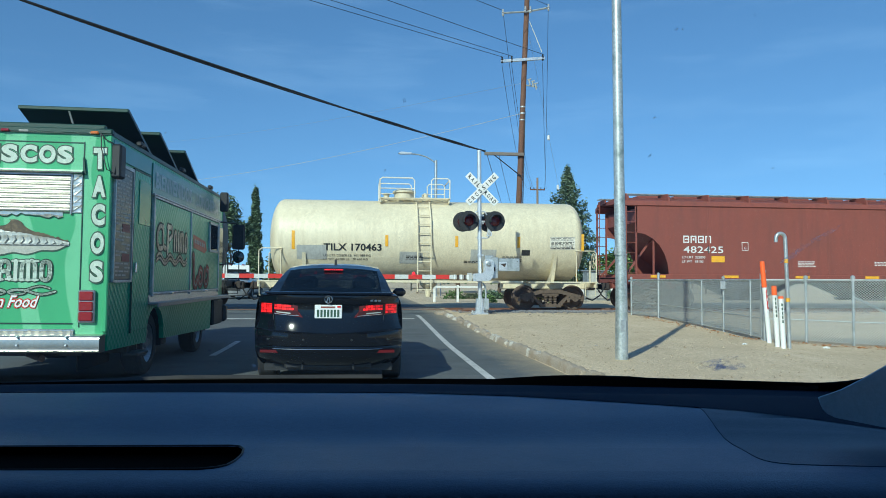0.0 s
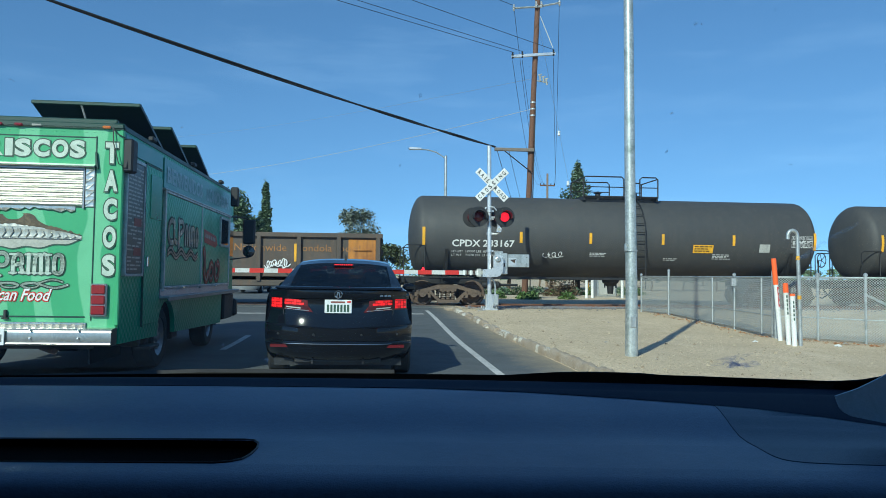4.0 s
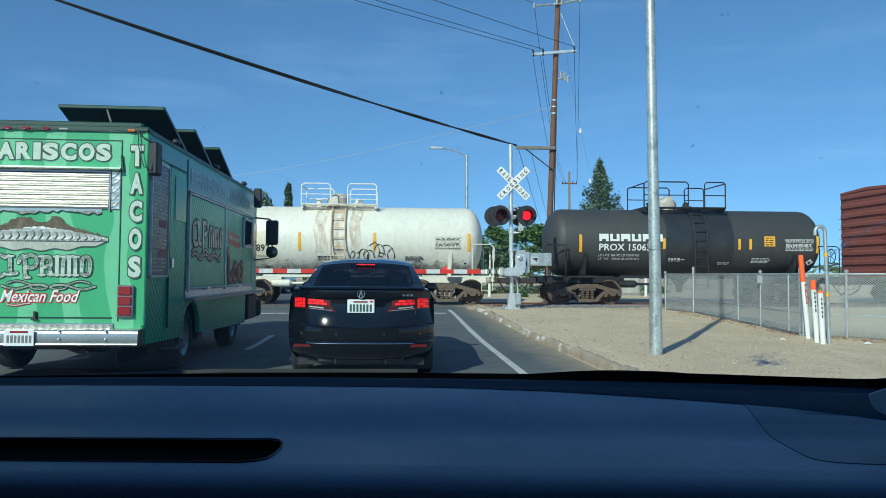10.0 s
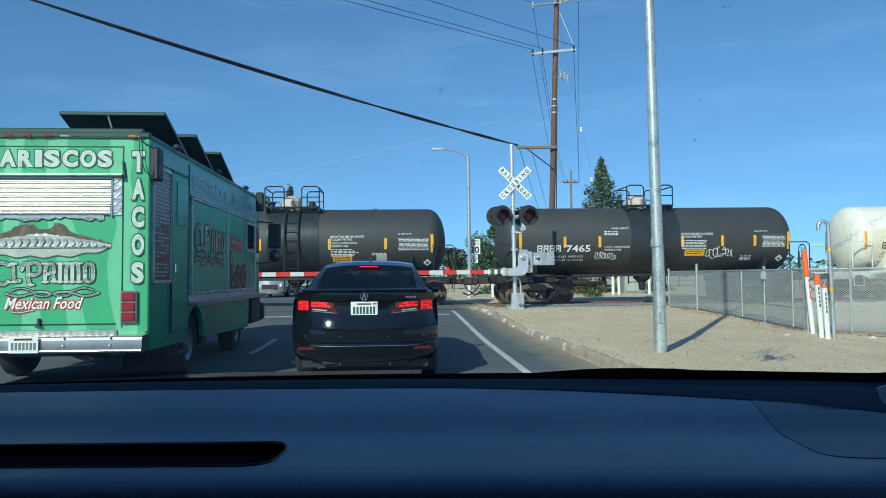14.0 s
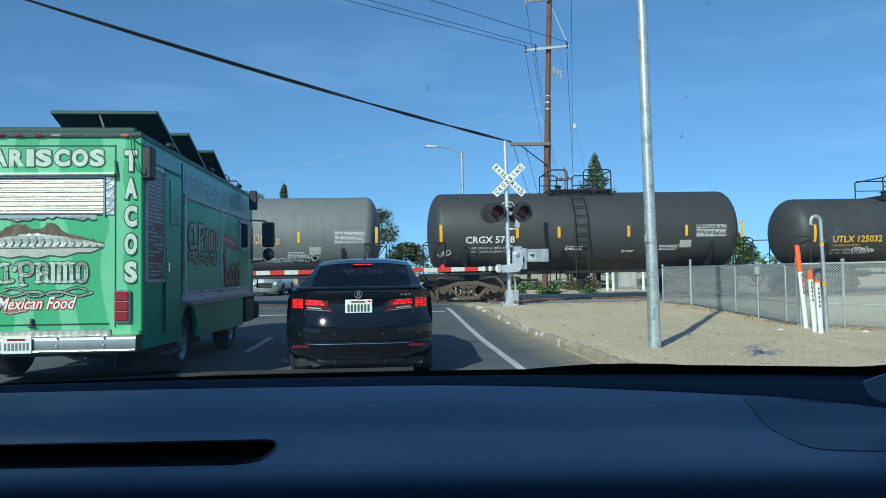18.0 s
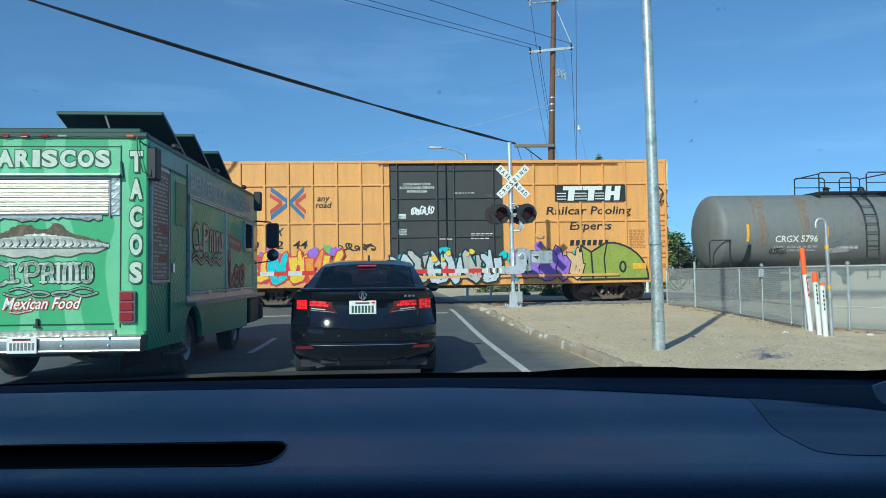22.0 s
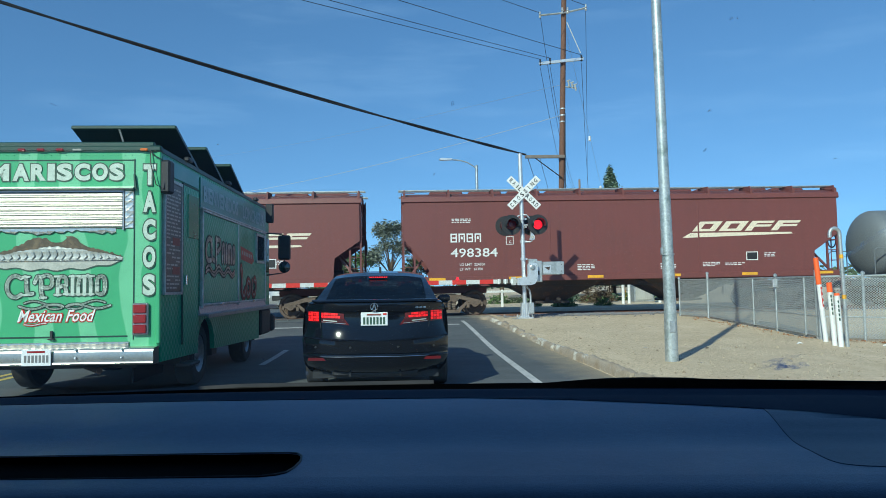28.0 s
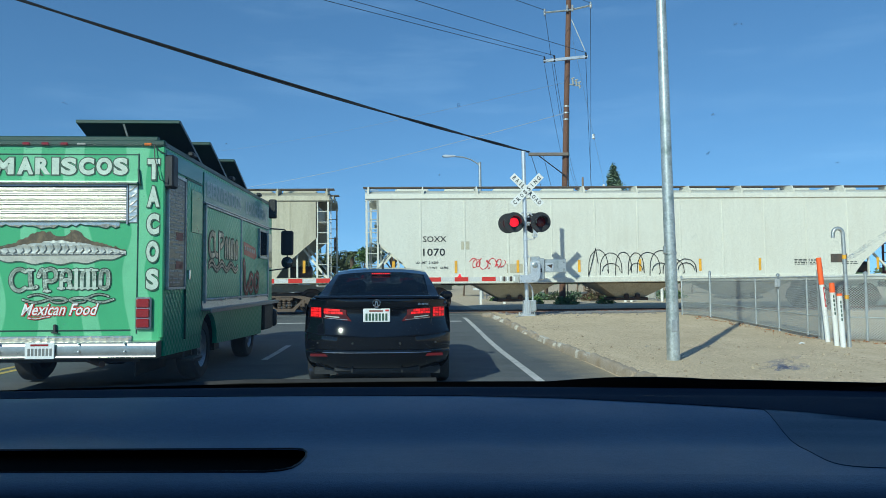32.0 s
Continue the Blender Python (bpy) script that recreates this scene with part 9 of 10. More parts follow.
tagged(part("guy_guard", Geo().tube([tuple(guy_b), tuple(guy_b.lerp(guy_a, .16))], .045, 8), M["strip_yellow"]), "yellow plastic guard on the guy wire", "wire guard")
for x, y, z in ((9.55, 36.2, 8.6), (10.6, 38.2, 6.3)):
    tagged(part("guy_insulator", Geo().lathe([(-.14, .02), (-.1, .07), (.1, .07), (.14, .02)], "Z", 10, at=(x, y, z)), M["white"]), "small white insulator on the guy wire", "insulator", "guy insulators")


M["wood_pale"] = surface("wood_pale", (0.27, 0.2, 0.145), .85, streak=(.15, .11, .08), streak_amount=.5)


def pole_far(x, y, h, arms):
    p = thing("utility_pole", "distant wooden utility pole with a crossarm", "utility pole", at=(x, y, .15))
    part("pole", Geo().tube([(0, 0, -.05), (0, 0, h)], .15, 10, True, .1), M["wood_pale"], p)
    for z, w in arms:
        part("crossarm", Geo().box(-w, -.06, z, w, .06, z + .13, .01), M["wood_pole"], p)
        for k in (-1, -.5, .5, 1):
            part("insulator", Geo().lathe([(z + .13, .03), (z + .22, .06), (z + .3, .02)], "Z", 8, at=(k * w * .95, 0, 0)), M["black"], p)


pole_far(17.45, 70, 11.3, ((10.05, .75),))
pole_far(-34, 95, 11, ((9.6, 1.4),))


def street_lamp(x, y, h, reach):
    s = thing("street_lamp", "grey metal street lamp with a curved arm", "street lamp", at=(x, y, .165))
    part("pole", Geo().tube([(0, 0, -.05), (0, 0, h * .5), (0, 0, h - .3)], .13, 14, True, .085), M["galv"], s)
    part("pole_cap", Geo().lathe([(h - .31, .095), (h - .26, .095), (h - .2, .001)], "Z", 14), M["galv"], s)
    part("arm", Geo().tube([(0, 0, h - .45), (-.18, 0, h - .3), (-.6, 0, h - .04), (-1.1, 0, h + .1), (-reach + .3, 0, h + .15)], .042, 10), M["galv"], s)
    part("lamp_head", Geo().prism([(-reach + .45, h + .2), (-reach - .25, h + .24), (-reach - .4, h + .16), (-reach - .3, h + .1), (-reach + .4, h + .12)], "xz", -.16, .16), M["alu"], s)
    part("base_plate", Geo().box(-.22, -.22, -.05, .22, .22, .06, .02), M["galv"], s)


street_lamp(4.72, 45.7, 8.95, 2.0)


def light_pole():
    p = thing("light_pole", "tall galvanised steel pole standing in the dirt", "light pole", at=(3.87, 10.75, land_z(3.87, 10.75) - .02))
    part("pole", Geo().tube([(0, 0, 0), (0, 0, 1.0), (-.03, 0, 3.0), (-.06, 0, 6.0), (-.1, 0, 10.0)], .098, 28, True, .06), M["galv_pole"], p)
    part("collar", Geo().lathe([(1.6, .094), (1.6, .1), (1.62, .1), (1.62, .094)], "Z", 20, at=(-.01, 0, 0)).box(-.12, -.06, 1.6, -.085, .0, 1.72, .01), M["galv"], p)
    part("hand_hole", Geo().box(-.05, -.103, .45, .04, -.085, .62, .01), M["galv"], p)
    part("arm", Geo().tube([(-.1, 0, 9.9), (-1.0, .1, 10.4), (-2.4, .2, 10.6)], .04, 8), M["galv"], p)


light_pole()


# ---- fence, markers, kerb ----
M["link"] = surface("link", (0.42, 0.44, 0.43), 0.6, 0.25, grain=0.2)


def fence():
    f = thing("chain_link_fence", "grey chain-link fence with a gate and steel posts", "fence", at=(8.0, 16, 0))
    o = Vector((8.0, 16, 0))
    pts = [(8.13, 21.3), (8.35, 19.8), (8.15, 15.75), (7.95, 13.75), (8.52, 13.26), (9.12, 12.73), (10.4, 11.6), (12.0, 10.2), (13.6, 8.8)]
    H = 1.3
    for i, (x, y) in enumerate(pts):
        z = land_z(x, y)
        tall = .14 if i in (1, 3) else .02
        ps = part("post", Geo().tube([(x - o.x, y - o.y, z - .2), (x - o.x, y - o.y, H + tall)], .034 if i in (1, 3) else .024, 10), M["galv"], f)
        part("post_cap", Geo().lathe([(H + tall - .02, .04), (H + tall + .02, .04), (H + tall + .05, .001)], "Z", 10, at=(x - o.x, y - o.y, 0)), M["galv"], ps)
    part("post", Geo().tube([(7.98 - o.x, 13.9 - o.y, -.1), (7.98 - o.x, 13.9 - o.y, H + .1)], .028, 10), M["galv"], f)
    for i in range(len(pts) - 1):
        (x0, y0), (x1, y1) = pts[i], pts[i + 1]
        za, zb = land_z(x0, y0) + .04, land_z(x1, y1) + .04
        L = math.hypot(x1 - x0, y1 - y0)
        P = lambda u, v: (x0 + (x1 - x0) * u - o.x, y0 + (y1 - y0) * u - o.y, (za + (zb - za) * u) * (1 - v) + (H - .03) * v)
        part("top_rail", Geo().tube([P(0, 1), P(1, 1)], .019, 8), M["galv"], f)
        part("mid_rail", Geo().tube([P(0, .34), P(1, .34)], .013, 8), M["galv"], f)
        if i in (1, 2):
            part("low_rail", Geo().tube([P(0, .02), P(1, .02)], .015, 8), M["galv"], f)
        g, step, hgt = Geo(), .05, H
        n = int((L + hgt) / step)
        for k in range(n):
            a = k * step - hgt
            for d in (1, -1):
                u0, v0, u1, v1 = (a, 0, a + hgt, 1) if d > 0 else (a, 1, a + hgt, 0)
                if u1 <= 0 or u0 >= L:
                    continue
                w = lambda u: v0 + (v1 - v0) * (u - u0) / (u1 - u0)
                ca, cb = max(u0, 0), min(u1, L)
                g.tube([P(ca / L, w(ca)), P(cb / L, w(cb))], .005, 3, False)
        mesh = part("wire_mesh", g, M["link"], f, "woven steel wire mesh", fix=False)
        mesh["kind"] = "stuff"
    for x, y in ((8.2, 16.9), (8.0, 14.35)):
        part("gate_upright", Geo().tube([(x - o.x, y - o.y, land_z(x, y) + .05), (x - o.x, y - o.y, H - .03)], .018, 8), M["galv"], f)
    part("brace", Geo().tube([(9.15 - o.x, 12.74 - o.y, .95), (10.3 - o.x, 11.72 - o.y, .12)], .022, 8), M["galv"], f)
    part("gate_box", Geo().box(8.15 - o.x - .1, 15.75 - o.y - .09, 1.06, 8.15 - o.x + .02, 15.75 - o.y - .03, 1.24, .01), M["alu"], f)


fence()


def marker(x, y, h, lean, top, label, band=False):
    m = thing("marker_post", label, "marker post", "marker posts by the fence", at=(x, y, land_z(x, y) - .02))
    at = lambda z: (lean * z / h, 0, z)
    part("tube", Geo().tube([at(0), at(h * .5), at(h - top)], .043, 16), M["white"], m)
    part("cap", Geo().tube([at(h - top), at(h - .03), at(h)], .048, 16, True, .042), M["orange"], m, "orange cap")
    if band:
        z0, z1 = h * .42, h * .655
        part("decal", Geo().grid(lambda u, v: (lambda z, a: (lean * z / h + .045 * math.sin(a), -.045 * math.cos(a), z))(z0 + (z1 - z0) * v, -.1 + 1.2 * u), 6, 4), M["red"], m, "red warning decal", fix=False)
        for k in range(3):
            z = z0 + (z1 - z0) * (.12 + .3 * k)
            part("decal_mark", Geo().grid(lambda u, v: (lambda zz, a: (lean * zz / h + .047 * math.sin(a), -.047 * math.cos(a), zz))(z + .06 * v, .2 + .6 * u), 4, 1), M["white"], m, fix=False)
    else:
        for k in range(5):
            z = h * .5 + k * .075
            part("decal", Geo().grid(lambda u, v: (lambda zz, a: (lean * zz / h + .045 * math.sin(a), -.045 * math.cos(a), zz))(z + .05 * v, -.5 + .55 * u), 4, 1), M["dark_green"], m, fix=False)


marker(7.72, 13.2, 1.58, -.13, .5, "tall white marker post with an orange top and red decal", True)
marker(7.49, 12.55, 1.13, -.06, .17, "white marker post with an orange top")
marker(7.46, 12.32, .95, -.04, .04, "short white marker post with an orange rim")


def vent_pipe():
    x, y = 7.56, 12.3
    p = thing("vent_pipe", "grey hooked vent pipe beside the marker posts", "vent pipe", at=(x, y, land_z(x, y) - .02))
    part("pipe", Geo().tube([(0, 0, 0), (-.02, 0, .9), (-.05, 0, 1.95)] + [(-.05 - .09 + .09 * math.cos(a), 0, 1.98 + .1 * math.sin(a)) for a in [k * math.pi / 8 for k in range(9)]] + [(-.23, 0, 1.92)], .033, 12), M["galv"], p)
    for z in (.85, 1.55):
        part("tape_band", Geo().lathe([(z, .034), (z, .036), (z + .07, .036), (z + .07, .034)], "Z", 12, at=(-.02 - (z > 1) * .02, 0, 0)), M["strip_yellow"], p)


vent_pipe()


def kerb():
    k = thing("kerb", "broken pale concrete kerb between asphalt and dirt", "kerb", at=(2.6, 15, 0), kind="structure")
    rng = random.Random(9)
    y = 5.5
    prof = [(-.085, -.1), (-.08, .35), (-.06, .8), (-.035, .97), (.01, 1.0), (.05, .9), (.085, .66), (.12, -.4)]
    while y < 22.0:
        l = rng.uniform(1.2, 2.2) if y < 14 else rng.uniform(.45, 1.2)
        x = 2.74 - .018 * (y - 9.7) + rng.uniform(-.02, .02)
        top = rng.uniform(.1, .14) if rng.random() < .8 else rng.uniform(.05, .08)
        skew = rng.uniform(-.03, .03) if y > 14 else 0
        n = max(4, int(l / .13))
        g = Geo()
        for j in range(n + 1):
            q = j / n
            yy = y + l * q
            zz = ground_z(yy)
            end = .8 if j in (0, n) else 1.0
            for dx, f in prof:
                g.v.append((x + skew * q + dx * (.94 if j in (0, n) else 1) + rng.uniform(-.014, .014) - 2.6, yy - 15, zz + (f * top * end if f > 0 else f) + (rng.uniform(-.02, .012) if f > .6 else 0)))
        m = len(prof)
        for j in range(n):
            for q in range(m - 1):
                g.f.append((j * m + q, j * m + q + 1, (j + 1) * m + q + 1, (j + 1) * m + q))
        g.f.append(tuple(range(m)))
        g.f.append(tuple(range(n * m, n * m + m)))
        part("kerb_stone", g, M["kerb"], k, angle=50)
        y += l + (rng.uniform(.01, .03) if y < 14 else rng.uniform(.02, .1))
    # rounded nose at the crossing end
    part("kerb_stone", Geo().box(2.28 - 2.6, 22.1 - 15, ground_z(22) - .1, 2.62 - 2.6, 22.9 - 15, ground_z(22) + .09, .05), M["kerb"], k)


kerb()


m, nt, b = start("stone")
isl = nt.nodes.new("ShaderNodeNewGeometry")
nt.links.new(mixrgb(nt, isl.outputs["Random Per Island"], (0.2, 0.15, 0.095), (0.5, 0.41, 0.28)), b.inputs["Base Color"])
b.inputs["Roughness"].default_value = .9
M["stone"] = m


def pebbles():
    rng = random.Random(12)
    g = Geo()
    for i in range(2600):
        y = rng.uniform(8.5, 22)
        x = 2.8 + abs(rng.gauss(0, 3.5)) if rng.random() < .7 else rng.uniform(2.8, 12)
        r = rng.uniform(.006, .016) * (2 if rng.random() < .06 else 1)
        z, a = land_z(x, y), rng.uniform(0, 3)
        c, s = math.cos(a) * r, math.sin(a) * r
        g.add([(x + c, y + s, z), (x - s, y + c, z), (x - c, y - s, z), (x + s, y - c, z), (x + s * .3, y + c * .3, z + r)], [(0, 1, 4), (1, 2, 4), (2, 3, 4), (3, 0, 4)])
    tagged(part("pebbles", g, M["stone"], angle=0, fix=False), "small stones scattered over the dirt", "stones", kind="stuff")
    for x, y, r, mm in ((7.1, 13.0, .05, "white"), (8.2, 12.2, .06, "white"), (4.2, 12.9, .035, "concrete"), (5.2, 12.6, .03, "black"), (8.6, 12.6, .06, "concrete")):
        g = Geo()
        for k in range(7):
            a = rng.uniform(0, 6)
            g.tube([(math.cos(a) * r, math.sin(a) * r, .01), (0, 0, r * .7), (-math.cos(a + .8) * r, -math.sin(a + .8) * r, .015)], r * .16, 4)
        ob = tagged(part("litter", g, M[mm]), "crumpled scrap of litter on the dirt", "litter", "litter on the dirt")
        ob.location = (x, y, land_z(x, y))


pebbles()


M["leaf_litter"] = surface("leaf_litter", (0.38, 0.17, 0.06), .8, grain=.3, grain_scale=30)


def leaf_litter():
    rng = random.Random(31)
    g = Geo()
    for i in range(700):
        q = rng.random()
        if rng.random() < .75:
            x, y = 7.9 + 4.6 * q + rng.gauss(0, .12), 13.45 - 4.1 * q - abs(rng.gauss(0, .25))
        else:
            x, y = 8.2 - .3 * q + rng.gauss(-.1, .12), 20.5 - 6.8 * q
        z, a, r = land_z(x, y) + .012, rng.uniform(0, 6.28), rng.uniform(.015, .045)
        c, s = math.cos(a) * r, math.sin(a) * r
        h = rng.uniform(0, .03)
        g.add([(x - c, y - s, z), (x + s * .5, y - c * .5, z + h), (x + c, y + s, z + .004), (x - s * .5, y + c * .5, z + h * .6)], [(0, 1, 2), (0, 2, 3)])
    tagged(part("leaf_litter", g, M["leaf_litter"], angle=0, fix=False), "dry orange-brown leaves along the fence foot", "leaf litter", kind="stuff")


leaf_litter()

# ---- trees and the far side ----
def leaf_material(name, a, b):
    m, nt, p = start(name)
    gi = nt.nodes.new("ShaderNodeNewGeometry")
    c = mixrgb(nt, gi.outputs["Random Per Island"], a, b)
    c = mixrgb(nt, mul(nt, ramp(nt, noise_at(nt, .8, 3), .4, .7), .5), c, [v * .5 for v in a])
    nt.links.new(c, p.inputs["Base Color"])
    p.inputs["Roughness"].default_value = .75
    p.inputs["Specular IOR Level"].default_value = .25
    p.inputs["Subsurface Weight"].default_value = 0.0
    return m


M["leaf_dark"] = leaf_material("leaf_dark", (0.1, 0.155, 0.085), (0.22, 0.29, 0.16))
M["leaf_green"] = leaf_material("leaf_green", (0.1, 0.17, 0.05), (0.22, 0.32, 0.1))
M["leaf_olive"] = leaf_material("leaf_olive", (0.08, 0.1, 0.045), (0.16, 0.18, 0.09))
M["leaf_conifer"] = leaf_material("leaf_conifer", (0.13, 0.19, 0.12), (0.27, 0.34, 0.21))
M["leaf_grey"] = leaf_material("leaf_grey", (0.17, 0.19, 0.14), (0.31, 0.33, 0.24))
M["leaf_brown"] = leaf_material("leaf_brown", (0.12, 0.08, 0.05), (0.26, 0.19, 0.11))
M["bark"] = surface("bark", (0.13, 0.09, 0.06), .9, grain=.3, bump=.6, bump_scale=12)


def spray(g, p, s, rng):
    """One small leaf spray: two crossed blades."""
    a, t = rng.uniform(0, 6.28), rng.uniform(-.9, .9)
    u = Vector((math.cos(a), math.sin(a), t)).normalized() * s
    v = Vector((-math.sin(a), math.cos(a), rng.uniform(-.8, .8))).normalized() * s * .55
    p = Vector(p)
    g.add([p - u * .5, p + v * .5, p + u * .6, p - v * .5], [(0, 1, 2, 3)])


def conifer(x, y, h, r, n, seed, leaf="leaf_dark", label="tall dark green conifer", power=.8, size=.34, base=.06, name="conifer_tree"):
    rng = random.Random(seed)
    t = thing(name, label, "tree", "trees beyond the track", at=(x, y, .15))
    part("trunk", Geo().tube([(0, 0, -.1), (0, 0, h * .5), (0, 0, h * .97)], .22 * h / 10, 9, True, .03), M["bark"], t)
    g, limbs = Geo(), Geo()
    for k in range(70):
        z = h * (base + (1 - base) * k / 70)
        a = k * 2.4
        rr = r * (1 - z / h) ** power * rng.uniform(.6, 1.18)
        limbs.tube([(0, 0, z), (math.cos(a) * rr * .85, math.sin(a) * rr * .85, z + rr * .08)], .03, 4)
        m = max(4, int(n / 70 * (.35 + 1.6 * (1 - z / h))))
        for j in range(m):
            q = rng.uniform(.15, 1) ** .6
            w = rng.gauss(0, .32)
            spray(g, (math.cos(a + w) * rr * q, math.sin(a + w) * rr * q, z + rng.gauss(0, .22) + rr * .1 * q), size * rng.uniform(.6, 1.25), rng)
    part("limbs", limbs, M["bark"], t)
    cr = part("crown", g, M[leaf], t, angle=0, fix=False)
    return t


def broadleaf(x, y, h, r, n, seed, leaf="leaf_green", label="leafy green roadside tree", size=.4, low=.3, name="tree"):
    rng = random.Random(seed)
    t = thing(name, label, "tree", "trees beyond the track", at=(x, y, .15))
    part("trunk", Geo().tube([(0, 0, -.1), (.08, 0, h * .25), (-.05, .05, h * .5)], .2 * h / 8, 9, True, .09 * h / 8), M["bark"], t)
    g, limbs = Geo(), Geo()
    for k in range(16):
        a, e = rng.uniform(0, 6.28), rng.uniform(-.35, 1.3)
        c = Vector((math.cos(a) * math.cos(e) * r * .66, math.sin(a) * math.cos(e) * r * .66, h * (.5 + low * .35) + math.sin(e) * h * (.5 - low * .35) * .8))
        c.z = min(c.z, h - r * .25)
        limbs.tube([(0, 0, h * .3), tuple(c * .55 + Vector((0, 0, h * .14))), tuple(c)], .07 * h / 8, 5, True, .02)
        rr = r * rng.uniform(.3, .5)
        for j in range(int(n / 16)):
            d = Vector((rng.gauss(0, 1), rng.gauss(0, 1), rng.gauss(0, 1))).normalized() * rr * rng.uniform(.35, 1.1)
            d.z *= .75
            spray(g, c + d, size * rng.uniform(.6, 1.2), rng)
    part("limbs", limbs, M["bark"], t)
    part("crown", g, M[leaf], t, angle=0, fix=False)
    return t


conifer(17.6, 60, 10.7, 3.9, 13000, 1, "leaf_conifer", label="tall dark green redwood beyond the track", power=.82, size=.3)
broadleaf(14.0, 55, 5.6, 2.2, 6000, 2, "leaf_green", "light green spreading tree beside the conifer", .34)
broadleaf(8.3, 61, 5.4, 2.3, 7000, 22, "leaf_green", "light green bushy tree behind the crossing", .3, .05)
broadleaf(11.4, 59, 5.2, 2.2, 7000, 23, "leaf_green", "light green bushy tree behind the crossing", .3, .05)
broadleaf(-13.2, 70, 9.0, 3.2, 8000, 3, "leaf_dark", "round dark green tree", .42)
conifer(-11.3, 80, 10.9, .95, 9000, 4, "leaf_dark", "slim dark green cypress tree", .35, .34, name="cypress_tree")
for i, (x, y, h) in enumerate(((-15.2, 112, 6.6), (-13.4, 114, 7.2), (-12.1, 111, 6.0))):
    conifer(x, y, h, .6, 900, 40 + i, "leaf_dark", "small distant dark cypress tree", .4, .34, name="cypress_tree")
broadleaf(-1.4, 76, 8.0, 2.6, 4200, 5, "leaf_grey", "airy grey-green eucalyptus tree", .33)
broadleaf(-4.6, 84, 5.2, 1.9, 1500, 6, "leaf_green", "small round green tree", .4)
for i, (x, y, h, r) in enumerate(((-9, 96, 5, 3), (-19, 90, 6, 3.4), (-26, 84, 7, 3.6), (2.5, 98, 5.2, 2.6), (24, 92, 5, 3), (34, 88, 5.6, 3.2), (46, 96, 6, 3.4))):
    broadleaf(x, y, h, r, 2600, 60 + i, ("leaf_olive", "leaf_dark", "leaf_green")[i % 3], "distant green leafy tree", .55)


def palm(x, y, h, seed):
    rng = random.Random(seed)
    t = thing("palm_tree", "small palm tree with drooping fronds beyond the track", "tree", "trees beyond the track", at=(x, y, .15))
    part("trunk", Geo().tube([(0, 0, -.1), (.05, 0, h * .5), (0, 0, h)], .28, 10, True, .22), M["bark"], t)
    for k in range(26):
        a, rise, l = k * 2.4 + rng.uniform(-.2, .2), rng.uniform(-.5, 1.3), rng.uniform(1.5, 2.1)
        spine = [(math.cos(a) * l * q * math.cos(rise * .6), math.sin(a) * l * q * math.cos(rise * .6), h + l * (math.sin(rise) * q - .75 * q * q)) for q in (0, .25, .5, .75, 1)]
        g = Geo().tube(spine, .03, 4, True, .008)
        for i in range(18):
            q = .12 + .88 * i / 18
            j = min(3, int(q * 4))
            p = Vector(spine[j]).lerp(Vector(spine[j + 1]), q * 4 - j)
            for sd in (-1, 1):
                d = Vector((-math.sin(a) * sd, math.cos(a) * sd, -.35)) * .42 * (1 - .6 * q) + Vector((math.cos(a), math.sin(a), 0)) * .2
                g.add([p, p + d * .5 + Vector((0, 0, .03)), p + d, p + d * .45 - Vector((0, 0, .03))], [(0, 1, 2, 3)])
        part("frond", g, M["leaf_olive"], t, angle=0, fix=False)


palm(-6.3, 85, 4.4, 5)


def shrub(x, y, r, h, n, leaf, label, rng):
    g = Geo()
    for j in range(n):
        d = Vector((rng.gauss(0, 1), rng.gauss(0, 1), abs(rng.gauss(0, 1)))).normalized() * rng.uniform(.55, 1.05)
        spray(g, (d.x * r * (1 + .2 * math.sin(d.z * 9)), d.y * r, .04 + d.z * h), .15, rng)
    for j in range(6):
        a = rng.uniform(0, 6)
        g.tube([(0, 0, -.05), (math.cos(a) * r * .5, math.sin(a) * r * .5, h * .5)], .015, 4)
    ob = tagged(part("shrub", g, M[leaf], angle=0, fix=False), label, "shrub", "shrubs beyond the track")
    ob.location = (x, y, .165)


def shrubs():
    """A ragged hedge beyond the far road, one brown bush, and low bushy trees that stand behind it."""
    rng = random.Random(31)
    for i in range(13):
        shrub(5.3 + i * .82 + rng.uniform(-.2, .2), 40 + rng.uniform(-.8, .8), rng.uniform(.5, .85), rng.uniform(.3, .55), 420, ("leaf_green", "leaf_olive", "leaf_dark")[i % 3], "low green shrub beyond the track", rng)
    for x, y, r in ((6.85, 31.95, .34), (7.2, 31.85, .36), (9.0, 32.6, .4), (5.9, 33.0, .3)):
        shrub(x, y, r, .36, 300, "leaf_green", "low dark green weeds beyond the track", rng)
    for x, y in ((9.75, 37.5), (10.5, 37.9)):
        shrub(x, y, .65, .85, 420, "leaf_brown", "dry brownish bush beyond the track", rng)
    for i in range(9):
        broadleaf(4.5 + i * 2.9 + rng.uniform(-.5, .5), 55 + rng.uniform(-1.5, 1.5), rng.uniform(3.0, 3.7), rng.uniform(1.6, 2.0), 2200, 90 + i, ("leaf_olive", "leaf_dark", "leaf_green")[i % 3], "low bushy green tree behind the hedge", .34, .02)


shrubs()


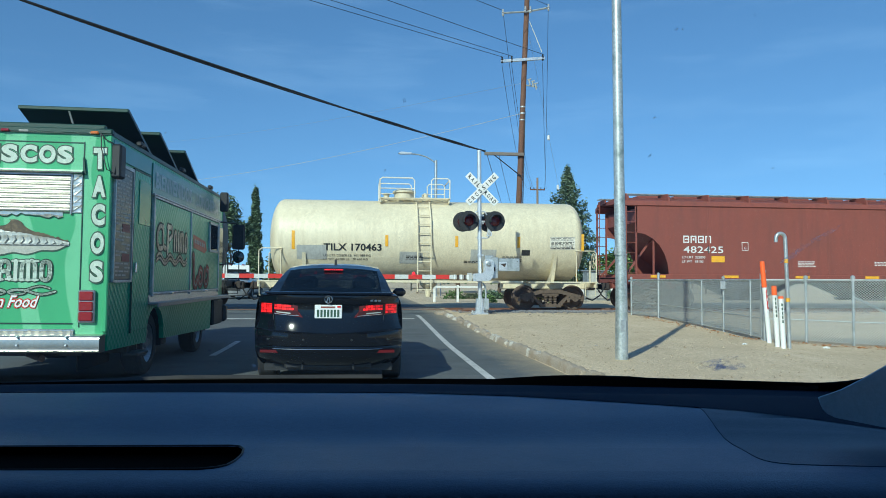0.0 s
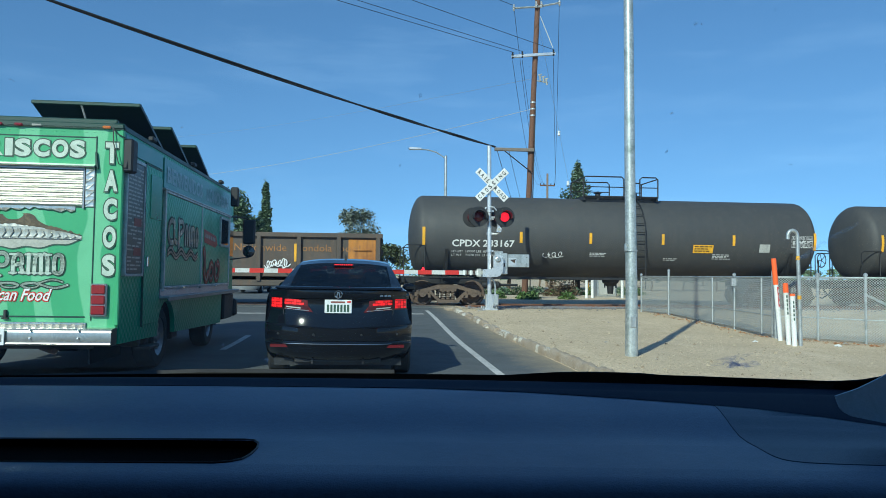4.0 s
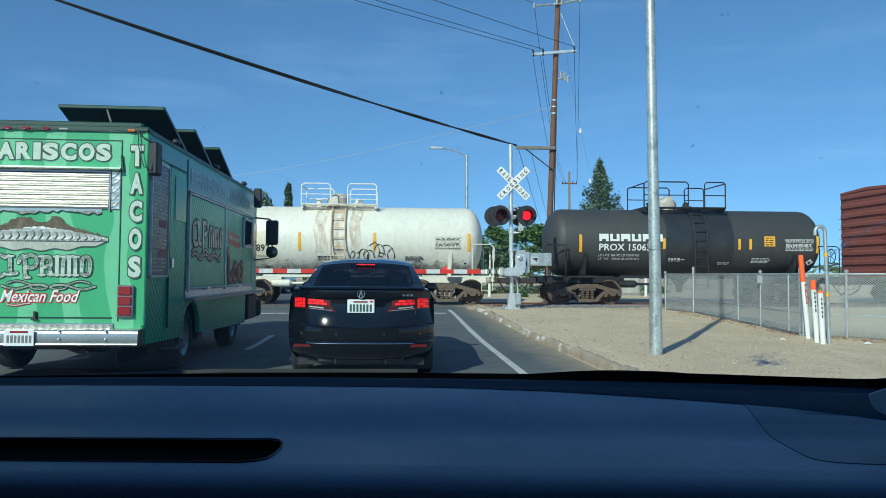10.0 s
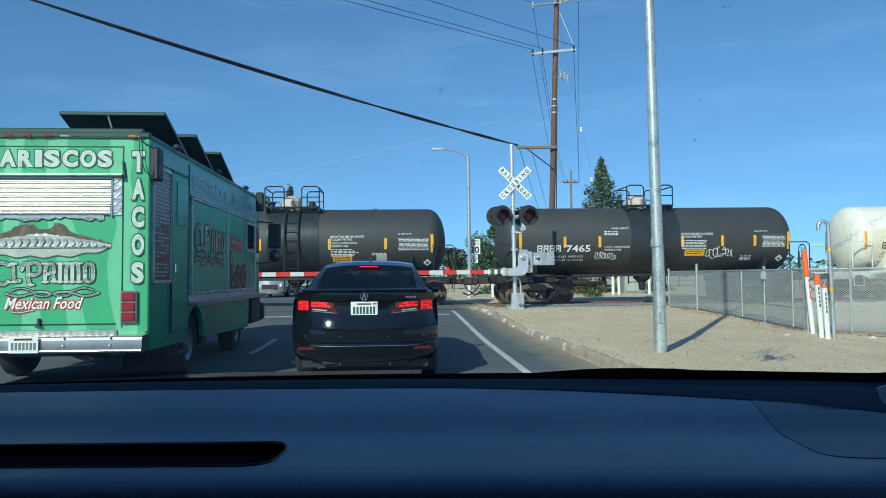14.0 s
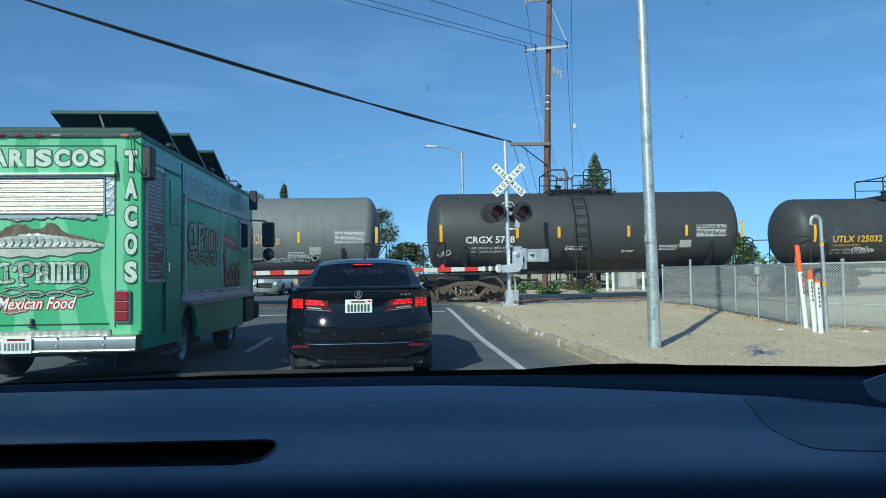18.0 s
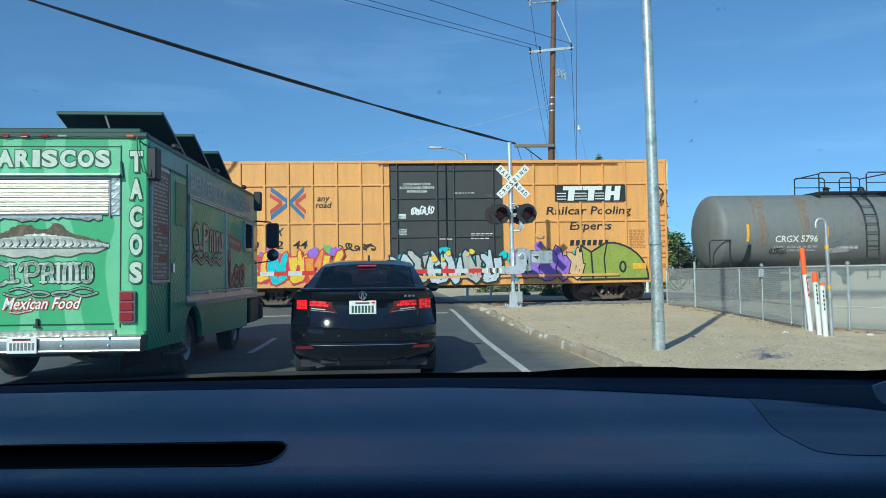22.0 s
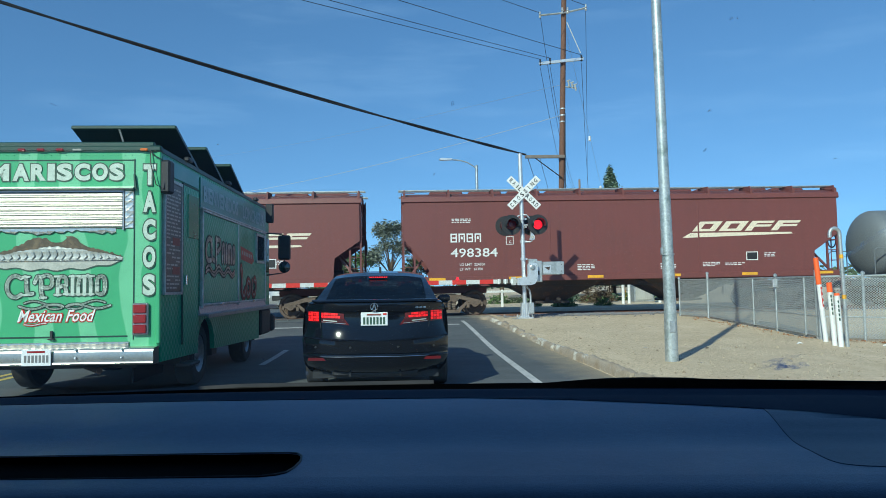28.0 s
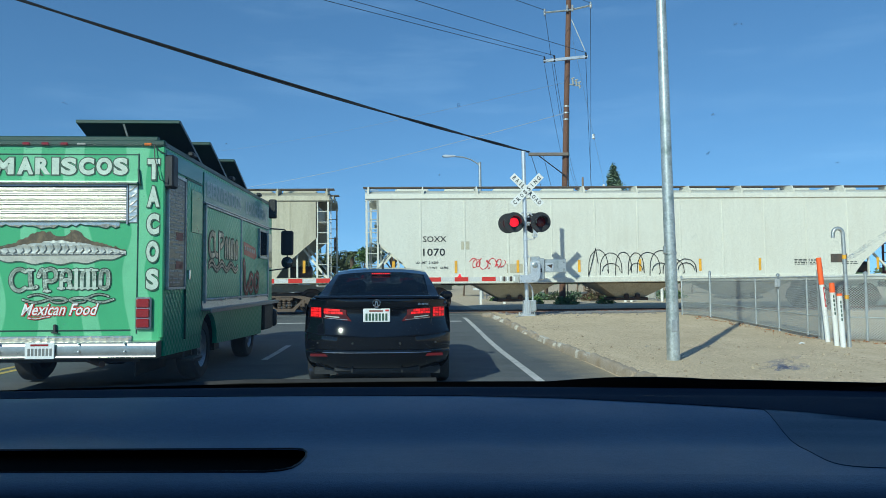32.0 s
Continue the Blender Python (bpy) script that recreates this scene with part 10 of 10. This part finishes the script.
def far_woods():
    rng = random.Random(33)
    g = Geo()
    for i in range(5200):
        a = rng.uniform(-1.1, 1.1)
        d = rng.uniform(210, 260)
        x, y = math.sin(a) * d, math.cos(a) * d
        hh = 4.5 + 2.5 * noise.noise((x * .03, 0, 1)) + 2 * noise.noise((x * .13, 0, 5))
        spray(g, (x, y, rng.uniform(0, max(1.5, hh))), rng.uniform(1.6, 3.0), rng)
    tagged(part("far_woods", g, M["leaf_dark"], angle=0, fix=False), "low dark line of distant trees", "trees", kind="stuff")


far_woods()


def bollard(x, y, h=.95):
    b = thing("bollard", "white painted post beyond the track", "bollard", "white posts beyond the track", at=(x, y, .165))
    part("post", Geo().tube([(0, 0, -.05), (0, 0, h - .03)], .07, 12), M["white"], b)
    part("cap", Geo().lathe([(h - .03, .075), (h, .07), (h + .03, .001)], "Z", 12), M["white"], b)


for x, y in ((10.35, 34.0), (10.7, 34.2), (12.3, 34.5)):
    bollard(x, y)


def speed_sign():
    s = thing("speed_sign", "white speed limit sign on a steel post", "road sign", at=(5.12, 46.2, .165))
    part("post", Geo().box(-.03, -.02, -.05, .03, .02, 3.4), M["galv"], s)
    b = part("board", Geo().box(-.36, -.04, 2.42, .36, -.025, 3.4, .006), M["white"], s)
    pl = lambda x, z: (lambda u, w: (x + u, -.045, z + w))
    lettering("SPEED", M["lettering_black"], b, pl(-.26, 3.2), .14, .52, bold=.02)
    lettering("LIMIT", M["lettering_black"], b, pl(-.22, 3.0), .14, .44, bold=.02)
    lettering("30", M["lettering_black"], b, pl(-.28, 2.5), .42, .56, bold=.03)
    lower = part("lower_board", Geo().box(-.2, -.04, 1.86, .2, -.025, 2.38, .006), M["white"], s)
    part("lower_mark", Geo().lathe([(-.046, .08), (-.046, .12), (-.044, .12)], "Y", 18, at=(0, 0, 2.16)).box(-.04, -.048, 1.92, .05, -.044, 2.0), M["lettering_black"], lower)


speed_sign()


def house(x, y, w, d, h, label, wall):
    s = thing("house", label, "house", "houses far beyond the track", at=(x, y, .165))
    part("wall", Geo().box(-w / 2, -d / 2, -.05, w / 2, d / 2, h), M[wall], s)
    part("roof", Geo().prism([(-d / 2 - .4, h), (0, h + 1.5), (d / 2 + .4, h), (d / 2 + .4, h + .12), (0, h + 1.65), (-d / 2 - .4, h + .12)], "yz", -w / 2 - .3, w / 2 + .3), M["tank_grey"], s)
    for k in (-.3, .3):
        wn_ = part("window", Geo().box(k * w - .6, -d / 2 - .03, 1.0, k * w + .6, -d / 2 - .002, 2.1, .01), M["white"], s)
        part("pane", Geo().box(k * w - .54, -d / 2 - .045, 1.06, k * w + .54, -d / 2 - .025, 2.04), M["dark_glass"], wn_)
    part("door", Geo().box(-.5, -d / 2 - .04, 0, .5, -d / 2 - .002, 2.1, .01), M["wood_pole"], s)


house(-24, 72, 12, 8, 3.0, "low tan house behind trees", "hopper_beige")


def far_rail():
    f = thing("barrier_rail", "low white wooden barrier rail beyond the track", "barrier", at=(4.6, 33.6, .165))
    for x in (-1.2, -.1, .95):
        part("post", Geo().box(x - .055, -.055, -.05, x + .055, .055, .84, .01), M["white"], f)
    part("board", Geo().box(-1.55, -.085, .7, 1.15, -.055, .8, .006), M["white"], f)


far_rail()


def control_cabinet():
    c = thing("control_cabinet", "grey steel railway control cabinet beyond the track", "cabinet", at=(11.9, 36, .165))
    part("body", Geo().box(-.5, -.4, .1, .5, .4, 1.55, .02), M["galv"], c)
    part("plinth", Geo().box(-.55, -.45, -.05, .55, .45, .1, .01), M["concrete"], c)
    part("door", Geo().box(-.42, -.43, .18, .42, -.4, 1.45, .01), M["patch_grey"], c)
    part("roof", Geo().box(-.58, -.5, 1.55, .58, .5, 1.62, .02), M["galv"], c)


control_cabinet()


def white_van(x, y, turn):
    v = thing("van", "white van waiting on the far side of the crossing", "van")
    v.matrix_world = pose(x, y, .165, 0, 0, turn)
    part("body", Geo().prism([(0, .35), (0, 1.9), (.12, 2.2), (3.4, 2.22), (3.9, 1.5), (4.9, 1.2), (5.0, .4)], "yz", -.98, .98), M["white"], v)
    part("rear_window", Geo().box(-.75, -.02, 1.3, .75, .02, 1.85, .02), M["dark_glass"], v)
    for s in (-1, 1):
        part("side_window", Geo().box(s * .985 - .01, 2.6, 1.35, s * .985 + .01, 3.6, 1.95, .01), M["dark_glass"], v)
        part("tail_light", Geo().box(s * .9 - .07, -.04, .9, s * .9 + .07, .02, 1.25, .02), M["lens_red"], v)
        part("roof_light", Geo().box(s * .5 - .1, .05, 2.2, s * .5 + .1, .12, 2.26, .01), M["lens_red"], v)
        for yy in (.9, 4.0):
            road_wheel(v, s * .85, yy, .36, .22, s)
    part("bumper", Geo().box(-.95, -.12, .35, .95, .02, .6, .03), M["rim"], v)


white_van(-9.9, 60, 12)

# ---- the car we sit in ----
# blue glare of the sky is mixed into the pad's vinyl colour
M["dash_vinyl_glare"] = surface("dash_vinyl_glare", (0.085, 0.128, 0.205), .5, grain=.1, grain_scale=180, bump=.25, bump_scale=420, bump_dist=.002, spot=(.09, .13, .2), spot_amount=.4, spot_scale=5)
# the pad's colour again at a little over half strength, for the end panel
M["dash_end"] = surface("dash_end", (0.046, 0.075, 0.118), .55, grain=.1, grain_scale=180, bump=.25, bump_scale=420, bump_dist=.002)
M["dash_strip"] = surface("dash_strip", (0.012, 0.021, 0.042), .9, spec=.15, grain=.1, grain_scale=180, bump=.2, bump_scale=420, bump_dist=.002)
M["dash_seam"] = surface("dash_seam", (0.028, 0.045, 0.075), .7, grain=.1, grain_scale=180)
M["dash_side"] = surface("dash_side", (0.34, 0.42, 0.5), .6, grain=.08, grain_scale=180)
M["dash_dark"] = surface("dash_dark", (0.008, 0.008, 0.009), .6, grain=.1, bump=.1, bump_scale=300)
# shade inside the vent slot, put into a near-black colour
M["slot_shade_black"] = surface("slot_shade_black", (0.003, 0.003, 0.003), .95, grain=.1, bump=0, spec=0.02)
M["liner"] = surface("liner", (0.2, 0.2, 0.2), .9, grain=.1, grain_scale=200)
M["trim_grey"] = surface("trim_grey", (0.32, 0.32, 0.33), .8, grain=.08, grain_scale=200)


def glass_y(z):
    return 1.40 - (z - 1.075) / .641


def windscreen_material():
    """Clear glass with a faint film and fine dust."""
    m = clear_glass("windscreen_glass", (0.96, 0.975, 0.975), .03, .03)
    nt = m.node_tree
    out = [n for n in nt.nodes if n.type == "OUTPUT_MATERIAL"][0]
    mx = out.inputs["Surface"].links[0].from_node
    df = nt.nodes.new("ShaderNodeBsdfTranslucent")
    df.inputs[0].default_value = (.62, .66, .68, 1)
    m2 = nt.nodes.new("ShaderNodeMixShader")
    film = mul(nt, ramp(nt, noise_at(nt, 6, 5), .1, .85), .045)
    dots = mul(nt, ramp(nt, noise_at(nt, 85, 2), .74, .8), .35)
    add = nt.nodes.new("ShaderNodeMath")
    add.operation = "ADD"
    nt.links.new(film, add.inputs[0])
    nt.links.new(dots, add.inputs[1])
    nt.links.new(add.outputs[0], m2.inputs[0])
    nt.links.new(mx.outputs[0], m2.inputs[1])
    nt.links.new(df.outputs[0], m2.inputs[2])
    nt.links.new(m2.outputs[0], out.inputs["Surface"])
    return m


def smear_material(name, colour, amount):
    m = bpy.data.materials.new(name)
    m.use_nodes = True
    nt = m.node_tree
    nt.nodes.clear()
    out = nt.nodes.new("ShaderNodeOutputMaterial")
    t = nt.nodes.new("ShaderNodeBsdfTransparent")
    d = nt.nodes.new("ShaderNodeBsdfTranslucent")
    d.inputs[0].default_value = (*colour, 1)
    mx = nt.nodes.new("ShaderNodeMixShader")
    nt.links.new(mul(nt, ramp(nt, noise_at(nt, 60, 4, rough=.7), .42, .62), amount), mx.inputs[0])
    nt.links.new(t.outputs[0], mx.inputs[1])
    nt.links.new(d.outputs[0], mx.inputs[2])
    nt.links.new(mx.outputs[0], out.inputs["Surface"])
    return m


def cabin():
    c = thing("car_cabin", "dark blue-grey car cabin with dashboard and windscreen", "car interior", at=(0, .6, .2))
    o = Vector((0, .6, .2))

    def P(name, g, mat, parent=c, label="", **k):
        return part(name, g.moved(Matrix.Translation(-o)), mat, parent, label, **k)
    # dashboard pad lofted along x
    prof = [(1.41, 1.05), (1.36, 1.056), (1.3, 1.052), (1.245, 1.061), (1.215, 1.0675), (1.175, 1.0665), (1.1, 1.0635), (1.06, 1.059), (1.03, 1.054), (1.0, 1.0505), (.97, 1.0505), (.938, 1.0525)]
    prof2 = [(.83, 1.0555), (.805, 1.0548), (.788, 1.0525), (.779, 1.047), (.775, 1.036)]
    xs = [-1.0 + .06 * k for k in range(31)]

    def bow(x, y, z):
        return (x, y - .05 * max(0, y - .9) * (x + .1) ** 2 * 2, z - .006 * (x + .1) ** 2)

    def loft(rows, cols):
        g = Geo()
        g.add([bow(x, y, z) for y, z in rows for x in cols], [(j * len(cols) + i, j * len(cols) + i + 1, (j + 1) * len(cols) + i + 1, (j + 1) * len(cols) + i) for j in range(len(rows) - 1) for i in range(len(cols) - 1)])
        return g
    pad = loft(prof, xs)
    pad.add(*(lambda g: (g.v, g.f))(loft(prof2, xs)))
    # the strip beside the vent, with a slanted rounded end
    end = [(.938, -.292), (.934, -.281), (.92, -.274), (.895, -.27), (.865, -.27), (.846, -.273), (.836, -.281), (.83, -.295)]
    vs, fs = [], []
    cols = [0, .04, .1, .15, .25, .35, .5, .6, .7, .8, .9, 1]
    for y, x0 in end:
        z = 1.0525 + (.938 - y) / .108 * .003
        for q in cols:
            vs.append(bow(x0 + (.8 - x0) * q, y, z))
    for j in range(len(end) - 1):
        for i in range(len(cols) - 1):
            fs.append((j * 12 + i, j * 12 + i + 1, (j + 1) * 12 + i + 1, (j + 1) * 12 + i))
    pad.add(vs, fs)
    P("dashboard_pad", pad, M["dash_vinyl_glare"], label="dark vinyl dashboard pad", angle=70)
    # flat sheet below the opening, painted as the slot's shaded depth
    P("vent_slot", Geo().box(-1.0, .80, 1.036, -.15, 1.08, 1.043), M["slot_shade_black"], label="near-black sheet for the shade inside the vent slot")
    lip = [bow(x, y + .003, 1.053 + (.938 - y) / .108 * .003) for y, x in end]
    P("vent_lip", Geo().tube([bow(-1.0, .941, 1.053)] + lip + [bow(-1.0, .829, 1.0558)], .0011, 6, False), M["dash_dark"])
    P("fascia_front", loft([(.775, 1.036), (.772, .98), (.766, .8)], xs), M["dash_dark"])
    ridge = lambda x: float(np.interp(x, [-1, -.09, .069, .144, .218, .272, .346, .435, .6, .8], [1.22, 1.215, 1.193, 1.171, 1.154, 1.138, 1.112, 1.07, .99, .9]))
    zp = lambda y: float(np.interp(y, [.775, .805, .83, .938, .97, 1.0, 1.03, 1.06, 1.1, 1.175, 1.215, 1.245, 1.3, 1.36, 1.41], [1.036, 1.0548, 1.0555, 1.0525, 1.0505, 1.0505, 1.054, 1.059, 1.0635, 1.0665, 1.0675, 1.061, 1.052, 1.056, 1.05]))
    # a much darker strip from the ridge to the foot of the glass
    P("defroster_panel", Geo().grid(lambda u, v: (lambda x: bow(x, ridge(x) + (1.405 - ridge(x)) * v, zp(ridge(x) + (1.405 - ridge(x)) * v) + .001 + .002 * min(1, v * 6)))(-1.0 + 1.8 * u), 24, 14), M["dash_strip"], label="dark strip along the dashboard's far edge")
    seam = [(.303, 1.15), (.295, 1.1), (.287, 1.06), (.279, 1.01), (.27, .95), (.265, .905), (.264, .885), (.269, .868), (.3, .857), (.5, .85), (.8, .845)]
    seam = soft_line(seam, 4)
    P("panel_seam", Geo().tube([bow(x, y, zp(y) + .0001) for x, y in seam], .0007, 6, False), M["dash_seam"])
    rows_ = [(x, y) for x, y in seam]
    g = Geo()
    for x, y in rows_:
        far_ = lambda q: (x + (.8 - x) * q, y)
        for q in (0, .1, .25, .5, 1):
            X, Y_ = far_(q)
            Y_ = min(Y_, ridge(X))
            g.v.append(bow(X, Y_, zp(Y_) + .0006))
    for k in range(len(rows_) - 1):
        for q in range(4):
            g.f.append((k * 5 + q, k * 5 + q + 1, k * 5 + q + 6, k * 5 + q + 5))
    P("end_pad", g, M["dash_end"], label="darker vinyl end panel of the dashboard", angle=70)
    P("lower_dash", Geo().box(-1.0, .79, .5, .8, .95, 1.0), M["dash_dark"])
    # windscreen
    gl = Geo().grid(lambda u, v: (-1.0 + 1.75 * u, glass_y(1.07 + .55 * v) - .1 * (2 * u - 1) ** 2 * (1 - .3 * v), 1.07 + .55 * v), 20, 8)
    ws = P("windscreen", gl, windscreen_material(), label="dusty glass windscreen with smears", angle=60)
    tip = lambda u: .0087 * (1.75 * u - .9)
    low = lambda u: tip(u) + float(np.interp(u, [.6, .78, .9, .916, .955, .97, 1], [1.045, 1.045, 1.042, 1.042, 1.044, 1.05, 1.1]))
    high = lambda u: tip(u) + float(np.interp(u, [.6, .635, .66, .69, .73, .755, .78, .84, .9, .92, .94, .955, .97, 1], [1.06, 1.066, 1.0695, 1.0705, 1.0695, 1.066, 1.066, 1.064, 1.063, 1.065, 1.071, 1.084, 1.112, 1.2]))
    fr = Geo().grid(lambda u, v: (lambda z: (-1.0 + 1.75 * u, glass_y(z) - .1 * (2 * u - 1) ** 2 + .004, z))(low(u) + (high(u) - low(u)) * v), 60, 1)
    part("black_border", fr.moved(Matrix.Translation(-o)), M["dash_dark"], ws)
    # smears and specks on the glass: x, z, half width, half height
    rng = random.Random(8)
    wipe = smear_material("wipe", (.95, .9, .85), .3)
    smear, speck = smear_material("smear", (.42, .47, .6), .38), smear_material("speck", (.05, .06, .09), .6)
    for x, z, w, h, mt, lean in ((.41, 1.094, .036, .013, smear, .1), (.405, 1.284, .02, .008, wipe, .9), (.392, 1.264, .01, .005, wipe, .5), (-.11, 1.415, .0022, .0022, speck, 0), (.16, 1.372, .0018, .0018, speck, .2), (.185, 1.29, .0024, .0016, speck, .5), (.3, 1.36, .0022, .0014, speck, .3), (.36, 1.26, .0018, .0018, speck, 0), (-.42, 1.12, .003, .003, smear, 0), (-.36, 1.09, .004, .004, smear, 0), (.02, 1.085, .006, .003, smear, .4)):
        g = Geo()
        for j in range(12 if w > .02 else 1):
            a, b = (rng.gauss(0, w * .5), rng.gauss(0, h * .5)) if w > .02 else (0, 0)
            rr = .45 if w > .02 else 1
            ring = []
            for k in range(12):
                t = k * math.pi / 6
                q = rng.uniform(.6, 1.1)
                dx, dz = w * rr * q * math.cos(t), h * rr * q * math.sin(t)
                zz = z + .0087 * (x + .1) + b + dz + lean * dx
                u = (x + a + dx + 1) / 1.75
                ring.append((x + a + dx, glass_y(zz) - .1 * (2 * u - 1) ** 2 * (1 - .3 * (zz - 1.07) / .55) - .003 - j * .0002, zz))
            g.add(ring, [tuple(range(12))])
        part("smear", g.moved(Matrix.Translation(-o)), mt, ws, angle=0, fix=False)
    foot = [(.453, 1.083), (.4555, 1.075), (.459, 1.067), (.465, 1.061), (.476, 1.056), (.503, 1.051), (.541, 1.044), (.72, 1.02), (.72, 1.22), (.6, 1.155), (.5426, 1.124), (.5157, 1.109), (.484, 1.0935)]
    P("pillar_base", Geo().prism([(-.107 + (x + .107) * .875, 1.235 + (z - 1.235) * .875) for x, z in foot], "xz", .98, .983), M["dash_side"], label="smooth blue-grey panel at the pillar foot")
    # pillars, roof, sides, back
    for s, x0 in ((1, .76), (-1, -1.02)):
        P("pillar_trim", Geo().tube([(x0 + s * .02, 1.3, 1.0), (x0 + s * .02, 1.17, 1.1), (x0 - s * .02, .95, 1.27), (x0 - s * .1, .5, 1.6)], .075, 12), M["trim_grey"], label="grey cloth pillar trim")
        P("door_panel", Geo().box(x0 + s * .02 - .03, -1.4, .3, x0 + s * .02 + .03, 1.3, 1.06, .01), M["dash_dark"])
        P("side_shell", Geo().box(x0 + s * .02 - .03, -1.4, 1.06, x0 + s * .02 + .03, .25 if s > 0 else .95, 1.66), M["dash_dark"])
    P("roof_lining", Geo().box(-1.05, -1.4, 1.63, .8, .56, 1.68, .01), M["liner"])
    P("rear_panel", Geo().box(-1.05, -1.45, .3, .8, -1.4, 1.66), M["dash_dark"])
    P("floor_carpet", Geo().box(-1.05, -1.4, .25, .8, 1.3, .3), M["dash_dark"])
    # cowl and wipers outside the glass
    P("cowl", Geo().grid(lambda u, v: (-1.0 + 1.75 * u, 1.43 + .3 * v - .1 * (2 * u - 1) ** 2, 1.022 + .008 * math.sin(v * 3) - .03 * v), 16, 4), M["black"])
    P("bonnet", Geo().grid(lambda u, v: (-1.0 + 1.75 * u, 1.72 + 1.0 * v - .15 * (2 * u - 1) ** 2, .975 - .16 * v - .05 * (2 * u - 1) ** 2), 16, 8), M["paint_black"])
    P("wiper", Geo().tube([(.1, 1.47, 1.045), (.3, 1.45, 1.055), (.6, 1.36, 1.06)], .008, 6).tube([(.1, 1.47, 1.035), (.58, 1.39, 1.05)], .006, 6), M["black"])
    P("wiper", Geo().tube([(-.8, 1.43, 1.04), (-.5, 1.47, 1.05), (-.15, 1.5, 1.05)], .008, 6), M["black"])

    pivot = Vector((-.1, .14, 1.05))
    c.matrix_world = Matrix.Translation(pivot) @ pose(0, 0, 0, 0, .5, -4.0) @ Matrix.Translation(-pivot) @ Matrix.Translation(o)


cabin()

# ---- what moves ----
def motions():
    for car, x, wheels in MOVING:
        walk(car, [(0.0, pose(x, TRACK_Y, RAIL_Z)), (32.0, pose(x + SPEED * 32.0, TRACK_Y, RAIL_Z))])
        # wheels turn while their car is before the crossing
        t0, t1 = max(0.0, (-16 - x) / SPEED), min(32.0, (27 - x) / SPEED)
        if t1 <= t0:
            continue
        steps = [k / 15 for k in range(481) if t0 <= k / 15 <= t1]
        for w in wheels:
            lx, ly, lz = w.location
            turn = lambda t: math.degrees(SPEED * (t - steps[0]) / R_WHEEL)
            rows = [(t, pose(lx, ly, lz, 0, turn(t), 0)) for t in steps]
            if steps[0] > 0.02:
                rows = [(0.0, pose(lx, ly, lz, 0, 0, 0))] + rows
            if steps[-1] < 31.98:
                rows = rows + [(32.0, pose(lx, ly, lz, 0, turn(steps[-1]), 0))]
            walk(w, rows)
    # the two signal lights swing face-on in turn, as they flash by turns
    half, d = 0.5957, 1 / 30
    # flashes that stay dark: the lamps strobe against the shutter
    dark = {-1: (0.0, 6.0, 14.1, 19.0, 23.5, 28.4), 1: (7.6, 12.3, 17.1, 18.3, 21.9, 23.0)}
    for f, side in FLASH:
        x, y, z = f.location
        at = lambda deg: pose(x, y, z, 0, 0, deg)
        first = 1.85 if side < 0 else 1.85 - half
        start0 = first - 2 * half * math.ceil(first / (2 * half))
        rows = [(0.0, at(0 if start0 + half > 0 and not any(start0 <= t < start0 + half for t in dark[side]) else 180))]
        for k in range(28):
            a = start0 + 2 * half * k
            if any(a <= t < a + half for t in dark[side]):
                continue
            for t0, turns in ((a, (180, 120, 60, 0)), (a + half, (0, 60, 120, 180))):
                f0 = round((t0 - .05) / d)
                rows += [((f0 + q) * d, at(deg)) for q, deg in enumerate(turns) if .5 < f0 + q < 959.5]
        rows.append((32.0, rows[-1][1]))
        walk(f, rows)


motions()
